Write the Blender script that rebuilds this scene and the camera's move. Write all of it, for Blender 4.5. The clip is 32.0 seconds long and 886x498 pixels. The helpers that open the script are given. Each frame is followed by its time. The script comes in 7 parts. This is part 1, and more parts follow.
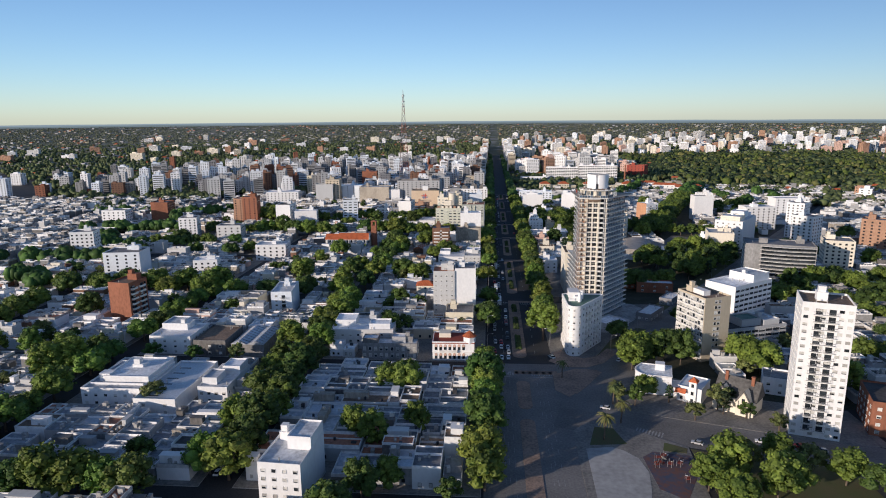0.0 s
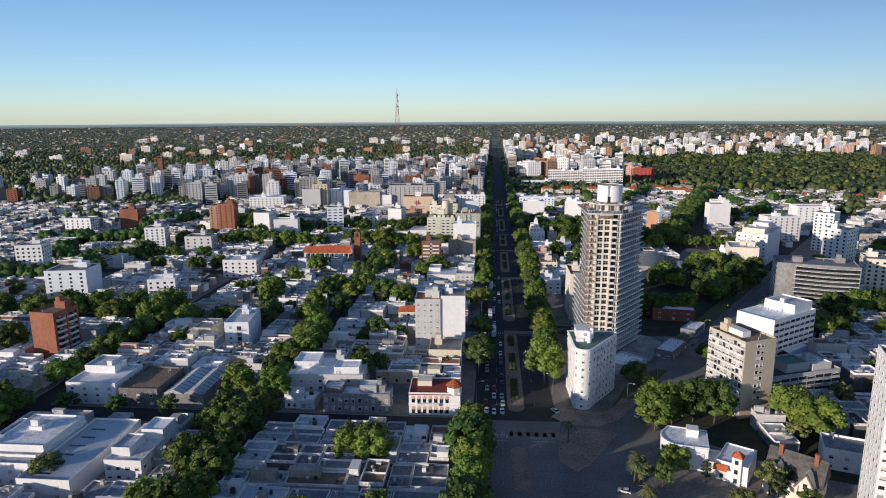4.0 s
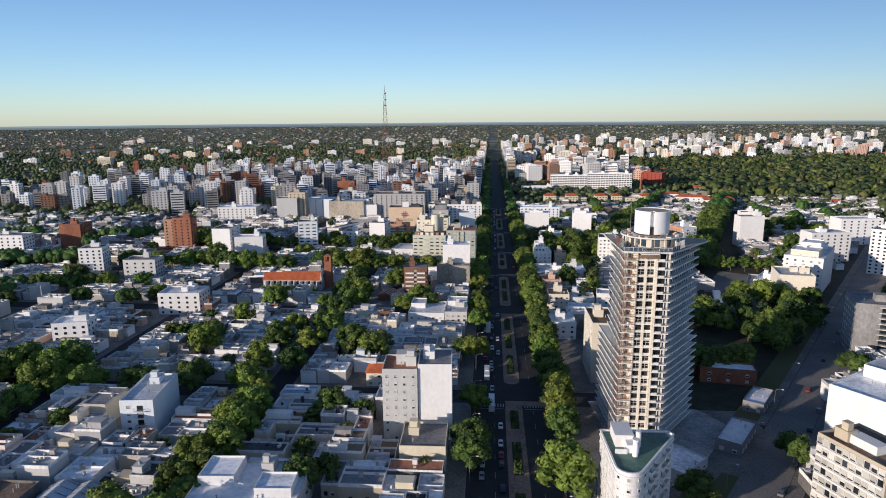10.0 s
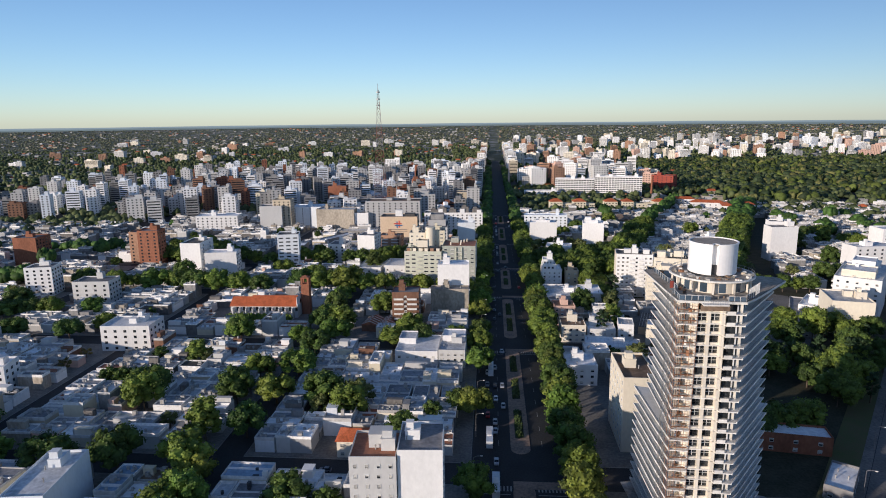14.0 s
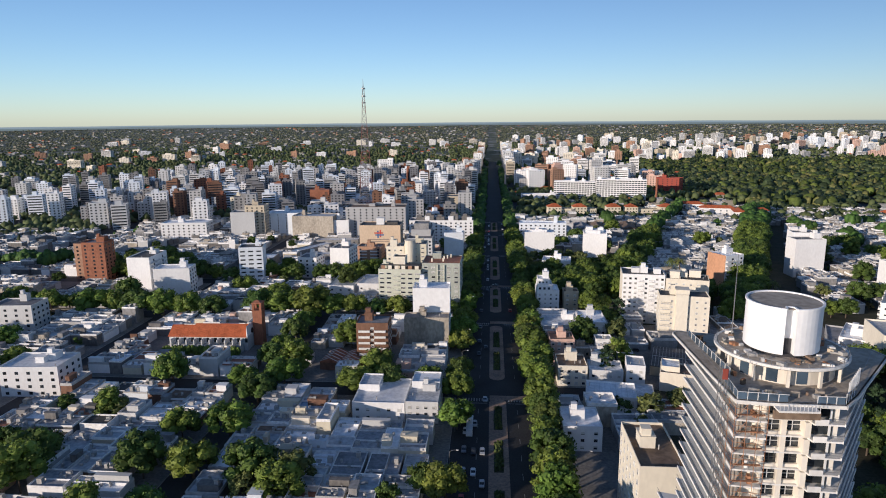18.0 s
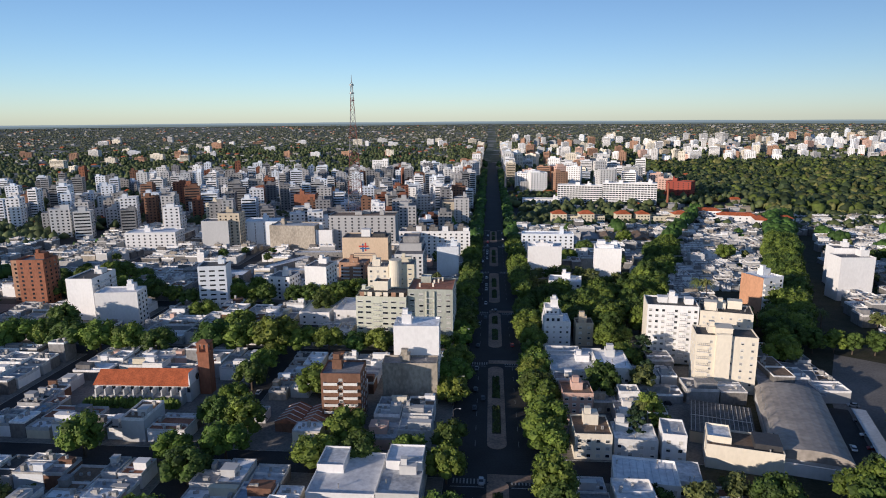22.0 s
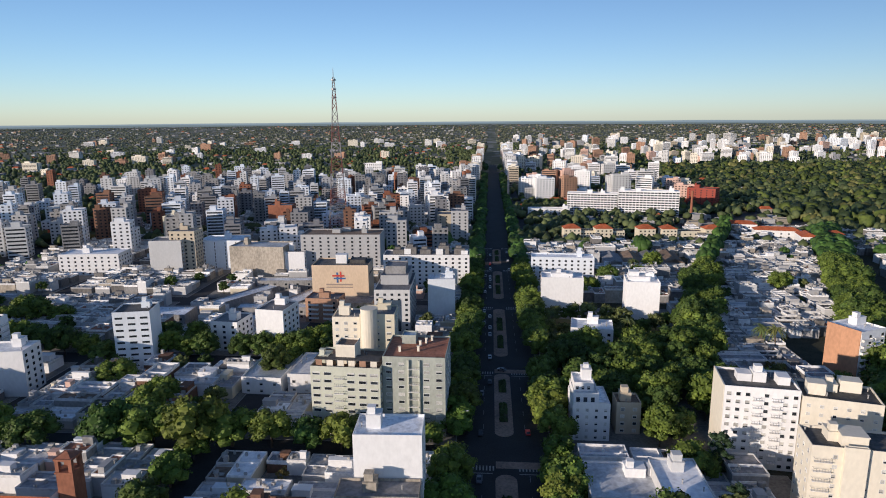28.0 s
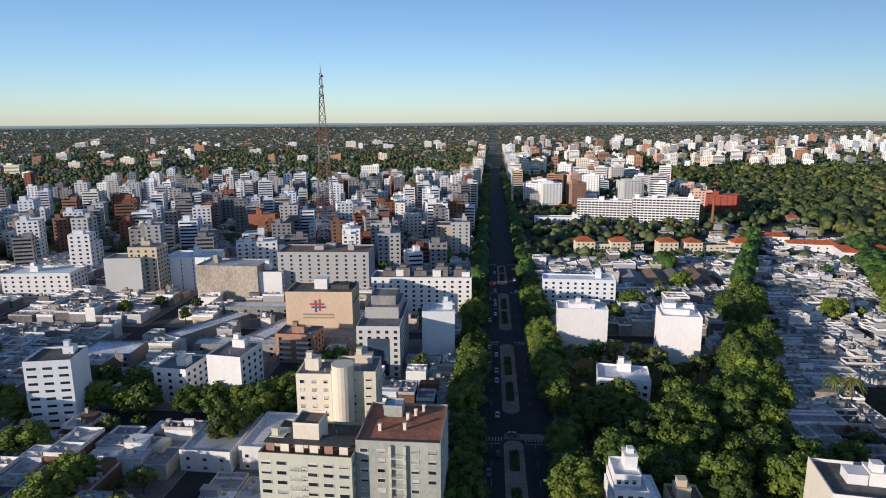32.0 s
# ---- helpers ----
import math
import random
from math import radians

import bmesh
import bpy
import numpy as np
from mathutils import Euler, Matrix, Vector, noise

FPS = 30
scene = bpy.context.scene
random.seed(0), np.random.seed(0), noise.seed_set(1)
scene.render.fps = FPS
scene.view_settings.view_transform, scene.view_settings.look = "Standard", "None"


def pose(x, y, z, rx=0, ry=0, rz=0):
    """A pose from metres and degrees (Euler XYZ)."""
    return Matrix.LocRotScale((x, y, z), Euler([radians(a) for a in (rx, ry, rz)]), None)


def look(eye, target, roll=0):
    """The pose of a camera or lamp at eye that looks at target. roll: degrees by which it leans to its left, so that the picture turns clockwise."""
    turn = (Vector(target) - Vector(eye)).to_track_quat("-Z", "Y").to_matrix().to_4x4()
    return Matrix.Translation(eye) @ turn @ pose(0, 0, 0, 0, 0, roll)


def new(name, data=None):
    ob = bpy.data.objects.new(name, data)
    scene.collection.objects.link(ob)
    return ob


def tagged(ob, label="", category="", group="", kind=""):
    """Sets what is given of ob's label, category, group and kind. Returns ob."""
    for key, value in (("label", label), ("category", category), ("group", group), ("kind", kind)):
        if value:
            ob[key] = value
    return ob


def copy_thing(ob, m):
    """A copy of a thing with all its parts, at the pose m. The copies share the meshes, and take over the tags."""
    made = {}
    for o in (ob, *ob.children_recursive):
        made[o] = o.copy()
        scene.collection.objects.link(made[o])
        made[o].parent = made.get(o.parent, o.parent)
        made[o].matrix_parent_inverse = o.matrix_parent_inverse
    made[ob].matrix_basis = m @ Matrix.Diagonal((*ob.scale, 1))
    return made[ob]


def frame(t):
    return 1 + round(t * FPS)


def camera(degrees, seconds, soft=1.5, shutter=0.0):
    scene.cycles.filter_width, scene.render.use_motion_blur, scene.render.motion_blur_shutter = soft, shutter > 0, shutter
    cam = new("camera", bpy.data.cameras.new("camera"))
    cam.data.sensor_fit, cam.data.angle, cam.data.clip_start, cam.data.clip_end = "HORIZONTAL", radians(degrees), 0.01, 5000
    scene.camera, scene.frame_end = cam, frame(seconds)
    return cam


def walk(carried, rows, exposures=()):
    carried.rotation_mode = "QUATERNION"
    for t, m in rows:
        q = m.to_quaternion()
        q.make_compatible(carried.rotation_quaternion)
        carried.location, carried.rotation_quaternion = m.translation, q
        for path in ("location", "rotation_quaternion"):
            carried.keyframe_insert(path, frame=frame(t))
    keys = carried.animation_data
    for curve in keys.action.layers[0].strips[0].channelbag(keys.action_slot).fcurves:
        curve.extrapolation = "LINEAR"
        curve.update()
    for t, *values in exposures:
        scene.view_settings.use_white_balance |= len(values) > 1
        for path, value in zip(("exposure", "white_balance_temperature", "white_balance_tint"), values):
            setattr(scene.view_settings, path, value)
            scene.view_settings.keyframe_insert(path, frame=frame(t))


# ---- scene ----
cam = camera(70.0, 32.0, soft=1.0)
PATH = [
    (0, (-7.5, -1.489, 119.649), (-7.649, 0.464, 119.243), -0.4),
    (1, (-6.455, 13.472, 119.62), (-6.606, 15.425, 119.215), -0.4),
    (2, (-5.265, 28.504, 119.539), (-5.417, 30.457, 119.135), -0.4),
    (3, (-3.914, 43.598, 119.407), (-4.066, 45.55, 119.002), -0.3),
    (3.5, (-3.286, 51.223, 119.373), (-3.44, 53.176, 118.969), -0.3),
    (5.5, (-1.549, 82.16, 119.296), (-1.704, 84.113, 118.892), -0.3),
    (6, (-1.371, 89.961, 119.292), (-1.526, 91.913, 118.888), -0.3),
    (7, (-1.326, 105.386, 119.206), (-1.479, 107.339, 118.803), -0.3),
    (8, (-1.477, 120.708, 119.122), (-1.627, 122.661, 118.719), -0.3),
    (9, (-1.874, 136.166, 119.062), (-2.025, 138.12, 118.659), -0.4),
    (10, (-2.44, 151.69, 118.95), (-2.588, 153.643, 118.548), -0.4),
    (11, (-3.047, 167.182, 118.854), (-3.195, 169.136, 118.453), -0.4),
    (12, (-3.679, 182.665, 118.779), (-3.828, 184.619, 118.378), -0.5),
    (13, (-3.943, 198.184, 118.767), (-4.094, 200.138, 118.366), -0.6),
    (14, (-3.256, 213.483, 118.724), (-3.407, 215.437, 118.324), -0.6),
    (14.5, (-2.279, 221.044, 118.662), (-2.429, 222.998, 118.262), -0.5),
    (16.5, (3.344, 251.117, 117.999), (3.196, 253.071, 117.597), -0.4),
    (17, (4.189, 258.728, 117.946), (4.04, 260.682, 117.545), -0.4),
    (18, (4.726, 274.1, 117.878), (4.575, 276.053, 117.476), -0.5),
    (19, (4.679, 289.633, 117.86), (4.529, 291.587, 117.459), -0.5),
    (20, (4.736, 305.265, 117.901), (4.587, 307.219, 117.499), -0.4),
    (21, (4.9, 321.03, 117.917), (4.751, 322.983, 117.514), -0.4),
    (22, (4.966, 337.022, 117.915), (4.817, 338.975, 117.51), -0.4),
    (23, (4.89, 353.099, 117.905), (4.74, 355.052, 117.499), -0.5),
    (24, (4.658, 369.22, 117.894), (4.509, 371.172, 117.487), -0.4),
    (25, (4.041, 385.211, 117.92), (3.894, 387.164, 117.514), -0.4),
    (25.5, (3.603, 393.073, 117.91), (3.458, 395.026, 117.504), -0.5),
    (27.5, (2.251, 424.163, 117.772), (2.104, 426.115, 117.366), -0.4),
    (28, (1.852, 431.98, 117.765), (1.705, 433.933, 117.36), -0.4),
    (29, (1.136, 447.713, 117.656), (0.986, 449.665, 117.251), -0.4),
    (30, (0.435, 463.441, 117.549), (0.287, 465.394, 117.144), -0.4),
    (31, (-0.406, 479.037, 117.438), (-0.554, 480.99, 117.035), -0.4),
    (32, (-1.301, 494.517, 117.344), (-1.449, 496.47, 116.942), -0.3),
]
walk(cam, [(t, look(eye, target, roll)) for t, eye, target, roll in PATH], exposures=((0, 0.13, 6020, 12.5), (32, 0.13, 6020, 12.5)))

# ---- light ----
SUN_AZ, SUN_EL = 51.0, 10.2  # degrees to the left of straight behind, degrees over the horizon
world = bpy.data.worlds.new("evening_sky")
scene.world = world
world.use_nodes = True
wn = world.node_tree.nodes
sky = wn.new("ShaderNodeTexSky")
sky.sky_type = "NISHITA"
sky.sun_disc = False
sky.sun_elevation = radians(SUN_EL)
sky.sun_rotation = radians(195 - SUN_AZ)
sky.altitude = 100
sky.air_density, sky.dust_density, sky.ozone_density = 0.85, 0.15, 3.0
wn["Background"].inputs["Strength"].default_value = 0.103
haze = wn.new("ShaderNodeMix")
haze.data_type = "RGBA"
haze.inputs["Factor"].default_value = 0.45
pale = wn.new("ShaderNodeTexSky")
pale.sky_type = "NISHITA"
pale.sun_disc = False
pale.sun_elevation = radians(30)
pale.sun_rotation = radians(195)
pale.air_density, pale.dust_density, pale.ozone_density = 0.8, 0.3, 2.9
world.node_tree.links.new(pale.outputs[0], haze.inputs["B"])
world.node_tree.links.new(sky.outputs[0], haze.inputs["A"])
world.node_tree.links.new(haze.outputs["Result"], wn["Background"].inputs["Color"])
sun_data = bpy.data.lights.new("sun", "SUN")
sun_data.energy, sun_data.angle, sun_data.color = 4.6, radians(0.6), (1.0, 0.83, 0.65)
sun = new("sun", sun_data)
to_sun = Vector((-math.sin(radians(SUN_AZ)) * math.cos(radians(SUN_EL)), -math.cos(radians(SUN_AZ)) * math.cos(radians(SUN_EL)), math.sin(radians(SUN_EL))))
sun.matrix_world = Matrix.Translation((-300, -100, 200)) @ to_sun.to_track_quat("Z", "Y").to_matrix().to_4x4()

# ---- materials ----
def surface(name, colour, rough=0.8, vary=0.25, grain=2.0, patch=0.12, bump=0.15, metal=0.0, tint=0.12, streak=False, island=False, second=None, gloss=0.3):
    """A worn surface: colour, patches and grain at two scales in metres, a tint of its own for each object or island."""
    m = bpy.data.materials.new(name)
    m.use_nodes = True
    n, l = m.node_tree.nodes, m.node_tree.links
    bsdf = n["Principled BSDF"]
    geo = n.new("ShaderNodeNewGeometry")
    place = n.new("ShaderNodeMapping")
    place.inputs["Scale"].default_value = (1, 1, 0.55) if streak else (1, 1, 1)
    l.new(geo.outputs["Position"], place.inputs["Vector"])
    fine, wide = n.new("ShaderNodeTexNoise"), n.new("ShaderNodeTexNoise")
    for tex, size, detail in ((fine, grain, 4), (wide, patch, 3)):
        tex.inputs["Scale"].default_value = size
        tex.inputs["Detail"].default_value = detail
        l.new(place.outputs[0], tex.inputs["Vector"])
    info = n.new("ShaderNodeObjectInfo")
    own = geo.outputs["Random Per Island"] if island else info.outputs["Random"]
    blend = n.new("ShaderNodeMix")
    blend.data_type = "RGBA"
    dark = tuple(c * (1 - vary) for c in colour)
    blend.inputs["A"].default_value = (*(second or dark), 1)
    blend.inputs["B"].default_value = (*[min(1, c * (1 + vary * 0.35)) for c in colour], 1)
    ramp = n.new("ShaderNodeMapRange")
    ramp.inputs["From Min"].default_value, ramp.inputs["From Max"].default_value = 0.36, 0.62
    mixv = n.new("ShaderNodeMath")
    mixv.operation = "MULTIPLY_ADD"
    mixv.inputs[1].default_value = 0.55
    half = n.new("ShaderNodeMath")
    half.operation = "MULTIPLY"
    half.inputs[1].default_value = 0.45
    l.new(wide.outputs["Fac"], half.inputs[0])
    l.new(fine.outputs["Fac"], mixv.inputs[0])
    l.new(half.outputs[0], mixv.inputs[2])
    l.new(mixv.outputs[0], ramp.inputs["Value"])
    l.new(ramp.outputs[0], blend.inputs["Factor"])
    hsv = n.new("ShaderNodeHueSaturation")
    own_value = n.new("ShaderNodeMapRange")
    own_value.inputs["To Min"].default_value, own_value.inputs["To Max"].default_value = 1 - tint, 1 + tint * 0.5
    l.new(own, own_value.inputs["Value"])
    l.new(own_value.outputs[0], hsv.inputs["Value"])
    l.new(blend.outputs["Result"], hsv.inputs["Color"])
    l.new(hsv.outputs[0], bsdf.inputs["Base Color"])
    bsdf.inputs["Roughness"].default_value, bsdf.inputs["Metallic"].default_value = rough, metal
    bsdf.inputs["Specular IOR Level"].default_value = gloss
    if bump:
        b = n.new("ShaderNodeBump")
        b.inputs["Strength"].default_value, b.inputs["Distance"].default_value = bump, 0.08
        l.new(fine.outputs["Fac"], b.inputs["Height"])
        l.new(b.outputs[0], bsdf.inputs["Normal"])
    return m


def paint(name, colour, vary=0.09, island=False, tint=0.1):
    return surface("wall_" + name, colour, 0.85, vary, 0.9, 0.09, 0.2, tint=tint, streak=True, island=island, gloss=0.2)


WALL = {
    "white": paint("white", (0.79, 0.785, 0.775)),
    "bluewhite": paint("bluewhite", (0.72, 0.76, 0.80)),
    "cream": paint("cream", (0.75, 0.69, 0.57)),
    "yellow": paint("yellow", (0.66, 0.60, 0.46)),
    "sand": paint("sand", (0.52, 0.45, 0.34)),
    "grey": paint("grey", (0.42, 0.42, 0.42)),
    "lightgrey": paint("lightgrey", (0.58, 0.58, 0.57)),
    "darkgrey": paint("darkgrey", (0.22, 0.22, 0.23)),
    "concrete": paint("concrete", (0.44, 0.39, 0.32), 0.4),
    "dull": paint("dull", (0.30, 0.295, 0.29), 0.35),
    "dim": paint("dim", (0.20, 0.19, 0.18), 0.4),
    "brick": paint("brick", (0.30, 0.125, 0.075), 0.3),
    "orange": paint("orange", (0.40, 0.24, 0.16), 0.25),
    "brown": paint("brown", (0.22, 0.12, 0.08), 0.3),
    "green": paint("green", (0.48, 0.50, 0.36)),
    "palegreen": paint("palegreen", (0.56, 0.57, 0.47)),
    "celadon": paint("celadon", (0.40, 0.42, 0.37), 0.2),
    "flank": paint("flank", (0.50, 0.27, 0.16), 0.2),
    "pink": paint("pink", (0.62, 0.42, 0.34)),
    "red": paint("red", (0.30, 0.07, 0.05)),
}
ROOF = {
    "membrane": surface("roof_membrane", (0.80, 0.82, 0.84), 0.55, 0.4, 0.7, 0.12, 0.2, tint=0.4, second=(0.46, 0.48, 0.51)),
    "white": surface("roof_white", (0.86, 0.87, 0.88), 0.6, 0.35, 0.6, 0.1, 0.2, tint=0.25, second=(0.64, 0.65, 0.68)),
    "worn": surface("roof_worn", (0.44, 0.45, 0.47), 0.65, 0.5, 0.7, 0.12, 0.25, tint=0.5, second=(0.24, 0.245, 0.26)),
    "grey": surface("roof_grey", (0.25, 0.25, 0.26), 0.8, 0.4, 0.8, 0.15, 0.3, tint=0.3),
    "dark": surface("roof_dark", (0.12, 0.115, 0.11), 0.8, 0.5, 0.8, 0.15, 0.3, tint=0.3),
    "brown": surface("roof_brown", (0.24, 0.17, 0.12), 0.85, 0.4, 0.8, 0.15, 0.3, tint=0.2),
    "tile": surface("roof_clay_tile", (0.50, 0.13, 0.05), 0.8, 0.4, 1.6, 0.3, 0.5, tint=0.2),
    "redpaint": surface("roof_red_paint", (0.40, 0.17, 0.10), 0.7, 0.4, 0.8, 0.15, 0.2, tint=0.25),
    "green": surface("roof_green", (0.10, 0.19, 0.15), 0.6, 0.4, 0.6, 0.2, 0.2, tint=0.1),
    "metal": surface("roof_metal", (0.55, 0.58, 0.62), 0.4, 0.25, 1.2, 0.1, 0.1, metal=0.3, tint=0.15),
    "glassroof": surface("roof_blue", (0.30, 0.42, 0.56), 0.35, 0.3, 0.8, 0.15, 0.1, tint=0.2),
}
PARAPET = surface("parapet_limewash", (0.80, 0.79, 0.77), 0.8, 0.25, 0.8, 0.2, 0.1, tint=0.5, island=True)
GLASS = surface("window_glass", (0.035, 0.042, 0.05), 0.06, 0.5, 0.5, 0.2, 0.0, tint=0.5, gloss=0.7)
BLUEGLASS = surface("balcony_glass", (0.08, 0.12, 0.17), 0.08, 0.3, 0.4, 0.2, 0.0, tint=0.4, gloss=0.8)
FRAME_W = surface("frame_white", (0.70, 0.70, 0.69), 0.5, 0.1, 2, 0.5, 0.0)
FRAME_D = surface("frame_dark", (0.06, 0.06, 0.065), 0.5, 0.2, 2, 0.5, 0.0)
SHUTTER = surface("roller_shutter", (0.55, 0.54, 0.50), 0.6, 0.2, 3, 0.5, 0.0, tint=0.4)
RAIL = surface("rail_metal", (0.30, 0.30, 0.31), 0.45, 0.2, 2, 0.5, 0.0, metal=0.6)
TANK = surface("tank_fibre_cement", (0.40, 0.39, 0.37), 0.85, 0.3, 2, 0.4, 0.2)
TANK_D = surface("tank_dark", (0.05, 0.05, 0.055), 0.5, 0.2, 2, 0.4, 0.0)
SLAB = surface("slab_white", (0.76, 0.74, 0.70), 0.7, 0.15, 1, 0.2, 0.1)
RAWSLAB = surface("raw_concrete", (0.40, 0.35, 0.29), 0.9, 0.35, 1, 0.2, 0.3)
STEEL_RED = surface("mast_red", (0.20, 0.08, 0.065), 0.5, 0.2, 1, 0.2, 0.0)
STEEL_WHITE = surface("mast_white", (0.28, 0.27, 0.27), 0.5, 0.2, 1, 0.2, 0.0)
SCAFFOLD = surface("scaffold_rust", (0.40, 0.20, 0.11), 0.8, 0.4, 2, 0.5, 0.0)
ASPHALT = surface("asphalt", (0.046, 0.046, 0.048), 0.85, 0.35, 1.5, 0.08, 0.2, second=(0.028, 0.028, 0.030))
PAVING = surface("paving_slabs", (0.23, 0.215, 0.195), 0.9, 0.35, 1.0, 0.12, 0.3, second=(0.13, 0.125, 0.118))
PINKPAVE = surface("median_paving", (0.33, 0.235, 0.18), 0.9, 0.4, 1.0, 0.12, 0.3, second=(0.17, 0.13, 0.105))
KERB = surface("kerb_stone", (0.38, 0.37, 0.35), 0.9, 0.2, 2, 0.3, 0.2)
LINE = surface("road_paint", (0.36, 0.36, 0.35), 0.7, 0.5, 3, 0.6, 0.0)
GRASS = surface("grass", (0.075, 0.095, 0.035), 0.95, 0.4, 3, 0.15, 0.6, second=(0.12, 0.10, 0.055))
BARE = surface("bare_yard", (0.065, 0.06, 0.042), 0.95, 0.4, 1, 0.15, 0.5, second=(0.028, 0.036, 0.018))
TRUNK = surface("bark", (0.13, 0.10, 0.075), 0.95, 0.4, 3, 0.6, 0.6)
TYRE = surface("tyre_rubber", (0.02, 0.02, 0.02), 0.9, 0.2, 3, 0.6, 0.0)


def leaves(name, light, dark, size=0.25):
    m = surface(name, light, 0.65, 0.5, size, 0.05, 0.0, tint=0.45, island=True, second=dark, gloss=0.25)
    n, l = m.node_tree.nodes, m.node_tree.links
    hsv = next(x for x in n if x.bl_idname == "ShaderNodeHueSaturation")
    info = n.new("ShaderNodeObjectInfo")
    span = n.new("ShaderNodeMapRange")
    span.inputs["To Min"].default_value, span.inputs["To Max"].default_value = 0.47, 0.53
    l.new(info.outputs["Random"], span.inputs["Value"])
    l.new(span.outputs[0], hsv.inputs["Hue"])
    bsdf = n["Principled BSDF"]
    through_leaf = n.new("ShaderNodeBsdfTranslucent")
    l.new(hsv.outputs[0], through_leaf.inputs["Color"])
    both = n.new("ShaderNodeMixShader")
    both.inputs[0].default_value = 0.14
    l.new(bsdf.outputs[0], both.inputs[1])
    l.new(through_leaf.outputs[0], both.inputs[2])
    l.new(both.outputs[0], n["Material Output"].inputs["Surface"])
    return m


LEAF = {
    "fresh": leaves("leaf_fresh", (0.17, 0.235, 0.04), (0.06, 0.10, 0.018)),
    "deep": leaves("leaf_deep", (0.10, 0.155, 0.032), (0.036, 0.064, 0.016)),
    "olive": leaves("leaf_olive", (0.17, 0.19, 0.06), (0.08, 0.10, 0.035)),
    "dark": leaves("leaf_dark", (0.045, 0.075, 0.03), (0.02, 0.04, 0.018)),
    "rust": leaves("leaf_rust", (0.22, 0.16, 0.05), (0.10, 0.09, 0.035)),
}
# distance haze is put into these two leaf colours: far greyed, ridge paler still
FAR_LEAF_HAZED = leaves("leaf_far", (0.115, 0.145, 0.055), (0.06, 0.085, 0.035), 0.03)
RIDGE_LEAF_HAZED = leaves("leaf_ridge", (0.16, 0.18, 0.11), (0.11, 0.13, 0.08), 0.03)
HEDGE = leaves("leaf_hedge", (0.07, 0.11, 0.03), (0.03, 0.055, 0.02))


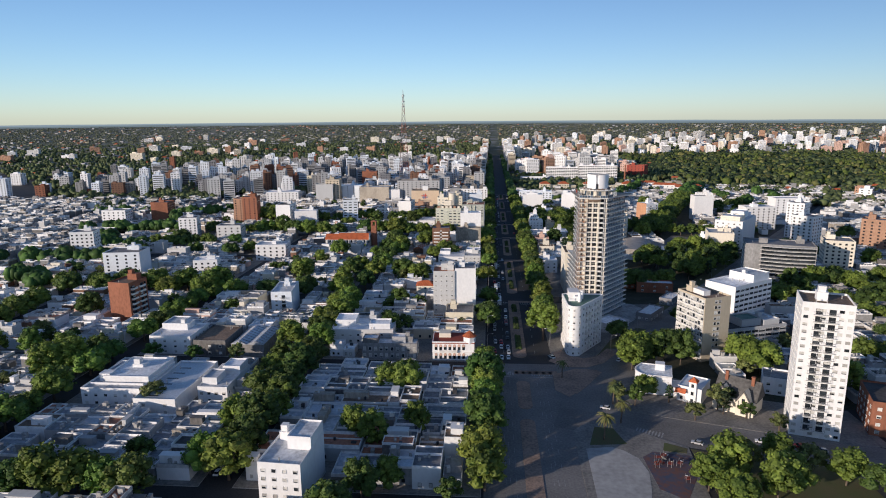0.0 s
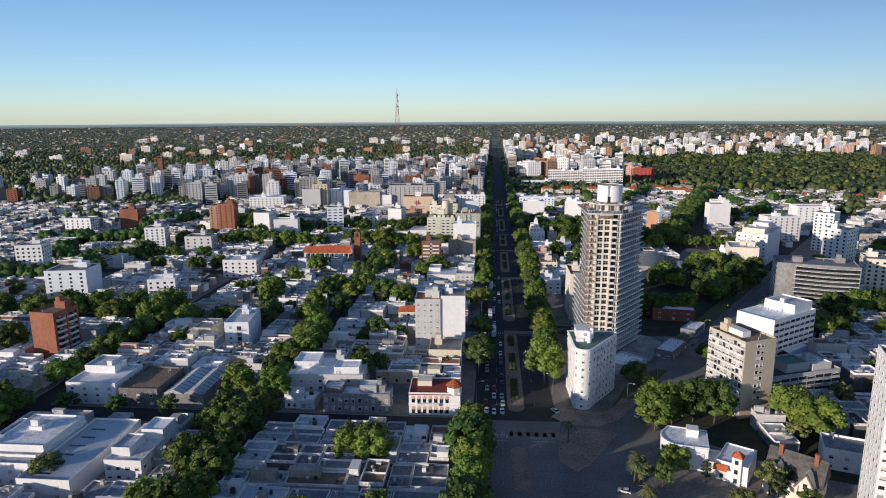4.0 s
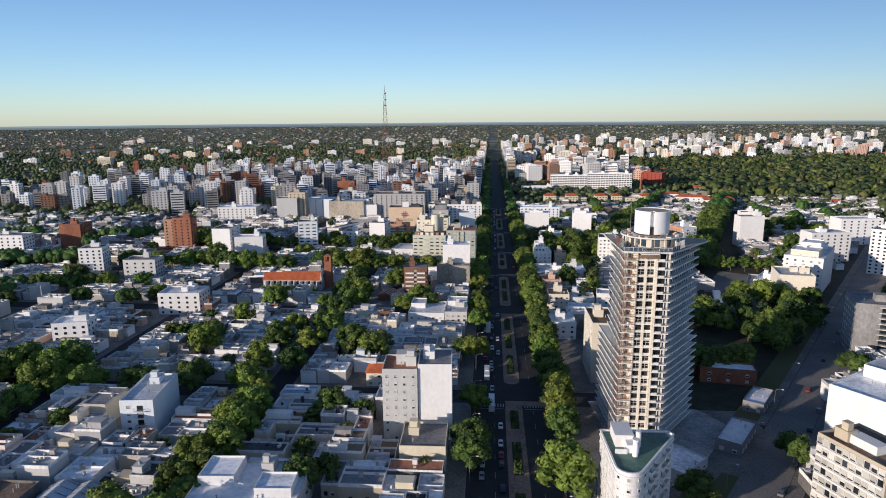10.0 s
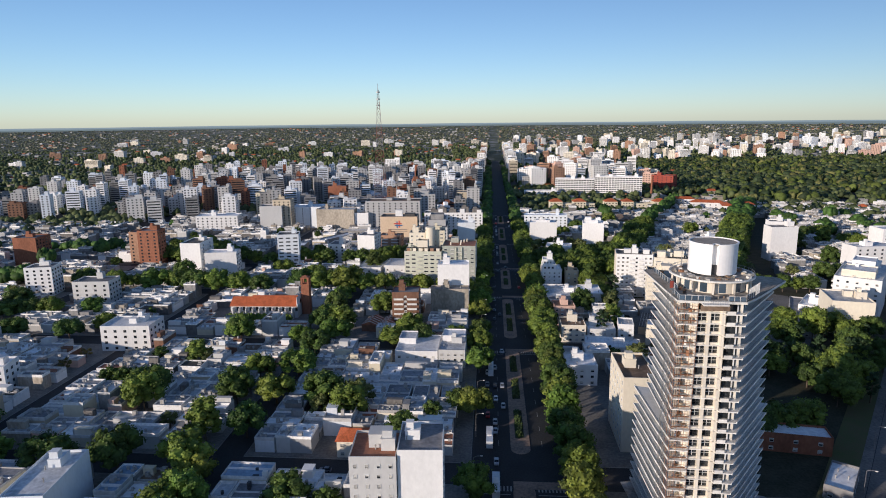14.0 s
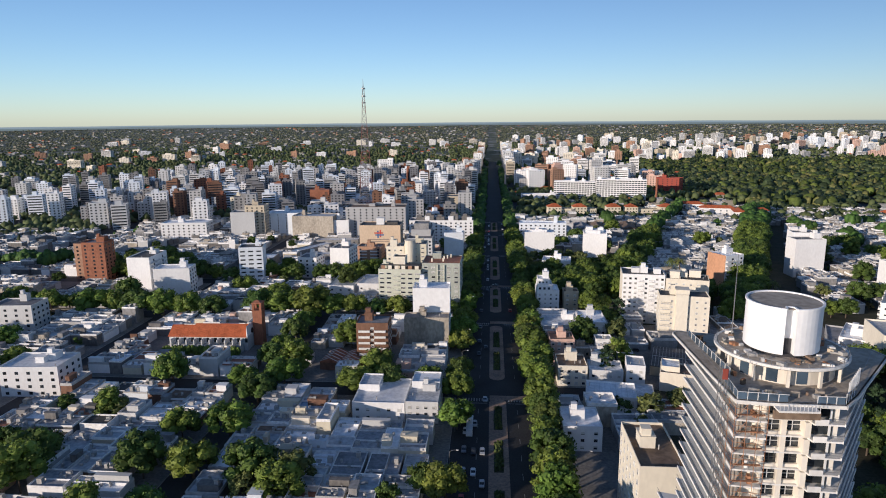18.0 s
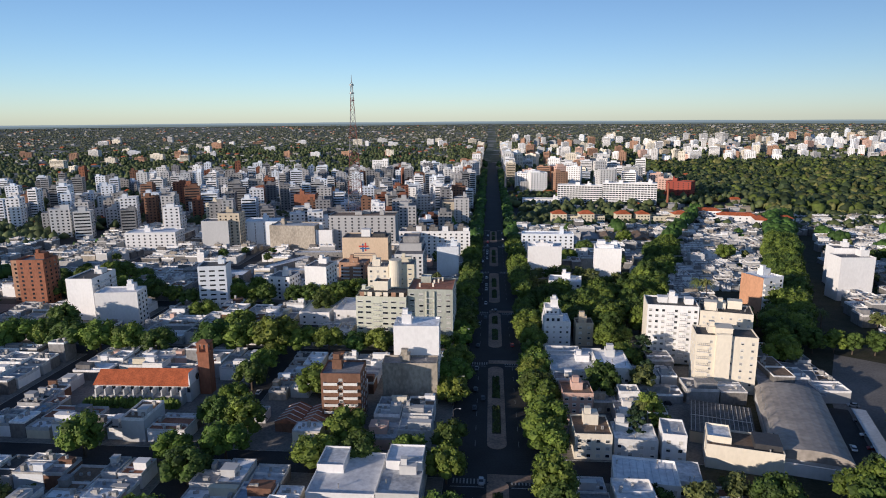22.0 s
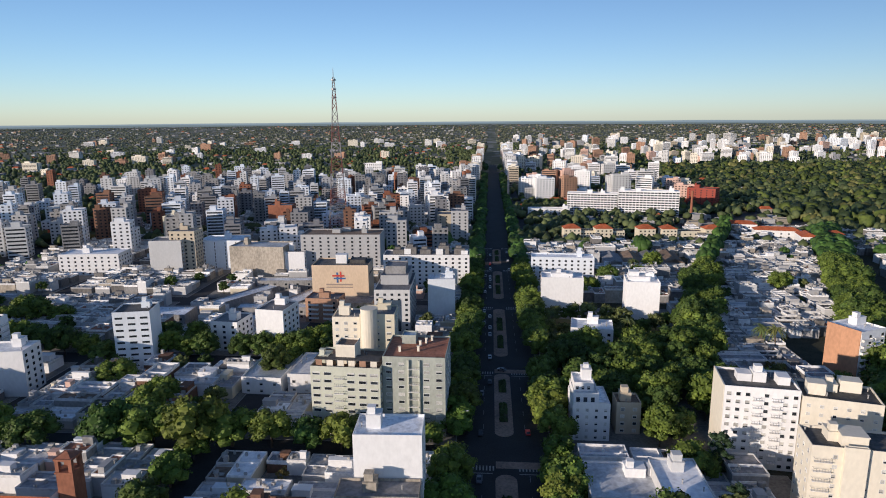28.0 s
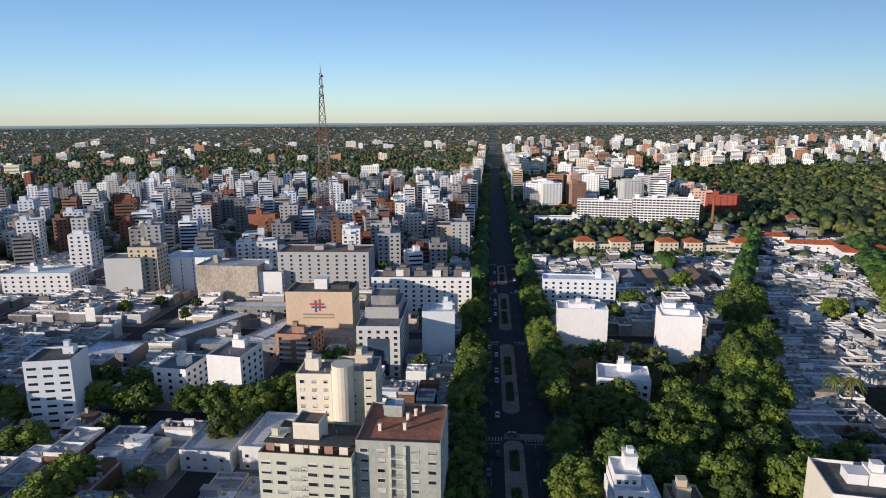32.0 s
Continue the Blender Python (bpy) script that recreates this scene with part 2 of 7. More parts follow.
# ---- builders ----
class Shape:
    """Collects faces in metres; each face has a material slot."""

    def __init__(self):
        self.v, self.f, self.m = [], [], []

    def face(self, pts, slot=0):
        i = len(self.v)
        self.v += [tuple(p) for p in pts]
        self.f.append(tuple(range(i, i + len(pts))))
        self.m.append(slot)
        return self

    def box(self, x0, y0, z0, x1, y1, z1, slot=0, bottom=False, top_slot=None):
        i = len(self.v)
        self.v += [(x0, y0, z0), (x1, y0, z0), (x1, y1, z0), (x0, y1, z0), (x0, y0, z1), (x1, y0, z1), (x1, y1, z1), (x0, y1, z1)]
        faces = [(0, 1, 5, 4), (1, 2, 6, 5), (2, 3, 7, 6), (3, 0, 4, 7), (4, 5, 6, 7)] + ([(3, 2, 1, 0)] if bottom else [])
        self.f += [tuple(a + i for a in q) for q in faces]
        self.m += [slot] * 4 + [slot if top_slot is None else top_slot] + ([slot] if bottom else [])
        return self

    def prism(self, pts, z0, z1, slot=0, top_slot=None, bottom=False):
        """Upright walls over a plan that runs anticlockwise, with a lid."""
        i, k = len(self.v), len(pts)
        self.v += [(x, y, z0) for x, y in pts] + [(x, y, z1) for x, y in pts]
        for a in range(k):
            b = (a + 1) % k
            self.f.append((i + a, i + b, i + k + b, i + k + a))
            self.m.append(slot)
        self.f.append(tuple(range(i + k, i + 2 * k)))
        self.m.append(slot if top_slot is None else top_slot)
        if bottom:
            self.f.append(tuple(reversed(range(i, i + k))))
            self.m.append(slot)
        return self

    def cylinder(self, x, y, r, z0, z1, sides=12, r1=None, slot=0):
        i, r1 = len(self.v), r if r1 is None else r1
        for rad, z in ((r, z0), (r1, z1)):
            self.v += [(x + rad * math.cos(2 * math.pi * a / sides), y + rad * math.sin(2 * math.pi * a / sides), z) for a in range(sides)]
        for a in range(sides):
            b = (a + 1) % sides
            self.f.append((i + a, i + b, i + sides + b, i + sides + a))
            self.m.append(slot)
        self.f.append(tuple(range(i + sides, i + 2 * sides)))
        self.m.append(slot)
        return self

    def ring(self, x0, y0, x1, y1, z0, z1, t=0.2, slot=0):
        """Four low walls round a rectangle, as a parapet."""
        self.box(x0, y0, z0, x1, y0 + t, z1, slot).box(x0, y1 - t, z0, x1, y1, z1, slot)
        self.box(x0, y0 + t, z0, x0 + t, y1 - t, z1, slot).box(x1 - t, y0 + t, z0, x1, y1 - t, z1, slot)
        return self

    def shell(self, x0, y0, x1, y1, z0, h, par=0.8, t=0.22, slot=0, top_slot=None):
        """Walls that rise past the roof as a parapet, with the roof between, in one piece."""
        i, z1 = len(self.v), h + par
        for p, q, r, u, z in ((x0, y0, x1, y1, z0), (x0, y0, x1, y1, z1), (x0 + t, y0 + t, x1 - t, y1 - t, z1), (x0 + t, y0 + t, x1 - t, y1 - t, h)):
            self.v += [(p, q, z), (r, q, z), (r, u, z), (p, u, z)]
        for k in range(3):
            for a in range(4):
                b = (a + 1) % 4
                self.f.append((i + 4 * k + a, i + 4 * k + b, i + 4 * k + 4 + b, i + 4 * k + 4 + a))
                self.m.append(slot)
        self.f.append((i + 12, i + 13, i + 14, i + 15))
        self.m.append(slot if top_slot is None else top_slot)
        return self

    def gable(self, x0, y0, x1, y1, z0, z1, along_x=True, slot=0, hip=0.0):
        if along_x:
            ym, a = (y0 + y1) / 2, hip
            p = [(x0, y0, z0), (x1, y0, z0), (x1, y1, z0), (x0, y1, z0), (x0 + a, ym, z1), (x1 - a, ym, z1)]
            faces = [(0, 1, 5, 4), (2, 3, 4, 5), (3, 0, 4), (1, 2, 5)]
        else:
            xm, a = (x0 + x1) / 2, hip
            p = [(x0, y0, z0), (x1, y0, z0), (x1, y1, z0), (x0, y1, z0), (xm, y0 + a, z1), (xm, y1 - a, z1)]
            faces = [(1, 2, 5, 4), (3, 0, 4, 5), (0, 1, 4), (2, 3, 5)]
        i = len(self.v)
        self.v += p
        self.f += [tuple(q + i for q in f) for f in faces]
        self.m += [slot] * 4
        return self

    def beam(self, a, b, t, slot=0):
        """A square bar from a to b."""
        a, b = Vector(a), Vector(b)
        d = (b - a).normalized()
        u = d.cross(Vector((0, 0, 1)) if abs(d.z) < 0.9 else Vector((1, 0, 0))).normalized() * t / 2
        w = d.cross(u).normalized() * t / 2
        i = len(self.v)
        self.v += [tuple(p + s * u + k * w) for p in (a, b) for s, k in ((-1, -1), (1, -1), (1, 1), (-1, 1))]
        self.f += [tuple(q + i for q in f) for f in ((0, 1, 5, 4), (1, 2, 6, 5), (2, 3, 7, 6), (3, 0, 4, 7), (4, 5, 6, 7), (3, 2, 1, 0))]
        self.m += [slot] * 6
        return self

    def mesh(self, name, materials):
        data = bpy.data.meshes.new(name)
        data.from_pydata(self.v, [], self.f)
        for m in materials if isinstance(materials, (list, tuple)) else [materials]:
            data.materials.append(m)
        if any(self.m):
            data.polygons.foreach_set("material_index", self.m)
        data.update()
        return data


def thing(name, x, y, z=0.0, turn=0.0, label="", category="", group="", kind=""):
    ob = new(name)
    ob.empty_display_size = 0.5
    ob.matrix_world = pose(x, y, z, 0, 0, turn)
    return tagged(ob, label, category, group, kind)


def part(name, shape, materials, parent, label="", at=None, kind=""):
    data = shape if isinstance(shape, bpy.types.Mesh) else shape.mesh(name, materials)
    ob = new(name, data)
    ob.parent = parent
    if at is not None:
        ob.matrix_basis = at
    return tagged(ob, label, kind=kind)


def single(name, shape, materials, label="", category="", kind="", x=0, y=0, z=0, turn=0, group=""):
    ob = new(name, shape if isinstance(shape, bpy.types.Mesh) else shape.mesh(name, materials))
    ob.matrix_world = pose(x, y, z, 0, 0, turn)
    return tagged(ob, label, category, group, kind)


CACHE = {}


def window_mesh(w, h, look_kind, dark=False):
    """A framed window that faces -y, in one piece, its middle over the origin."""
    key = ("window", round(w, 2), round(h, 2), look_kind, dark)
    if key not in CACHE:
        s, f = Shape(), 0.10
        x, i = w / 2, w / 2 - f
        drop = {"open": 0.0, "half": 0.45, "low": 0.8, "shut": 0.97}[look_kind]
        m = h - f - drop * (h - 2 * f)
        s.v = [(-x, 0, 0), (x, 0, 0), (x, 0, h), (-x, 0, h), (-x, -0.12, 0), (x, -0.12, 0), (x, -0.12, h), (-x, -0.12, h), (-i, -0.12, f), (i, -0.12, f), (i, -0.12, h - f), (-i, -0.12, h - f)]
        s.v += [(-i, -0.02, f), (i, -0.02, f), (i, -0.02, h - f), (-i, -0.02, h - f), (-i, -0.03, m), (i, -0.03, m)]
        s.f = [(0, 1, 5, 4), (1, 2, 6, 5), (2, 3, 7, 6), (3, 0, 4, 7), (4, 5, 9, 8), (5, 6, 10, 9), (6, 7, 11, 10), (7, 4, 8, 11), (8, 9, 13, 12), (9, 10, 14, 17, 13), (10, 11, 15, 14), (11, 8, 12, 16, 15), (12, 13, 17, 16), (16, 17, 14, 15)]
        s.m = [0] * 12 + [1, 2 if drop else 1]
        CACHE[key] = s.mesh("window", [FRAME_D if dark else FRAME_W, GLASS, SHUTTER])
    return CACHE[key]


def balcony_mesh(w, depth, style):
    key = ("balcony", round(w, 2), round(depth, 2), style)
    if key not in CACHE:
        s = Shape()
        s.box(-w / 2, -depth, -0.16, w / 2, 0.05, 0.0, 0, bottom=True)
        if style == "solid":
            s.box(-w / 2, -depth, 0, w / 2, -depth + 0.12, 0.95, 0).box(-w / 2, -depth + 0.12, 0, -w / 2 + 0.12, 0, 0.95, 0).box(w / 2 - 0.12, -depth + 0.12, 0, w / 2, 0, 0.95, 0)
        else:
            k = 2 if style == "glass" else 1
            if style == "glass":
                s.box(-w / 2, -depth + 0.02, 0.05, w / 2, -depth + 0.05, 0.95, 2)
            n = max(3, int(w / 0.7))
            for i in range(n + 1):
                x = -w / 2 + 0.04 + i * (w - 0.08) / n
                s.box(x - 0.025, -depth + 0.01, 0, x + 0.025, -depth + 0.06, 0.98, 1)
            s.box(-w / 2, -depth, 0.95, w / 2, -depth + 0.07, 1.02, 1, bottom=True)
            s.box(-w / 2, -depth + 0.07, 0.95, -w / 2 + 0.06, 0, 1.02, 1, bottom=True).box(w / 2 - 0.06, -depth + 0.07, 0.95, w / 2, 0, 1.02, 1, bottom=True)
        CACHE[key] = s.mesh("balcony", [SLAB, RAIL, BLUEGLASS])
    return CACHE[key]


SIDE = {"front": 0, "right": 90, "back": 180, "left": -90}


def side_spot(side, along, w, d, z, out=0.0):
    """The pose on a side of a block w wide and d deep, along metres from that side's left end."""
    if side == "front":
        return pose(along, -out, z, 0, 0, 0)
    if side == "right":
        return pose(w + out, along, z, 0, 0, 90)
    if side == "back":
        return pose(w - along, d + out, z, 0, 0, 180)
    return pose(-out, d - along, z, 0, 0, -90)


FOOTPRINTS = {}


def claim(x, y, w, d, turn, grow=0.6):
    c, s = math.cos(radians(turn)), math.sin(radians(turn))
    spot = (x, y, w, d, c, s, grow)
    xs = [x + u * c - v * s for u in (0, w) for v in (0, d)]
    ys = [y + u * s + v * c for u in (0, w) for v in (0, d)]
    for i in range(int((min(xs) - 6) // 40), int((max(xs) + 6) // 40) + 1):
        for j in range(int((min(ys) - 6) // 40), int((max(ys) + 6) // 40) + 1):
            FOOTPRINTS.setdefault((i, j), []).append(spot)


def claimed(px, py, margin=0.0):
    for x, y, w, d, c, s, grow in FOOTPRINTS.get((int(px // 40), int(py // 40)), ()):
        dx, dy = px - x, py - y
        u, v = c * dx + s * dy, -s * dx + c * dy
        g = grow + margin
        if -g < u < w + g and -g < v < d + g:
            return True
    return False


def windows_on(ob, side, w, d, floors, z0, fh, cols, rng, size=(1.5, 1.35), dark=False, skip=(), kinds="ohhls", sill=0.95, rows=False):
    """Windows one by one, or, on far blocks, a row for each floor."""
    span = w if side in ("front", "back") else d
    names = {"o": "open", "h": "half", "l": "low", "s": "shut"}
    for f in range(floors):
        strip = Shape()
        for c in range(cols):
            if c in skip:
                continue
            along = (c + 0.5) * span / cols
            if rows:
                strip.box(along - size[0] / 2, -0.06, 0, along + size[0] / 2, 0, size[1], bottom=True)
            else:
                mesh = window_mesh(size[0], size[1], names[rng.choice(kinds)], dark)
                part("window", mesh, None, ob, at=side_spot(side, along, w, d, z0 + f * fh + sill))
        if rows and strip.v:
            if f == 0:
                mesh = strip.mesh("ribbon_glazing", GLASS)
            part("ribbon_glazing", mesh, None, ob, at=side_spot(side, 0, w, d, z0 + f * fh + sill), kind="stuff")


def balconies_on(ob, side, w, d, floors, z0, fh, alongs, width, rng, depth=1.2, style="solid", doors=True):
    mesh = balcony_mesh(width, depth, style)
    for a in alongs:
        for f in range(floors):
            part("balcony", mesh, None, ob, at=side_spot(side, a, w, d, z0 + f * fh))
            if doors:
                part("balcony_door", window_mesh(min(2.2, width - 0.5), 2.05, rng.choice(("open", "open", "half")), True), None, ob, at=side_spot(side, a, w, d, z0 + f * fh + 0.05))


def flat_top(ob, w, d, h, wall, roof, rng, boxes=1, tank=True, x0=0.0, y0=0.0, parapet=0.9):
    part("roof_slab", Shape().box(x0 + 0.22, y0 + 0.22, h, x0 + w - 0.22, y0 + d - 0.22, h + 0.12), roof, ob)
    for i in range(boxes):
        bw, bd, bh = min(w * 0.45, rng.uniform(3.5, 6.5)), min(d * 0.45, rng.uniform(3.5, 6)), rng.uniform(2.6, 4.2)
        bx, by = x0 + rng.uniform(0.6, max(0.7, w - bw - 0.6)), y0 + rng.uniform(d * 0.25, max(d * 0.26, d - bd - 0.6))
        s = Shape().box(bx, by, h + 0.12, bx + bw, by + bd, h + bh).box(bx - 0.12, by - 0.12, h + bh, bx + bw + 0.12, by + bd + 0.12, h + bh + 0.18, bottom=True)
        part("stair_house", s, wall, ob)
        if tank and i == 0:
            tw = rng.uniform(1.8, 2.8)
            part("water_tank", Shape().box(bx + 0.4, by + 0.5, h + bh + 0.18, bx + 0.4 + tw, by + 0.5 + tw, h + bh + 2.2).box(bx + 0.3, by + 0.4, h + bh + 2.2, bx + 0.5 + tw, by + 0.6 + tw, h + bh + 2.35, bottom=True), wall, ob)
    for i in range(rng.randint(1, 3)):
        ax, ay = x0 + rng.uniform(1, w - 1.5), y0 + rng.uniform(0.8, max(0.9, d - 1.5))
        part("vent", Shape().cylinder(ax, ay, 0.18, h + 0.1, h + 1.3, 8).cylinder(ax, ay, 0.3, h + 1.3, h + 1.45, 8), TANK, ob)


def block_of_flats(x, y, w, d, h, turn, wall, label, name="apartment_building", roof="grey", sides=("front", "right"), cols=4, side_cols=None, blank=(), balcony=None, size=(1.5, 1.35), boxes=1, seed=0, dark=False, group="", kinds="ohhllss", bands=False, base=0.0, style="solid", fh=None, category="building", plinth=None, bal_w=3.0):
    """A plain block with its front (-y) left corner at x, y: walls, windows one by one, balconies, parapet, stair house, tank."""
    rng = random.Random(seed * 7919 + int(x * 13) + int(y * 7))
    ob = thing(name, x, y, 0, turn, label, category, group)
    claim(x, y, w, d, turn)
    wall_m = WALL[wall]
    part("wall", Shape().shell(0, 0, w, d, 0, h, 0.9), wall_m, ob)
    floors = max(1, round((h - 1.0 - base) / (fh or 2.85)))
    step = (h - 0.6 - base) / floors
    if bands:
        for f in range(1, floors + 1):
            part("floor_band", Shape().box(-0.06, -0.06, base + f * step - 0.35, w + 0.06, d + 0.06, base + f * step, bottom=True), SLAB, ob)
    for side in sides:
        if side in blank:
            continue
        n = cols if side in ("front", "back") else (side_cols or max(2, round(d / 4.2)))
        skip = ()
        if balcony and side in balcony:
            alongs = balcony[side]
            span = w if side in ("front", "back") else d
            skip = {int(a / span * n) for a in alongs}
            balconies_on(ob, side, w, d, floors - 1, base + step, step, alongs, bal_w, rng, 1.2, style, doors=y < 430)
        windows_on(ob, side, w, d, floors, base, step, n, rng, size, dark, skip, kinds, rows=y > 700 or abs(x) > 200)
    flat_top(ob, w, d, h, wall_m, ROOF[roof], rng, boxes)
    return ob

# ---- ground, roads, pavements ----
CENTRE, EDGE = Vector((0.0, 250.0)), 4640.0


def ground_height(x, y):
    """Flat under the city, rising to a low far ridge that makes the horizon."""
    r = math.hypot(x - CENTRE.x, y - CENTRE.y)
    s = min(1.0, max(0.0, (r - 1800) / (EDGE - 1800)))
    return 72.0 * s * s


def land_material():
    m = surface("land", (0.12, 0.13, 0.085), 0.95, 0.4, 0.02, 0.004, 0.0, second=(0.08, 0.095, 0.055))
    n, l = m.node_tree.nodes, m.node_tree.links
    geo = next(x for x in n if x.bl_idname == "ShaderNodeNewGeometry")
    cells = n.new("ShaderNodeTexVoronoi")
    cells.inputs["Scale"].default_value = 0.03
    l.new(geo.outputs["Position"], cells.inputs["Vector"])
    pick = n.new("ShaderNodeMapRange")
    pick.inputs["From Min"].default_value, pick.inputs["From Max"].default_value = 0.78, 0.86
    split = n.new("ShaderNodeSeparateColor")
    l.new(cells.outputs["Color"], split.inputs[0])
    l.new(split.outputs[0], pick.inputs["Value"])
    mix = n.new("ShaderNodeMix")
    mix.data_type = "RGBA"
    mix.inputs["B"].default_value = (0.26, 0.25, 0.23, 1)
    hsv = next(x for x in n if x.bl_idname == "ShaderNodeHueSaturation")
    l.new(pick.outputs[0], mix.inputs["Factor"])
    l.new(hsv.outputs[0], mix.inputs["A"])
    l.new(mix.outputs["Result"], n["Principled BSDF"].inputs["Base Color"])
    return m


LAND = land_material()
rings = [0, 150, 300, 500, 800, 1200, 1600, 1800, 2000, 2300, 2600, 2900, 3200, 3500, 3800, 4100, 4400, EDGE]
sheet = Shape()
spokes = 96
for r in rings[1:]:
    for a in range(spokes):
        x, y = CENTRE.x + r * math.cos(2 * math.pi * a / spokes), CENTRE.y + r * math.sin(2 * math.pi * a / spokes)
        bump_up = 6 * noise.noise((x / 900, y / 900, 0.3)) * max(0, (r - 2500) / 2000)
        sheet.v.append((x, y, ground_height(x, y) + bump_up))
sheet.v.append((CENTRE.x, CENTRE.y, 0))
hub = len(sheet.v) - 1
for a in range(spokes):
    b = (a + 1) % spokes
    sheet.f.append((hub, a, b)), sheet.m.append(0)
    for k in range(len(rings) - 2):
        i, j = k * spokes, (k + 1) * spokes
        sheet.f.append((i + a, j + a, j + b, i + b)), sheet.m.append(0 if k > 4 else 1)
sheet.m = [1 if f[0] == hub else m for f, m in zip(sheet.f, sheet.m)]
single("ground", sheet, [LAND, ASPHALT], "wide city ground, dark streets near, green far off", "ground", "structure")


def distance_backdrop():
    """Two bluish strips far past the last trees, which close the place at the horizon; they glow in the tone of haze
    over far ridges.
    """
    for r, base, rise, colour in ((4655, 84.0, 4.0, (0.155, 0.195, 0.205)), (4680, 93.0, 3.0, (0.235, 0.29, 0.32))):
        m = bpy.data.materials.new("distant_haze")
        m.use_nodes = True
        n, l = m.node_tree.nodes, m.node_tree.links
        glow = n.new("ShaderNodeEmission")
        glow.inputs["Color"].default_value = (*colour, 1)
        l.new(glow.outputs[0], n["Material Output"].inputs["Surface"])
        s, k = Shape(), 360
        for a in range(k):
            t = 2 * math.pi * a / k
            x, y = CENTRE.x + r * math.cos(t), CENTRE.y + r * math.sin(t)
            s.v += [(x, y, 40.0), (x, y, base + rise * noise.noise((x / 500, y / 500, r)))]
        for a in range(k):
            b = (a + 1) % k
            s.f.append((2 * a, 2 * b, 2 * b + 1, 2 * a + 1)), s.m.append(0)
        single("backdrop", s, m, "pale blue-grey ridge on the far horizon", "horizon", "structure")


distance_backdrop()

AV_X = 8.0
# the avenue runs on to the far ridge
single("road", Shape().box(AV_X - 17, 296, -0.2, AV_X + 17, 1800, 0.02), ASPHALT, "dark asphalt avenue with two carriageways", "road", "structure")
DIAG_ASPHALT = surface("worn_concrete_road", (0.20, 0.19, 0.18), 0.85, 0.35, 1.2, 0.06, 0.2, second=(0.13, 0.125, 0.12))
single("road", Shape().box(AV_X - 17, -250, -0.2, AV_X + 17, 296, 0.02), DIAG_ASPHALT, "worn grey asphalt of the avenue before the junction", "road", "structure")
single("road", Shape().prism([(25, 225), (66, 219), (150, 190), (150, 214), (70, 262), (62, 300), (44, 296), (25, 300)], -0.2, 0.015), DIAG_ASPHALT, "wide worn asphalt of the junction", "road", "structure")
far_road = Shape()
for k in range(2):
    y0, y1 = 1800 + k * 120, 1800 + (k + 1) * 120
    far_road.face([(AV_X - 9, y0, ground_height(0, y0) + 1.2), (AV_X + 9, y0, ground_height(0, y0) + 1.2), (AV_X + 9, y1, ground_height(0, y1) + 1.2), (AV_X - 9, y1, ground_height(0, y1) + 1.2)])
single("road", far_road, ASPHALT, "distant stretch of the straight avenue", "road", "structure")
# diagonal avenue
DIAG = math.degrees(math.atan2(0.83, 0.555))
ob = single("road", Shape().box(-20, -10.5, -0.2, 900, 4.5, 0.03), DIAG_ASPHALT, "wide diagonal avenue branching from the junction", "road", "structure", 35, 275, 0, DIAG)
# street to the right along the square
single("road", Shape().box(0, -9, -0.2, 260, 9, 0.025), DIAG_ASPHALT, "street running past the square", "road", "structure", 20, 240, 0, -15)

STREETS_Y = [175, 291, 410, 535, 638, 721, 826, 926, 1012]
BLOCK_ROWS = [(60, 169), (182, 285), (297, 403), (417, 528), (542, 631), (645, 714), (728, 820), (832, 920), (932, 1005), (1020, 1110)]
COLUMNS = [(-92, -10), (-190, -104), (-290, -202), (-392, -302)]


def pavement(x0, y0, x1, y1, mat=PAVING, label="raised concrete pavement under a city block"):
    s = Shape().box(x0, y0, -0.1, x1, y1, 0.15)
    ob = single("pavement", s, mat, label, "pavement", "structure")
    part("kerb", Shape().ring(x0 - 0.15, y0 - 0.15, x1 + 0.15, y1 + 0.15, -0.1, 0.17, 0.15), KERB, ob)
    return ob


for x0, x1 in COLUMNS:
    for y0, y1 in BLOCK_ROWS:
        pavement(x0, y0, x1, y1)

# the median: paved strips with planted beds
MEDIANS = [(120, 237), (246, 275), (304, 404), (424, 528), (548, 626), (652, 712), (734, 815), (838, 915), (938, 1000)]
bed_rng = random.Random(5)
for i, (y0, y1) in enumerate(MEDIANS):
    half = 3.0 if i < 2 else 3.6
    pts = []
    for a in range(9):
        t = math.pi * a / 8
        pts.append((AV_X + half * math.cos(t), y1 - half + half * math.sin(t)))
    for a in range(9):
        t = math.pi + math.pi * a / 8
        pts.append((AV_X + half * math.cos(t), y0 + half + half * math.sin(t)))
    ob = single("median", Shape().prism(pts, -0.1, 0.16), PINKPAVE, "paved median strip with planted beds", "median", "structure")
    y = y0 + 12
    while y < y1 - 14 and i > 1:
        length = bed_rng.uniform(16, 24)
        s = Shape()
        n = int(length / 0.7)
        for k in range(n * 4):
            px, py = AV_X + bed_rng.uniform(-1.3, 1.3), y + bed_rng.uniform(0, min(length, y1 - 8 - y))
            r, hgt = bed_rng.uniform(0.35, 0.7), bed_rng.uniform(0.5, 1.1)
            s.cylinder(px, py, r, 0.16, 0.16 + hgt, 6, r * 0.45)
        part("flower_bed", Shape().box(AV_X - 1.7, y - 0.5, 0.16, AV_X + 1.7, min(y + length, y1 - 8) + 0.5, 0.24), BARE, ob, "dark soil bed")
        part("shrub", s, HEDGE, ob, "clipped low shrubs")
        y += length + bed_rng.uniform(7, 12)

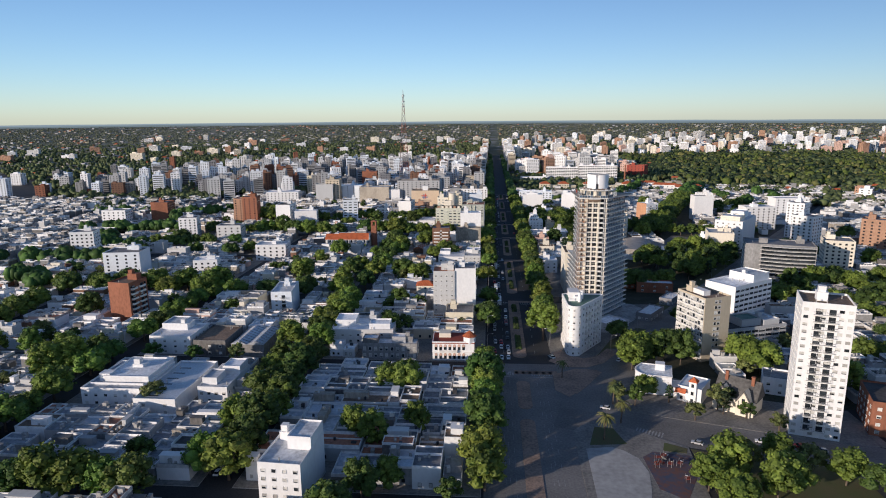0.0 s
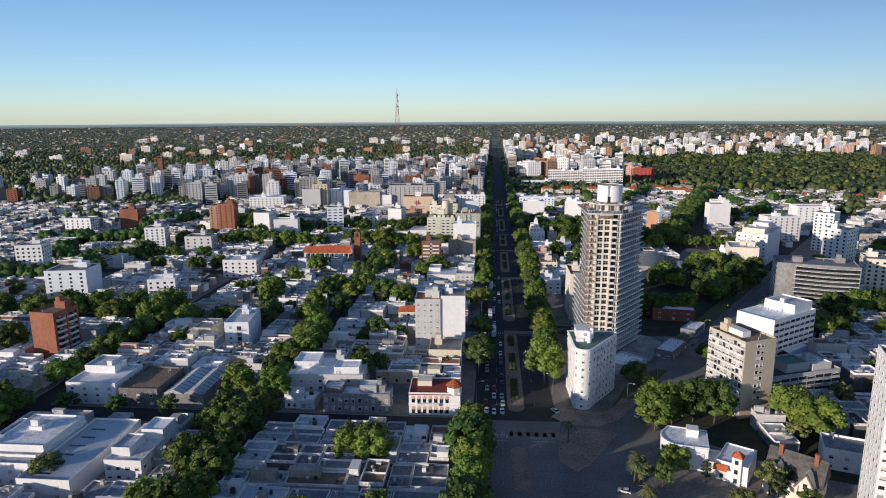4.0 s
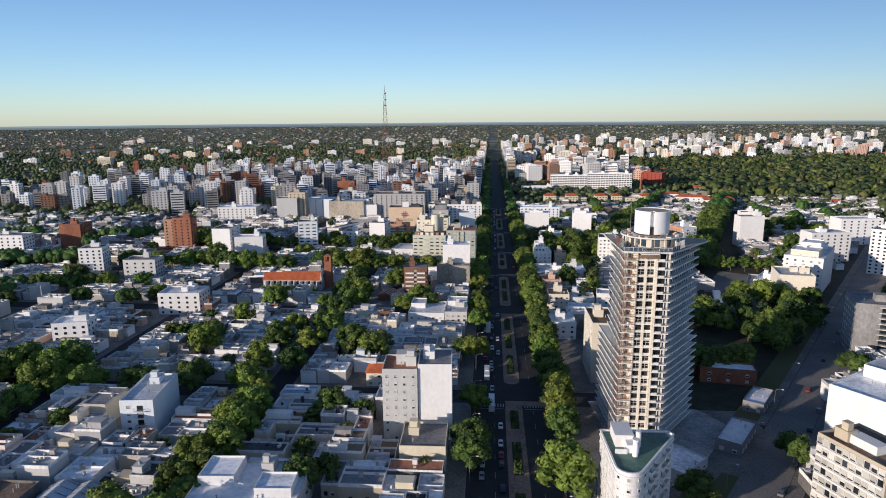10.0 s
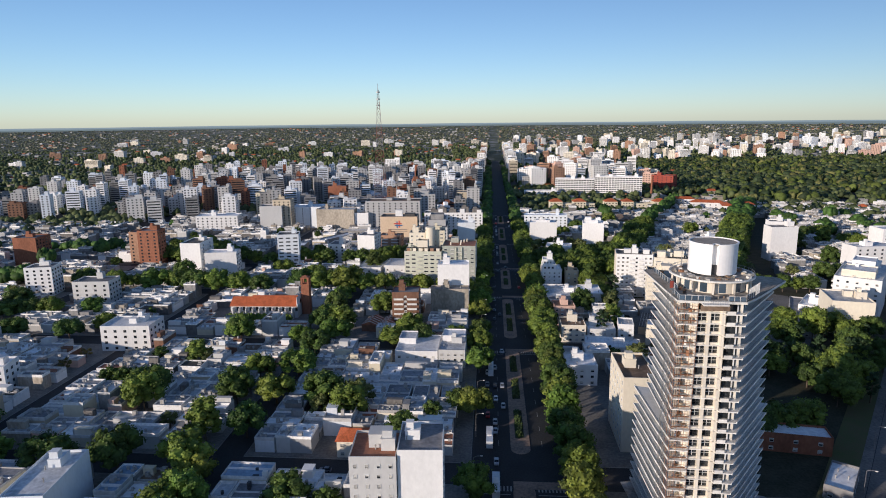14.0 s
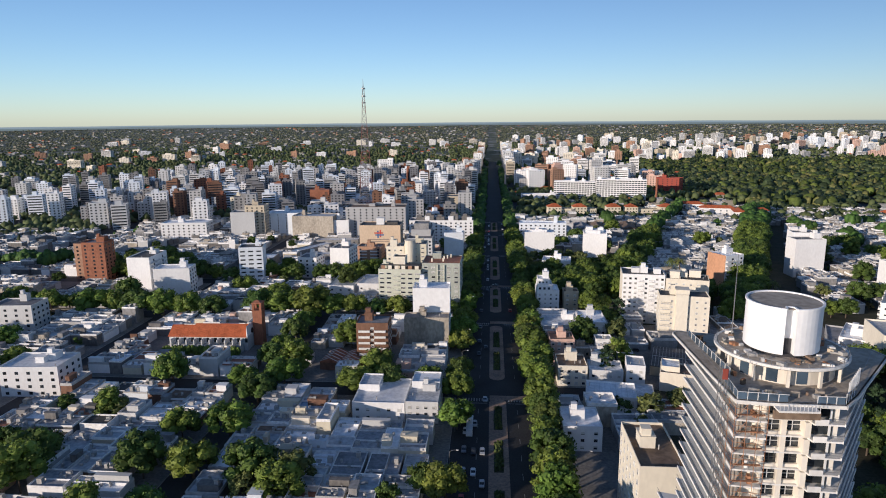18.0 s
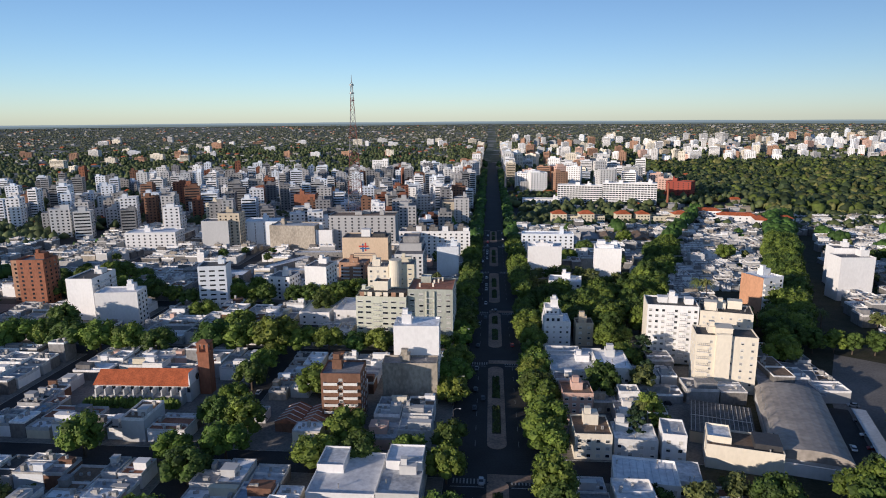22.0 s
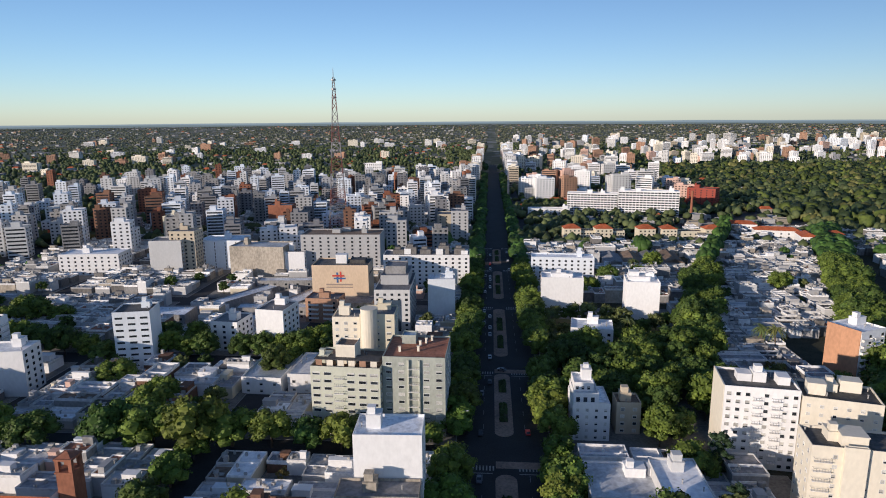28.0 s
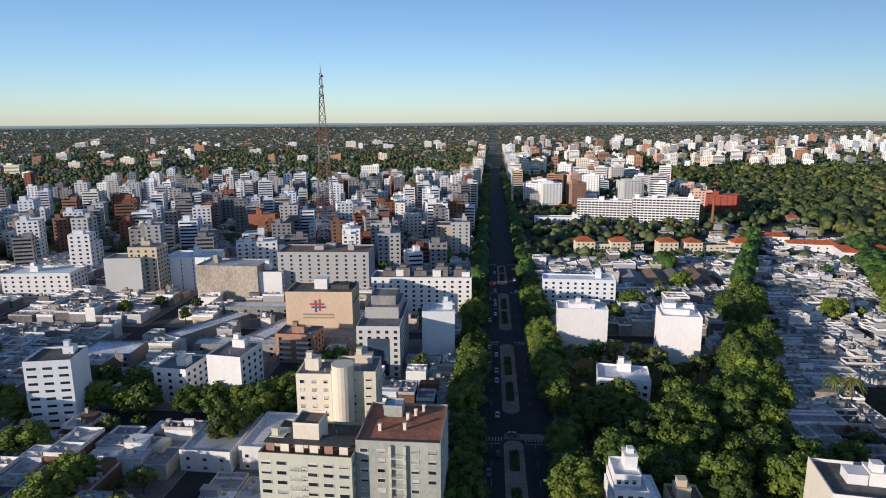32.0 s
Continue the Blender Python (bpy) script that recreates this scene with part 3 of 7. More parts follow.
# lane lines and crossings
lines = Shape()
for y in range(190, 1000, 12):
    for lx in (AV_X - 8, AV_X + 8):
        if not any(abs(y - c) < 12 for c in STREETS_Y):
            lines.box(lx - 0.07, y, 0.0, lx + 0.07, y + 4, 0.026)
for c in STREETS_Y:
    for side in (-1, 1):
        for k in range(10):
            x = AV_X + side * (4.5 + k * 1.15)
            lines.box(x, c - 9.5, 0, x + 0.5, c - 6.5, 0.026)
        lines.box(AV_X + side * 10 - 5.5, c - 11.5, 0, AV_X + side * 10 + 5.5, c - 11.1, 0.026)
ob = single("road_markings", lines, LINE, "white lane lines and zebra crossings on the asphalt", "road marking", "structure")
# paved strips whose warm colour stands for sun falling through the cross streets
for c in STREETS_Y[1:6]:
    single("crossing_paving", Shape().box(AV_X - 3.4, c - 8, 0, AV_X + 17, c - 3.5, 0.03), PINKPAVE, "worn brick-coloured crossing strip", "crossing", "structure")

single("yard_ground", Shape().prism([(60, 410), (74, 362), (82, 360), (118, 414), (330, 742), (330, 1110), (70, 1110)], -0.1, 0.1), BARE, "bare yards and gardens between the houses", "ground", "structure")
single("yard_ground", Shape().prism([(330, 742), (560, 1090), (560, 1150), (330, 1110)], -0.1, 0.1), BARE, "bare yards and gardens between the houses", "ground", "structure")
single("yard_ground", Shape().prism([(62, 268), (150, 252), (420, 210), (560, 560), (560, 1030), (78, 310)], -0.1, 0.1), BARE, "bare yards and gardens between the houses", "ground", "structure")
single("building_site", Shape().prism([(46, 346), (62, 344), (92, 388), (84, 402), (60, 410), (40, 408)], 0.1, 0.22), surface("site_concrete", (0.44, 0.43, 0.41), 0.9, 0.4, 0.8, 0.15, 0.3, second=(0.22, 0.21, 0.20)), "pale dusty concrete yard round the unfinished tower", "yard", "structure")
single("yard", Shape().prism([(128, 538), (150, 520), (172, 556), (196, 640), (178, 652), (150, 600)], 0.1, 0.16), DIAG_ASPHALT, "grey car yard beside the vaulted hall", "yard", "structure")
single("yard", Shape().prism([(28, 636), (60, 634), (60, 652), (28, 650)], 0.15, 0.19), DIAG_ASPHALT, "paved forecourt beside the stepped house", "yard", "structure")
# pavements on the right side of the avenue
for y0, y1 in ((305, 402), (417, 528), (542, 631), (645, 714), (728, 820), (832, 920), (932, 1005), (1020, 1110)):
    x1 = 34 if y1 < 420 else min(70 + max(0, (y0 - 417)) * 0.25, 130)
    if y0 == 305:
        pts = [(24, 312), (25, 300), (30, 294), (38, 294.5), (46, 297), (52, 305), (104, 383), (104, 402), (24, 402)]
        single("pavement", Shape().prism(pts, -0.1, 0.15), PAVING, "pavement of the wedge-shaped block", "pavement", "structure")
    else:
        pavement(25, y0, x1, y1)
# the square south of the junction
single("pavement", Shape().prism([(24, 140), (60, 140), (66, 218), (44, 234), (33, 238), (25, 228)], -0.1, 0.15), PAVING, "paved island of the square", "pavement", "structure")
single("plaza_slab", Shape().prism([(27.2, 176), (43, 178), (46, 190), (47.5, 200), (46, 209), (42, 214), (38, 216.6), (28.3, 214.8)], 0.1, 0.2), surface("plaza_concrete", (0.42, 0.41, 0.39), 0.85, 0.25, 0.5, 0.1, 0.2), "smooth pale concrete plaza slab", "plaza", "structure")
single("lawn", Shape().prism([(66.5, 150), (120, 140), (118, 206), (74.4, 214), (66.5, 217)], 0.0, 0.12), GRASS, "worn grass of the square", "lawn", "structure")
single("corner_paving", Shape().prism([(25.3, 311), (26, 301), (30.5, 295.5), (37.5, 296), (45, 298.5), (50.5, 306), (58, 318), (54, 319), (46, 308), (40, 305), (33, 308), (30, 316)], 0.15, 0.17), PINKPAVE, "worn pink paving at the wedge corner", "pavement", "structure")
single("pavement", Shape().box(135, 4.7, -0.1, 620, 9.5, 0.17), PAVING, "pavement along the diagonal avenue", "pavement", "structure", 35, 275, 0, DIAG)
single("pavement", Shape().box(62, -15.5, -0.1, 620, -10.7, 0.17), PAVING, "pavement along the diagonal avenue", "pavement", "structure", 35, 275, 0, DIAG)
single("lawn", Shape().box(128, 8, 0, 330, 17, 0.20), GRASS, "dry grass verge with footpath beside the diagonal avenue", "lawn", "structure", 35, 275, 0, DIAG)
single("lawn", Shape().prism([(47, 308), (54, 319.5), (60, 319.5), (82, 352), (77, 354), (58, 332)], 0.0, 0.20), GRASS, "dry grass verge beside the diagonal avenue", "lawn", "structure")

single("garden", Shape().prism([(34, 730), (104, 726), (106, 782), (34, 800)], 0.1, 0.2), GRASS, "shaded garden of the old mansion", "lawn", "structure")
# the junction: islands, lines and worn paving
single("pavement", Shape().prism([(22, 266), (27.5, 259), (33, 266), (46, 287), (44, 290), (34, 291), (22.5, 283)], -0.1, 0.16), PINKPAVE, "triangular traffic island at the junction", "pavement", "structure")
single("pavement", Shape().prism([(52, 246), (64, 242), (118, 226), (140, 222), (140, 252), (104, 262), (66, 292), (50, 268)], -0.1, 0.13), PAVING, "pavement in front of the old houses", "pavement", "structure")
single("play_ground", Shape().prism([(48.6, 190), (56, 184), (64, 200), (64.5, 212), (52, 214), (47.6, 210)], 0.1, 0.19), surface("play_surface", (0.15, 0.075, 0.06), 0.9, 0.5, 0.6, 0.2, 0.2, second=(0.07, 0.09, 0.14)), "soft red and blue play surface of the square", "playground", "structure")
single("grass_bed", Shape().prism([(56, 215), (64, 213.5), (65.4, 217), (58, 221)], 0.1, 0.22), GRASS, "dry grass bed of the square", "lawn", "structure")
single("grass_bed", Shape().prism([(30, 217.5), (44, 219), (41, 231), (34, 232)], 0.1, 0.2), GRASS, "worn planted bed round the palms", "lawn", "structure")
play_rng = random.Random(12)
for k in range(7):
    px, py = play_rng.uniform(51, 61), play_rng.uniform(194, 210)
    ob = thing("play_frame", px, py, 0.19, play_rng.uniform(0, 90), "small painted climbing frame on the soft ground", "play frame", "play frames of the square")
    for dx, dy in ((-1, -0.7), (1, -0.7), (1, 0.7), (-1, 0.7)):
        part("post", Shape().box(dx - 0.06, dy - 0.06, 0, dx + 0.06, dy + 0.06, 2.2), RAIL, ob)
    part("deck", Shape().box(-1.05, -0.75, 1.1, 1.05, 0.75, 1.2, bottom=True), WALL["red"], ob)
    part("slide", Shape().beam((1.0, 0, 1.15), (2.8, 0, 0.1), 0.5), WALL[play_rng.choice(("yellow", "red", "bluewhite"))], ob)
marks = Shape()
for k in range(9):
    marks.box(k * 1.2, 0, 0, k * 1.2 + 0.55, 4, 0.03)
for k in range(3):
    marks.box(-14 + k * 3.4, -16, 0, -13.85 + k * 3.4, 2, 0.03)
single("road_markings", marks, LINE, "zebra crossing and lane lines by the square", "road marking", "structure", 49, 229, 0.02, -24)

junction = Shape()
for k in range(14):
    for lx in (-1.5, 2.0, 14.5, 18.0):
        junction.box(lx - 0.07, 150 + k * 10, 0.0, lx + 0.07, 154 + k * 10, 0.03)
for k in range(10):
    junction.box(-8 + k * 3.2, 283.5, 0.0, -6.6 + k * 3.2, 286.5, 0.03)
single("road_markings", junction, LINE, "white lane lines and crossing before the junction", "road marking", "structure")
for pts in ([(22, 300), (30, 293), (40, 293), (49, 299), (60, 316), (58, 318), (48, 303), (39, 297), (31, 297), (24, 304)], [(26, 268), (31, 262), (35, 268), (45, 285), (34, 288), (25, 281)]):
    single("island_paving", Shape().prism(pts, 0.1, 0.19), PINKPAVE, "worn pink paving of the traffic islands", "pavement", "structure")

# ---- the unfinished round-topped tower ----
def inset(pts, k, c=(57, 388)):
    return [(c[0] + (x - c[0]) * k, c[1] + (y - c[1]) * k) for x, y in pts]


TOWER_PLASTER = paint("tower_plaster", (0.76, 0.70, 0.60), 0.12)
DRUM_WHITE = surface("drum_white", (0.86, 0.86, 0.86), 0.7, 0.06, 1, 0.2, 0.05)


def plate(s, a, b, z0, z1, t, slot=0):
    """An upright plate from a to b on the plan, t thick."""
    a, b = Vector(a), Vector(b)
    d = (b - a).normalized()
    n = Vector((d.y, -d.x)) * t / 2
    s.prism([tuple(a + n), tuple(b + n), tuple(b - n), tuple(a - n)], z0, z1, slot, bottom=True)
    return s


def build_tower():
    ob = thing("tower_under_construction", 0, 0, 0, 0, "tall pale unfinished tower with slanted balconies and a white roof drum", "high-rise")
    claim(40, 366, 42, 44, 0)
    front = [(44.2, 371.8), (49.0, 371.2), (49.2, 372.6), (55.8, 372.3), (56.0, 370.9), (60.6, 370.6)]
    upper = front + [(76.8, 393.4), (45.4, 402.6), (44.9, 381.5)]
    lower = front + [(79.0, 395.6), (42.6, 406.5), (43.6, 381.5)]
    top, floors, kink = 73.0, 25, 12
    fh = top / floors
    rng = random.Random(3)
    part("core", Shape().prism([(50, 376), (60, 375.4), (73, 391.5), (49, 398.5)], 0, top), WALL["lightgrey"], ob)
    for f in range(floors):
        z = f * fh
        ring = lower if f < kink else upper
        part("floor_slab", Shape().prism(ring, z + fh - 0.28, z + fh, bottom=True), SLAB, ob)
        # glazed sides behind white upstands
        for a, b, back in ((7, 8, (2.2, -1.0)), (5, 6, (-1.7, 1.2))):
            p, q = Vector(ring[a]), Vector(ring[b])
            part("parapet", plate(Shape(), p, q, z + fh - 0.34, z + fh + 0.14, 0.16), SLAB, ob)
            part("rail", Shape().beam((*p, z + fh + 0.95), (*q, z + fh + 0.95), 0.06), RAIL, ob)
            p, q = p + Vector(back), q + Vector(back)
            part("glazing", plate(Shape(), p, q, z, z + fh - 0.28, 0.08), BLUEGLASS, ob)
            n = max(3, int((q - p).length / 2.3))
            s = Shape()
            for k in range(n + 1):
                m = p.lerp(q, k / n)
                s.box(m.x - 0.14, m.y - 0.14, z, m.x + 0.14, m.y + 0.14, z + fh - 0.28)
            part("mullion_frame", s, FRAME_W, ob, kind="stuff")
        # open corner bay with a low upstand, raw back wall and props
        part("parapet", plate(Shape(), ring[8], ring[0], z + fh - 0.32, z + fh + 0.3, 0.16), SLAB, ob)
        part("corner_wall", plate(Shape(), (46.6, 380.6), (46.9, 377.2), z, z + fh - 0.28, 0.3), TOWER_PLASTER, ob)
        part("corner_wall", plate(Shape(), (47.4, 375.0), (49.4, 373.6), z, z + fh - 0.28, 0.3), TOWER_PLASTER, ob)
        part("corner_opening", plate(Shape(), (46.9, 377.2), (47.4, 375.0), z, z + fh - 0.28, 0.08), GLASS, ob)
        part("corner_column", Shape().box(44.9, 372.4, z, 45.5, 373.0, z + fh - 0.28), RAWSLAB, ob)
        if f > 3:
            s = Shape()
            for u, v in ((44.1, 374.5), (44.0, 371.5), (45.7, 371.1), (47.4, 370.9), (48.9, 370.8)):
                s.beam((u, v, z), (u, v, z + fh), 0.07)
            for dz in (1.0, 2.0):
                s.beam((44.0, 371.5, z + dz), (48.9, 370.8, z + dz), 0.06).beam((44.1, 378.0, z + dz), (44.0, 371.5, z + dz), 0.06)
            s.beam((44.0, 371.5, z), (45.7, 371.1, z + fh), 0.06)
            s.box(44.3, 371.0, z + 1.05, 48.6, 371.5, z + 1.11, bottom=True)
            part("scaffold", s, SCAFFOLD, ob, "rusty scaffold")
            for k in range(2):
                w0 = rng.uniform(0.4, 1.3)
                part("building_material", Shape().box(-w0 / 2, -0.3, 0, w0 / 2, 0.3, rng.uniform(0.3, 1.4)), rng.choice((SCAFFOLD, ROOF["brown"], WALL["sand"], SLAB)), ob, at=pose(rng.uniform(45.4, 48.0), rng.uniform(372.6, 374.2), z, 0, 0, rng.uniform(0, 90)))
        # two window bays between cream piers
        part("spandrel", Shape().box(49.1, 372.9, z, 55.6, 373.3, z + 0.55), TOWER_PLASTER, ob)
        for u0, u1 in ((49.0, 49.5), (51.9, 52.7), (55.2, 56.1)):
            part("pier", Shape().box(u0, 371.7 if u0 > 55 else 372.5, z, u1, 374.6, z + fh - 0.28), TOWER_PLASTER, ob)
        for u0, u1 in ((49.5, 51.9), (52.7, 55.2)):
            part("opening", Shape().box(u0, 373.5, z + 0.5, u1, 373.6, z + fh - 0.28), GLASS, ob)
            mid = (u0 + u1) / 2
            part("window_frame", Shape().box(mid - 0.05, 373.38, z + 0.55, mid + 0.05, 373.5, z + fh - 0.3).box(u0, 373.38, z + 1.45, u1, 373.5, z + 1.53, bottom=True), FRAME_W if f % 3 else FRAME_D, ob)
        # bowed balcony with a solid white front
        part("balcony_front", Shape().box(56.1, 370.75, z - 0.25, 58.2, 370.9, z + 0.75, bottom=True), SLAB, ob)
        part("balcony_rail", Shape().beam((58.2, 370.75, z + 0.95), (60.5, 370.65, z + 0.95), 0.06).beam((58.2, 370.75, z + 0.5), (60.5, 370.65, z + 0.5), 0.05), RAIL, ob)
        part("opening", Shape().box(56.9, 373.2, z, 59.6, 373.3, z + fh - 0.5), GLASS, ob)
        part("pier", Shape().box(59.6, 372.2, z, 60.4, 374.6, z + fh - 0.28), TOWER_PLASTER, ob)
    # roof plate, terrace walls, round slab and drum
    outline = [(44.2, 372.0), (48.8, 371.2), (60.4, 370.6), (64.3, 374.6), (79.2, 392.6), (78.4, 396.4), (44.2, 405.6), (43.2, 404.4), (43.8, 381.5)]
    part("roof_plate", Shape().prism(outline, top, top + 0.4, bottom=True), RAWSLAB, ob)
    rim = Shape()
    for a, b in zip(outline, outline[1:] + outline[:1]):
        rim.beam((*a, top + 0.15), (*b, top + 0.15), 0.5)
    part("roof_edge", rim, SLAB, ob)
    cx, cy, r = 57.0, 387.0, 10.9
    part("penthouse_wall", Shape().cylinder(cx, cy, r - 2.0, top + 0.4, top + 3.6, 40), TOWER_PLASTER, ob)
    part("round_slab", Shape().cylinder(cx, cy, r, top + 3.6, top + 4.1, 48).cylinder(cx, cy, r, top + 4.1, top + 3.6, 48), RAWSLAB, ob)
    kerb = Shape()
    for a in range(48):
        t0, t1 = 2 * math.pi * a / 48, 2 * math.pi * (a + 1) / 48
        kerb.beam((cx + (r - 0.1) * math.cos(t0), cy + (r - 0.1) * math.sin(t0), top + 3.95), (cx + (r - 0.1) * math.cos(t1), cy + (r - 0.1) * math.sin(t1), top + 3.95), 0.45)
    part("round_edge", kerb, SLAB, ob)
    ring_rail = Shape()
    for a in range(36):
        t0, t1 = 2 * math.pi * a / 36, 2 * math.pi * (a + 1) / 36
        p, q = (cx + (r - 0.2) * math.cos(t0), cy + (r - 0.2) * math.sin(t0)), (cx + (r - 0.2) * math.cos(t1), cy + (r - 0.2) * math.sin(t1))
        ring_rail.beam((*p, top + 5.0), (*q, top + 5.0), 0.06)
        part("rail_post", Shape().box(p[0] - 0.04, p[1] - 0.04, top + 4.1, p[0] + 0.04, p[1] + 0.04, top + 5.0), RAIL, ob)
    part("handrail", ring_rail, RAIL, ob)
    for k in range(24):
        t = 2 * math.pi * k / 24
        if k % 2:
            part("column", Shape().box(-0.25, -0.25, 0, 0.25, 0.25, 3.2), TOWER_PLASTER, ob, at=pose(cx + (r - 0.9) * math.cos(t), cy + (r - 0.9) * math.sin(t), top + 0.4, 0, 0, math.degrees(t)))
        else:
            part("curved_pane", Shape().face([(cx + (r - 1.95) * math.cos(t + d), cy + (r - 1.95) * math.sin(t + d), top + zz) for d, zz in ((-0.1, 0.6), (0.1, 0.6), (0.1, 3.3), (-0.1, 3.3))]), BLUEGLASS, ob)
    gap0, gap1, n = radians(250), radians(266), 44
    arc = [gap1 + (2 * math.pi - (gap1 - gap0)) * k / n for k in range(n + 1)]
    pts = [(cx + 6.2 * math.cos(t), cy + 6.2 * math.sin(t)) for t in arc] + [(cx + 4.6 * math.cos(gap0), cy + 4.6 * math.sin(gap0)), (cx + 4.6 * math.cos(gap1), cy + 4.6 * math.sin(gap1))]
    part("drum", Shape().prism(pts, top + 4.6, top + 12.6), DRUM_WHITE, ob, "smooth white cylinder with a slot")
    rim = Shape()
    for a, b in zip(pts, pts[1:] + pts[:1]):
        rim.beam((*a, top + 12.75), (*b, top + 12.75), 0.35)
    part("drum_rim", rim, DRUM_WHITE, ob)
    part("drum_plinth", Shape().cylinder(cx, cy, 5.6, top + 4.1, top + 4.6, 32), TANK_D, ob)
    part("drum_roof", Shape().prism([(cx + 5.85 * math.cos(t), cy + 5.85 * math.sin(t)) for t in arc[1:-1]], top + 12.6, top + 12.72), RAWSLAB, ob)
    part("drum_door", Shape().box(55.5, 382.2, top + 4.1, 56.6, 382.6, top + 7.2), FRAME_D, ob)
    part("antenna", Shape().cylinder(50.5, 392.5, 0.12, top + 4, top + 20, 6, 0.04), RAIL, ob)
    # glass rails and uprights round the terrace
    for a, b, k, hgt in (((46.6, 381.8), (45.6, 402.5), 10, 1.3), ((44.4, 372.2), (52.0, 371.3), 5, 1.2), ((56.2, 371.0), (60.4, 370.9), 3, 1.2), ((60.6, 371.2), (64.2, 375.0), 4, 1.6), ((45.0, 381.0), (44.5, 372.6), 5, 1.2)):
        a, b = Vector(a), Vector(b)
        for j in range(k):
            p, q = a.lerp(b, j / k), a.lerp(b, (j + 0.9) / k)
            part("glass_panel", plate(Shape(), p, q, top + 0.45, top + 0.4 + hgt, 0.03), BLUEGLASS, ob)
            part("rail_post", Shape().box(p.x - 0.05, p.y - 0.05, top + 0.4, p.x + 0.05, p.y + 0.05, top + 0.55 + hgt), FRAME_W, ob)
        part("handrail", Shape().beam((*a, top + 0.5 + hgt), (*b, top + 0.5 + hgt), 0.08), FRAME_W, ob)
    for k in range(9):
        p = Vector((62.0, 373.2)).lerp(Vector((67.0, 379.6)), k / 8)
        part("upright", Shape().box(p.x - 0.1, p.y - 0.1, top + 0.4, p.x + 0.1, p.y + 0.1, top + 3.2), FRAME_W, ob)
    # hung platform over the window bays, with its brown form boards
    part("platform", Shape().box(49.6, 369.0, top - 0.3, 55.8, 371.0, top, bottom=True), SLAB, ob)
    for k in range(11):
        x = 49.7 + k * 0.6
        part("platform_baluster", Shape().box(x - 0.03, 369.0, top, x + 0.03, 369.06, top + 1.1), FRAME_W, ob)
    part("platform_rail", Shape().beam((49.6, 369.0, top + 1.1), (55.8, 369.0, top + 1.1), 0.09), FRAME_W, ob)
    part("form_board", Shape().box(49.2, 369.6, top - 1.7, 56.2, 370.2, top - 0.35, bottom=True), ROOF["brown"], ob, "rust-brown formwork panel")
    # building stuff left on the terraces: boards, sacks and panels
    for k in range(46):
        a, q = rng.uniform(0, 6.283), rng.uniform(6.8, 10.2)
        w0, d0, h0 = rng.uniform(0.3, 1.8), rng.uniform(0.3, 1.2), rng.uniform(0.15, 0.8)
        part("building_material", Shape().box(-w0 / 2, -d0 / 2, 0, w0 / 2, d0 / 2, h0), rng.choice((ROOF["brown"], SCAFFOLD, SLAB, TANK, WALL["sand"], SLAB)), ob, at=pose(cx + q * math.cos(a), cy + q * math.sin(a), top + 4.1, 0, 0, rng.uniform(0, 180)))
    for k in range(30):
        a = Vector((47.5, 376.0)).lerp(Vector((47.0, 400)), rng.random()) if k % 2 else Vector((47, 373.4)).lerp(Vector((60, 372.8)), rng.random())
        w0, d0, h0 = rng.uniform(0.3, 1.5), rng.uniform(0.3, 1.0), rng.uniform(0.2, 1.1)
        part("building_material", Shape().box(-w0 / 2, -d0 / 2, 0, w0 / 2, d0 / 2, h0), rng.choice((ROOF["brown"], SCAFFOLD, SLAB, TANK, WALL["sand"], RAWSLAB)), ob, at=pose(a.x, a.y + rng.uniform(0, 1.5), top + 0.4, 0, 0, rng.uniform(0, 180)))
    hoist = Shape()
    for x, y in ((43.2, 373.6), (43.2, 374.8), (42.2, 373.6), (42.2, 374.8)):
        hoist.beam((x, y, 0), (x, y, top + 5.5), 0.09)
    for k in range(26):
        z = k * 3.0
        hoist.beam((42.2, 373.6, z), (43.2, 373.6, z + 3.0), 0.06).beam((42.2, 374.8, z), (42.2, 373.6, z + 3.0), 0.06).beam((42.2, 373.6, z), (43.2, 373.6, z), 0.06)
    part("hoist_mast", hoist, RAIL, ob, "grey lattice hoist mast")
    part("red_panel", Shape().box(42.3, 373.3, top + 3.2, 43.1, 373.55, top + 5.0), WALL["red"], ob)


build_tower()


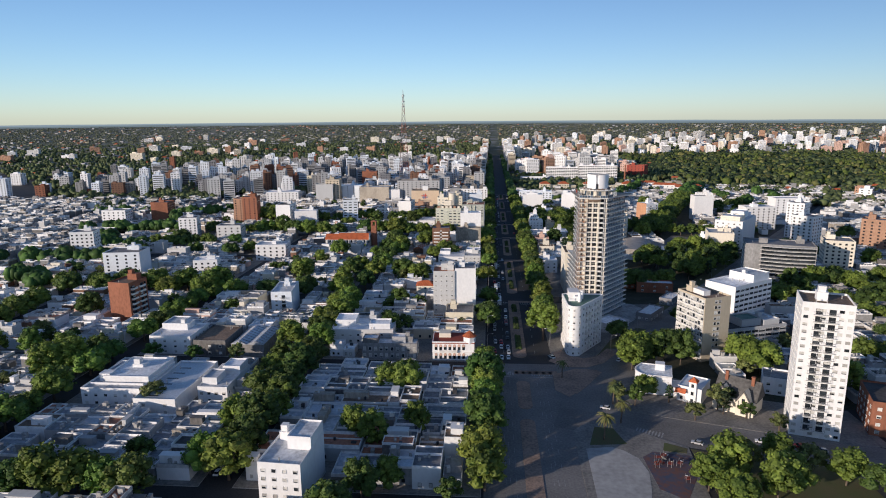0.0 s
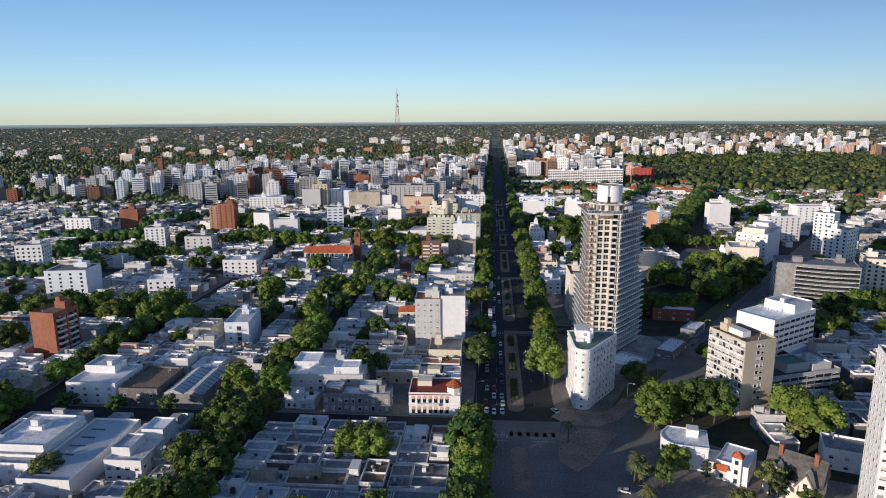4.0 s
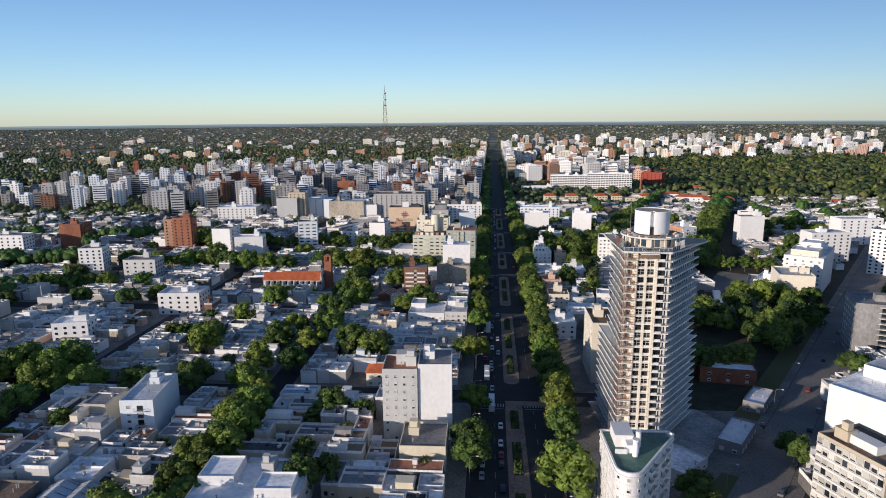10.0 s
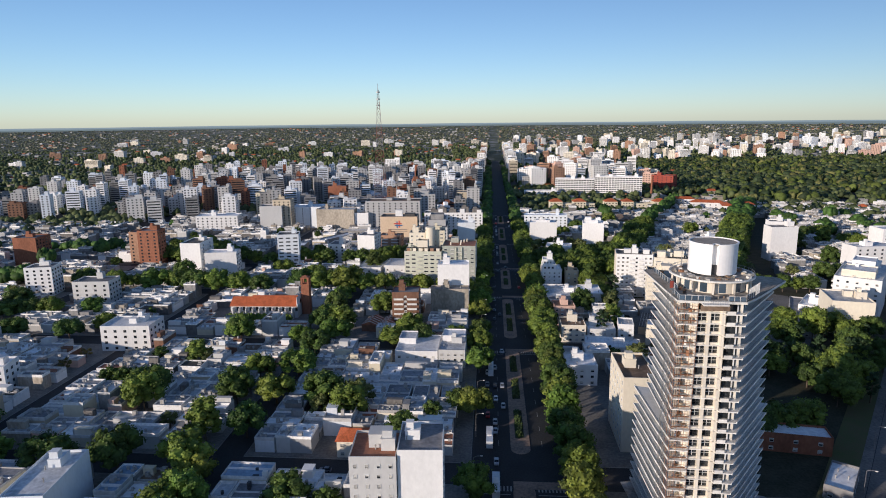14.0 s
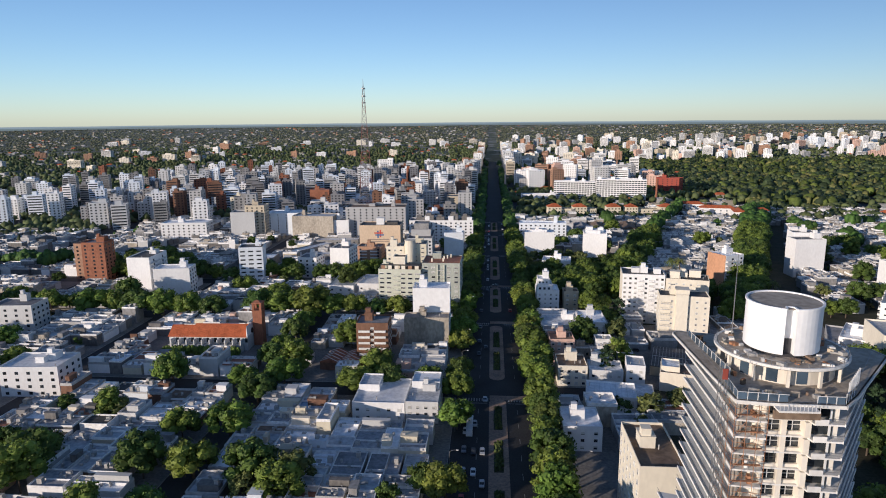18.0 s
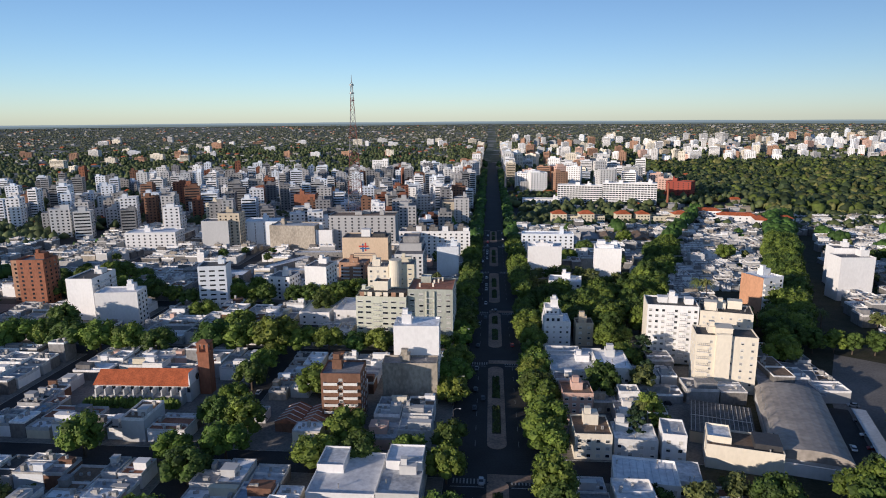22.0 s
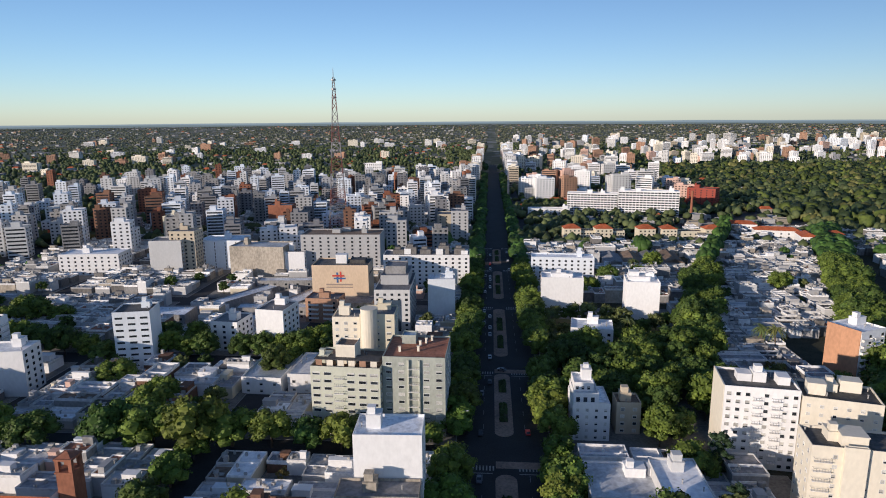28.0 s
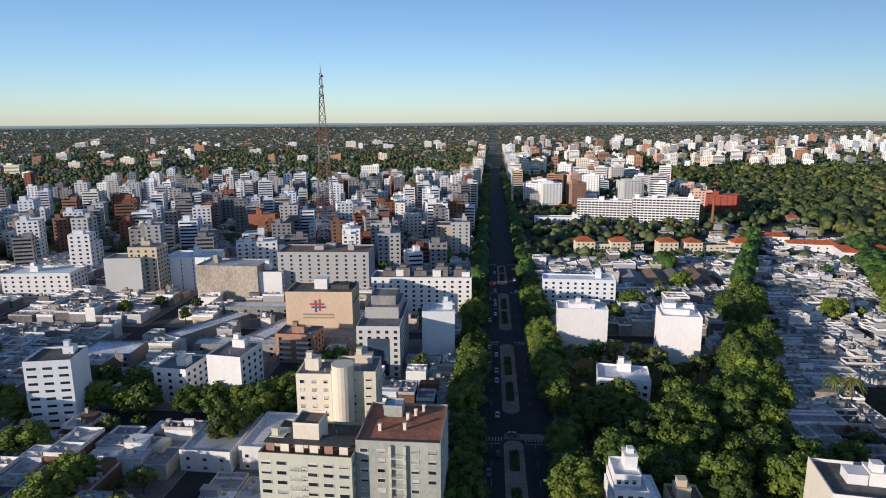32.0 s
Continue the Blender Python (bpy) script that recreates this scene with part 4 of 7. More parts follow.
def build_flatiron():
    ob = thing("flatiron_building", 0, 0, 0, 0, "white wedge-shaped corner building with a rounded bow and green roof", "building")
    claim(30, 306, 26, 28, 0)
    cx, cy, r, h = 35.8, 311.2, 3.7, 26.0
    pts = [(31.4, 331.5)] + [(cx + r * math.cos(t), cy + r * math.sin(t)) for t in np.linspace(radians(182), radians(326), 16)] + [(52.6, 329.8), (51.4, 331.8)]
    part("wall", Shape().prism(pts, 0, h), WALL["white"], ob)
    part("roof", Shape().prism(inset(pts, 0.93, (39, 322)), h, h + 0.15), ROOF["green"], ob, "green waterproofed roof")
    rim = Shape()
    n = len(pts)
    for k in range(n):
        a, b = pts[k], pts[(k + 1) % n]
        rim.beam((*a, h + 0.35), (*b, h + 0.35), 0.5)
    part("cornice", rim, WALL["white"], ob)
    rng = random.Random(4)
    floors, fh = 8, h / 8
    for f in range(floors):
        band = Shape()
        for k in range(n - 3):
            a, b = pts[k], pts[k + 1]
            band.beam((a[0], a[1], f * fh + 0.2), (b[0], b[1], f * fh + 0.2), 0.26)
        part("floor_band", band, SLAB, ob)
        for t in np.linspace(radians(210), radians(305), 3):
            part("window", window_mesh(1.0, 1.35, rng.choice(("low", "half", "shut")), False), None, ob, at=pose(cx + r * math.cos(t), cy + r * math.sin(t), f * fh + 1.0, 0, 0, math.degrees(t) + 90))
        for k in range(7):
            a = Vector((38.9, 309.1)).lerp(Vector((52.6, 329.8)), (k + 0.6) / 7.3)
            spot = pose(a.x, a.y, f * fh + 0.9, 0, 0, 56.5)
            part("window", window_mesh(1.2, 1.5, rng.choice(("open", "half", "low", "shut")), False), None, ob, at=spot)
            if f and k in (1, 2, 4, 5):
                part("balcony", balcony_mesh(2.4, 1.1, "solid"), None, ob, at=pose(a.x, a.y, f * fh + 0.3, 0, 0, 56.5))
        for k in range(5):
            part("window", window_mesh(1.1, 1.4, rng.choice(("shut", "half", "low")), False), None, ob, at=pose(32.05 - 0.14 * k, 313.2 + k * 3.8, f * fh + 0.9, 0, 0, -90))
    part("stair_house", Shape().box(34, 322, h, 39, 330, h + 3.6).box(33.8, 321.8, h + 3.6, 39.2, 330.2, h + 3.9, bottom=True), WALL["white"], ob)
    part("stair_house", Shape().box(36.6, 318.5, h, 40, 322, h + 2.6), WALL["white"], ob)
    part("roof_wall", Shape().box(33.2, 318.0, h, 36.6, 318.25, h + 1.6), WALL["white"], ob)
    part("chimney", Shape().cylinder(38.6, 317.2, 0.8, h, h + 5.0, 14).cylinder(38.6, 317.2, 1.0, h + 5.0, h + 5.3, 14), WALL["white"], ob)
    part("chimney", Shape().cylinder(40.6, 322.8, 0.8, h, h + 4.8, 14), WALL["white"], ob)
    for dz, t in ((-0.9, 0.55), (-3.3, 0.4)):
        ledge = Shape()
        for k in range(n - 1):
            ledge.beam((*pts[k], h + dz), (*pts[k + 1], h + dz), t)
        part("ledge", ledge, WALL["white"], ob)


build_flatiron()

# ---- single buildings along the flight ----
def wing(ob, x0, y0, x1, y1, h, wall, roof, z0=0.0):
    part("wing", Shape().box(x0, y0, z0, x1, y1, h), WALL[wall], ob)
    part("wing_roof", Shape().box(x0 + 0.2, y0 + 0.2, h, x1 - 0.2, y1 - 0.2, h + 0.1), ROOF[roof], ob)
    part("wing_parapet", Shape().ring(x0, y0, x1, y1, h, h + 0.7, 0.2), WALL[wall], ob)


F = block_of_flats
# right-hand side, south
t = F(107, 231, 17, 17, 52, -18, "white", "tall white apartment tower with stacked balconies on its front", cols=6, sides=("front", "left"), balcony={"front": (5.6, 9.9)}, bal_w=3.6, side_cols=5, roof="brown", seed=1, style="rail", size=(1.7, 1.3), kinds="hlllsso")
ob = F(97, 303, 15.5, 20, 32, 23, "sand", "beige office slab with a glazed side and brown roof", cols=5, sides=(), roof="brown", seed=2)
part("roof_stair", Shape().box(4, 6, 32, 8, 16, 34.6).cylinder(6, 16, 2, 32, 34.6, 14), WALL["white"], ob)
for f in range(11):
    for k, u in enumerate((6.6, 8.7)):
        part("window", window_mesh(1.6, 1.7, ("open", "half", "low")[(f + k) % 3], False), None, ob, at=pose(u, 0, 1.7 + f * 2.8))
    part("spandrel", Shape().box(-0.5, 0.5, 1.2 + f * 2.8, -0.02, 19.5, 1.8 + f * 2.8, bottom=True), SLAB, ob)
    for k in range(10):
        part("window", window_mesh(1.75, 2.1, ("low", "half", "shut", "low", "open")[(k * 7 + f * 5 + k * f) % 5], False), None, ob, at=side_spot("left", 1.0 + k * 1.98, 15.5, 20, 1.85 + f * 2.8, 0.1))
ob = F(134, 363, 36, 20, 22, 36, "white", "long white apartment block with a blank end wall", cols=8, sides=("front",), roof="membrane", seed=3, size=(3.4, 1.3), dark=True, kinds="ooh")
part("upper_wing", Shape().shell(20, 2, 35.8, 18, 22, 26, 0.8), WALL["white"], ob)
part("upper_roof", Shape().box(20.3, 2.3, 26, 35.5, 17.7, 26.1), ROOF["membrane"], ob)
part("podium_vault", Shape().cylinder(0, 0, 5, 0, 18, 18), ROOF["glassroof"], ob, "curved blue podium canopy", at=pose(8, -1, 1.5, 0, 90, 0))
ob = F(112, 318, 40, 16, 11, 20, "grey", "low grey office annex with ribbon windows", cols=9, sides=("front", "left"), roof="dark", seed=4, size=(3.8, 1.5), dark=True, kinds="ooh", bands=True)
wing(ob, 14, 3, 26, 13, 14.5, "grey", "green", 11)
wing(ob, 27, 2, 37, 14, 13.5, "lightgrey", "membrane", 11)
ob = F(178, 466, 46, 24, 28, -17, "dull", "broad grey apartment block with continuous curved balconies", cols=12, sides=("left",), boxes=2, seed=5, roof="grey")
bow = [(46, 0.5), (46, 3), (10, 3), (10, 0.5)] + [(10 + 36 * k / 12, -2.6 * math.sin(math.pi * k / 12) - 0.4) for k in range(13)]
for f in range(10):
    part("balcony", Shape().prism(bow, f * 2.75 + 2.5, f * 2.75 + 2.72, bottom=True), SLAB, ob)
    rail = Shape()
    for k in range(12):
        a, c = bow[4 + k], bow[5 + k]
        rail.beam((a[0], a[1] + 0.1, f * 2.75 + 3.6), (c[0], c[1] + 0.1, f * 2.75 + 3.6), 0.1)
    part("rail", rail, RAIL, ob)
    part("glazing", Shape().box(11, -0.1, f * 2.75 + 0.3, 45.5, 0.0, f * 2.75 + 2.3), GLASS, ob)
F(185, 565, 21, 26, 18, -12, "cream", "cream apartment block with a blank end wall and balconied flank", cols=4, sides=("right",), balcony={"right": (4, 11, 18)}, bal_w=5, boxes=2, roof="membrane", seed=6, kinds="ohs")
ob = F(200, 595, 24, 50, 25, -34, "white", "stepped white apartment block with cream roof rooms", cols=5, sides=("front", "left"), balcony={"left": (8, 20, 32, 44)}, bal_w=5, boxes=3, roof="membrane", seed=206, kinds="ohs")
wing(ob, 3, 6, 20, 24, 28.5, "cream", "membrane", 25)
wing(ob, 6, 28, 18, 44, 30.5, "white", "white", 25)
F(180, 592, 13, 28, 8, -34, "white", "low white two-storey building with a flat roof", name="house", cols=4, sides=("front", "left"), roof="membrane", seed=207, category="house")
F(161, 560, 14, 66, 5, -24, "grey", "long low hall with a grey sheet roof", name="hall", cols=4, sides=("front",), roof="grey", seed=208, boxes=0, category="hall")
F(243, 786, 18, 14, 27, -6, "white", "slender white blank-walled apartment slab", sides=("right",), seed=7)
F(263, 687, 34, 16, 24, 8, "white", "white apartment block with rooftop sheds", cols=6, sides=("front", "right"), seed=8, roof="membrane")
F(326, 764, 40, 18, 24, 5, "white", "wide white block among trees", cols=6, seed=9, roof="white")
F(320, 578, 22, 16, 29, -35, "orange", "orange brick apartment block", cols=4, sides=("front", "left"), seed=10)
F(246, 490, 20, 20, 26, -17, "cream", "cream apartment block with rounded balconies", cols=5, sides=("front", "left"), seed=11)
F(270, 560, 18, 18, 33, 40, "white", "white apartment block near the diagonal avenue", cols=4, sides=("front", "left"), seed=12)
F(137, 232, 30, 22, 13, -18, "brick", "low brick apartment building with white frames", cols=6, sides=("front", "left"), roof="dark", seed=13)
F(214, 330, 26, 18, 26, -20, "cream", "cream and brick apartment block", cols=5, sides=("front", "left"), balcony={"front": (5, 15)}, seed=14)
F(300, 640, 20, 16, 34, 50, "white", "tall white apartment block", cols=4, sides=("front", "left"), seed=15)
# slab pair beyond the tower
ob = F(81, 637, 23.5, 17, 28.5, -8, "white", "white apartment slab with a plain cream end wall", cols=8, sides=("front",), boxes=3, roof="dark", seed=16, balcony={"front": (10.3, 16.2)}, bal_w=2.6, style="rail", kinds="oohlls", size=(1.5, 1.35))
part("end_wall", Shape().box(-0.35, 0, 0, -0.02, 17, 29.6), WALL["cream"], ob)
F(104.6, 633.2, 23, 15, 27, -15, "cream", "cream apartment slab with small windows and roof rooms", cols=6, sides=("front", "right"), boxes=3, roof="dark", seed=116, kinds="oohlls", size=(1.2, 1.1))
ob = F(94, 604.5, 25, 13, 25, -9, "cream", "cream apartment tower with a blank middle bay", cols=6, sides=("front", "left"), roof="dark", seed=17, balcony={"front": (3.0,)}, bal_w=4.6, style="rail", size=(1.2, 1.2))
part("middle_bay", Shape().shell(8.2, -1.4, 14.2, 0, 0, 26.2, 0.6), WALL["cream"], ob, "plain projecting cream wall")
part("lift_house", Shape().box(8.2, 2, 25.2, 15, 9, 28.4).box(8.0, 1.8, 28.4, 15.2, 9.2, 28.7, bottom=True), WALL["cream"], ob)
ob = F(164.5, 708, 16, 16, 24, 27, "white", "apartment block with an orange brick flank and white balconied front", cols=4, sides=("front",), balcony={"front": (3.5, 11)}, bal_w=6, seed=18, roof="membrane", dark=True)
part("brick_flank", Shape().box(-0.4, 0.2, 0, -0.02, 16, 25.2), WALL["flank"], ob, "plain orange brick wall")
F(229, 750, 22, 14, 28, 3, "white", "plain white apartment slab with a tall stair house", cols=5, sides=("right",), seed=19)
ob = F(33, 651, 13.5, 16, 14, 0, "white", "white stepped apartment house with roof terraces", cols=4, sides=("front", "left"), roof="membrane", seed=20, boxes=0, size=(1.2, 1.3))
wing(ob, 0.4, 2.5, 9.6, 15.6, 17.2, "white", "membrane", 14)
wing(ob, 0.8, 5.5, 8.0, 15.2, 20.2, "white", "white", 17.2)
part("stair_house", Shape().box(4.2, 9, 20.3, 7.6, 14, 24.2).box(4.0, 8.8, 24.2, 7.8, 14.2, 24.5, bottom=True).box(5.0, 10.5, 24.5, 6.8, 12.5, 26.0), WALL["white"], ob)
for k in range(3):
    part("terrace_door", window_mesh(1.4, 2.0, "open", True), None, ob, at=pose(2.0 + k * 2.7, 2.5, 14.2))
    part("terrace_window", window_mesh(1.0, 1.2, "half", True), None, ob, at=pose(2.0 + k * 2.1, 5.5, 18.0))
part("terrace_rail", Shape().box(0.1, 0.1, 14.9, 12.4, 0.2, 15.4).box(0.1, 0.2, 14.9, 0.2, 15, 15.4), WALL["white"], ob)
F(33, 804, 25, 14, 23, -3, "white", "white apartment block with a blank front wall", cols=5, sides=("left",), roof="white", seed=21)
single("roof_step", Shape().box(0, 0, 0, 13, 8, 2.4), WALL["white"], "white stepped lift house on the roof of the block", "lift house", "", 39, 807, 23.12, -3)
F(32, 884, 45, 14, 18, -3, "bluewhite", "wide white apartment block", cols=10, sides=("front", "left"), roof="white", seed=22)
F(80, 788, 18.5, 18, 25, -6, "white", "white block with a stepped blank front", cols=4, sides=("right",), roof="white", seed=23, boxes=2)
single("roof_step", Shape().box(0, 0, 0, 12, 10, 2.6).box(0.5, 2, 2.6, 6, 8, 5.0), WALL["white"], "white stepped lift house on the roof of the block", "lift house", "", 82, 793, 25.12, -6)
F(43, 741, 21, 16, 13, -8, "white", "grey stone mansion with roof terrace", name="mansion", cols=5, sides=("front", "left"), roof="white", seed=24)
F(43.9, 427.5, 12, 25, 28, 0, "cream", "pale slab building beside the unfinished tower", cols=1, sides=("left",), blank=("front",), side_cols=6, roof="brown", seed=25)
# left-hand side along the avenue
ob = F(-50, 505, 21, 24, 7.2, 0, "white", "low white hall with a broad flat roof", name="hall", cols=5, sides=("front", "right"), roof="white", seed=301, category="hall", boxes=0)
wing(ob, 0.4, 12, 9, 23.6, 9.6, "white", "membrane", 7.2)
ob = F(-28.5, 504, 13, 25, 8.4, 0, "lightgrey", "pale corner building with stepped flat roofs", name="house", cols=4, sides=("front", "right"), roof="membrane", seed=302, category="house", boxes=1)
wing(ob, 1, 14, 12.6, 24.6, 11, "white", "white", 8.4)
t = F(-41.8, 369, 13, 15, 28, 3, "lightgrey", "old ten-storey apartment block with stained walls and stacked windows", cols=4, sides=("front", "right"), roof="redpaint", seed=26, boxes=2, size=(1.1, 1.3), kinds="hlls")
F(-28.6, 370.5, 12.5, 17, 29.5, 3, "white", "white apartment block with a plain party wall", cols=2, sides=("right",), roof="grey", seed=27)
F(-39.5, 582.5, 23, 9, 17.5, 2, "concrete", "stained concrete building with a blank wall", cols=3, sides=("right",), roof="grey", seed=28)
F(-36, 592.2, 19.5, 13, 30.5, 2, "white", "white blank-walled apartment cube", cols=3, sides=("right",), roof="membrane", seed=29)
F(-60, 562, 15.5, 14, 21, 2, "brown", "balconied apartment house with white parapets", cols=3, sides=("front", "right"), balcony={"front": (3.9, 11.6)}, bal_w=5.5, seed=30, roof="grey")
ob = F(-64.5, 649.5, 26.5, 20, 27, -3, "palegreen", "pale green apartment block with roof terrace flats", cols=6, sides=("front", "right"), roof="brown", seed=31, boxes=1, kinds="oohhl", size=(2.9, 1.25), balcony={"front": (11,)}, bal_w=3.4, style="rail")
wing(ob, 8.5, 5, 16, 13, 34, "cream", "brown", 27)
for k in range(6):
    part("terrace_screen", Shape().box(1.5 + k * 4.2, 2.2, 27.1, 3.9 + k * 4.2, 2.5, 29.6), WALL["orange" if k in (0, 4) else "cream"], ob)
part("terrace_roof", Shape().box(0.8, 2.2, 29.6, 25.7, 8, 29.8, bottom=True), ROOF["dark"], ob)
ob = F(-37.6, 651.5, 23.5, 24, 30.5, -1, "celadon", "grey-green apartment block with a red roof terrace", cols=5, sides=("front", "right"), roof="redpaint", seed=32, balcony={"front": (11.7,)}, bal_w=4, boxes=0, size=(2.3, 1.25), kinds="hllso", style="rail")
wing(ob, 17.6, 1, 23.3, 23, 29.2, "lightgrey", "dark", 28)
wing(ob, 5, 16, 10.5, 21.5, 33.5, "celadon", "glassroof", 30.5)
for u, v in ((5, 7), (12, 8), (12, 14), (14, 17), (16, 20)):
    part("vent_stack", Shape().box(u, v, 30.6, u + 0.9, v + 0.7, 32.6).box(u - 0.1, v - 0.1, 32.6, u + 1.0, v + 0.8, 32.8, bottom=True), WALL["cream"], ob)
part("front_bay", Shape().box(9.3, -0.9, 0, 10.0, 0, 30.4).box(13.4, -0.9, 0, 14.1, 0, 30.4), WALL["palegreen"], ob)
F(-66, 690, 12, 13, 33, 2, "cream", "cream tower behind the green block", cols=3, sides=("front", "right"), seed=33)
ob = F(-53.5, 688, 15, 14, 35, 2, "yellow", "yellow apartment tower with rounded stair", cols=3, sides=("front", "right"), seed=34, size=(2.0, 1.1))
part("stair_tower", Shape().cylinder(4.2, -0.6, 3.6, 0, 38.5, 20).cylinder(4.2, -0.6, 3.8, 38.5, 38.9, 20), WALL["cream"], ob)
F(-34, 788, 16, 14, 25, 3, "bluewhite", "blue-white blank-walled apartment block", cols=3, sides=("right",), roof="membrane", seed=35)
ob = F(-62, 767, 20, 42, 24, 2, "lightgrey", "grey clinic block with stepped terraces and rooftop plant", cols=5, sides=("front", "right"), roof="grey", seed=36, boxes=2, dark=True, kinds="ooh")
wing(ob, 2, 14, 18, 40, 29, "grey", "grey", 24)
wing(ob, 4, 20, 16, 34, 33, "dull", "grey", 29)
part("glass_front", Shape().box(5, -0.25, 2, 15, -0.02, 19), BLUEGLASS, ob)
F(-72, 858, 60, 18, 24, 2, "white", "long white hospital wing with square windows", cols=13, sides=("front",), roof="grey", seed=37, boxes=5)
for k, (u, hh) in enumerate(((6, 3), (15, 5), (25, 3.4), (38, 6), (49, 4))):
    single("plant_room", Shape().box(0, 0, 0, 7.5, 9, hh).box(1, 2, hh, 5, 6, hh + 1.6), WALL["dim"], "dark rooftop plant room of the hospital", "plant room", "", -72 + u, 864 + u * 0.03, 24.12)
F(-140, 890, 60, 26, 32, 2, "grey", "older grey hospital block with rooftop plant", cols=10, sides=("front",), roof="brown", seed=38, boxes=3)
F(-193, 884, 42, 22, 24, -3, "concrete", "grey hospital block wrapped in scaffold netting", cols=2, sides=(), blank=("front",), roof="membrane", seed=39)
F(-229, 910, 34, 24, 23, 2, "bluewhite", "blue-white hospital block with slot windows", cols=4, sides=("front",), size=(0.6, 2.0), roof="membrane", seed=40)
F(-151, 884, 15, 14, 20, 2, "white", "narrow white building with side windows", cols=2, sides=("right",), seed=41)
F(-257, 886, 24, 18, 27, 8, "lightgrey", "pale apartment block with dark balconies on its flank", cols=2, sides=("right",), seed=42, balcony={"right": (5, 12)}, bal_w=5, style="rail")
F(-176, 706, 17, 16, 28, 12, "bluewhite", "slim white office tower with ribbon windows", cols=3, sides=("front",), size=(3.4, 1.0), dark=True, roof="dark", seed=43, kinds="ooooh")
F(-142, 735, 15, 17, 15, -6, "white", "white house with rooftop room", cols=3, seed=44)
F(-115, 728, 15, 18, 24, -8, "white", "white apartment block with a tall stair house", cols=3, sides=("right", "front"), blank=("front",), seed=45)
F(-106, 783, 20, 14, 14, -4, "orange", "low red-brick and white house with balconies", cols=4, balcony={"front": (5, 14)}, bal_w=6, seed=46)
F(-106, 684, 18, 32, 7, -2, "white", "white shed with ribbed metal roof", name="shed", cols=3, roof="metal", sides=("front",), boxes=0, seed=47, category="shed")
F(-86, 686, 17, 26, 8, -2, "white", "white hall with flat roof", name="hall", cols=3, roof="white", sides=("front",), boxes=0, seed=48, category="hall")
F(-247, 684, 16, 26, 25, 2, "white", "white blank-fronted block with dark balconied flank", cols=3, sides=("right",), balcony={"right": (4, 10, 16, 22)}, bal_w=5, style="rail", seed=49, dark=True, roof="dark")
F(-222, 672, 24, 14, 20, 8, "white", "white stepped apartment block", cols=4, sides=("right",), seed=50, roof="white")
F(-311, 722, 22, 16, 27, 3, "orange", "red-brown brick apartment block", cols=4, seed=51)
F(-294, 706, 17, 14, 31, 3, "brick", "brown brick tower with flat roof", cols=3, sides=("front", "right"), seed=52)
F(-406, 709, 20, 20, 24, 3, "brick", "red brick apartment block with flat roof", cols=3, sides=("right",), seed=53)
F(-446, 676, 27, 16, 19, 4, "white", "white apartment block among street trees", cols=5, seed=54)
F(-327, 618, 18, 16, 20, 12, "white", "white apartment block with square windows", cols=4, seed=55)
F(-278, 597, 24, 16, 16, 5, "lightgrey", "grey apartment block above low roofs", cols=4, seed=56)
F(-209, 518, 26, 18, 13, 4, "white", "white apartment house with rooftop tanks", cols=5, roof="white", seed=57, boxes=2)
F(-301.5, 448, 27, 22, 20, 9, "bluewhite", "white apartment block of three joined slabs", cols=4, sides=("front",), seed=58, boxes=2)
F(-236, 458, 18, 14, 12.5, 14, "white", "small white apartment house", cols=4, seed=59, roof="white")
F(-367, 506, 19, 16, 25, 14, "white", "white slab with rows of small windows", cols=5, sides=("front", "right"), seed=60)
F(-233, 345, 14, 16, 25, -8, "brick", "red brick apartment tower with balconies on its flank", cols=3, sides=("right",), balcony={"right": (4, 11)}, bal_w=5, seed=61, roof="brown")
F(-141.5, 364, 12.5, 26, 15, 7, "bluewhite", "white five-storey apartment house with blank flank", cols=2, sides=("front",), balcony={"front": (7.5,)}, bal_w=4.2, seed=62, roof="membrane", style="rail")
ob = F(-79, 172, 14, 22, 15, -4, "white", "brick and cream apartment house seen from above", cols=4, sides=("front",), seed=63, roof="membrane")
wing(ob, 6, 10, 13.9, 21.9, 19, "white", "membrane", 15)
F(-245, 895, 20, 16, 33, 2, "sand", "tan apartment tower with many windows", cols=4, seed=64)
F(-300, 990, 17, 14, 30, 3, "yellow", "ochre tower with balconies", cols=3, seed=65)
F(-225, 1060, 25, 16, 31, 2, "brick", "dark red brick office block", cols=2, sides=("right",), seed=66)
F(-125, 1178, 30, 16, 27, 2, "white", "white apartment block with regular windows", cols=5, seed=67)
F(-74, 1180, 28, 16, 26, 2, "white", "white block with a grid of windows", cols=7, seed=68)
F(-330, 885, 46, 22, 16, 6, "white", "low white block with ranks of windows", cols=9, seed=69, roof="white")
F(-34, 1010, 16, 20, 33, 2, "grey", "grey tower beside the avenue", cols=3, seed=70)
F(-50, 1050, 30, 20, 24, 2, "sand", "brown commercial block with roof structures", cols=5, seed=71)
F(262, 1290, 36, 20, 25, -33, "red", "deep red block with dark joints", cols=5, seed=72, roof="redpaint")

# ---- buildings of their own shape ----
TAN = paint("tan_plaster", (0.62, 0.48, 0.34), 0.12)


def window_at(ob, w, h, x, y, z, turn=0, dark=True, kind="open", name="window"):
    part(name, window_mesh(w, h, kind, dark), None, ob, at=pose(x, y, z, 0, 0, turn))


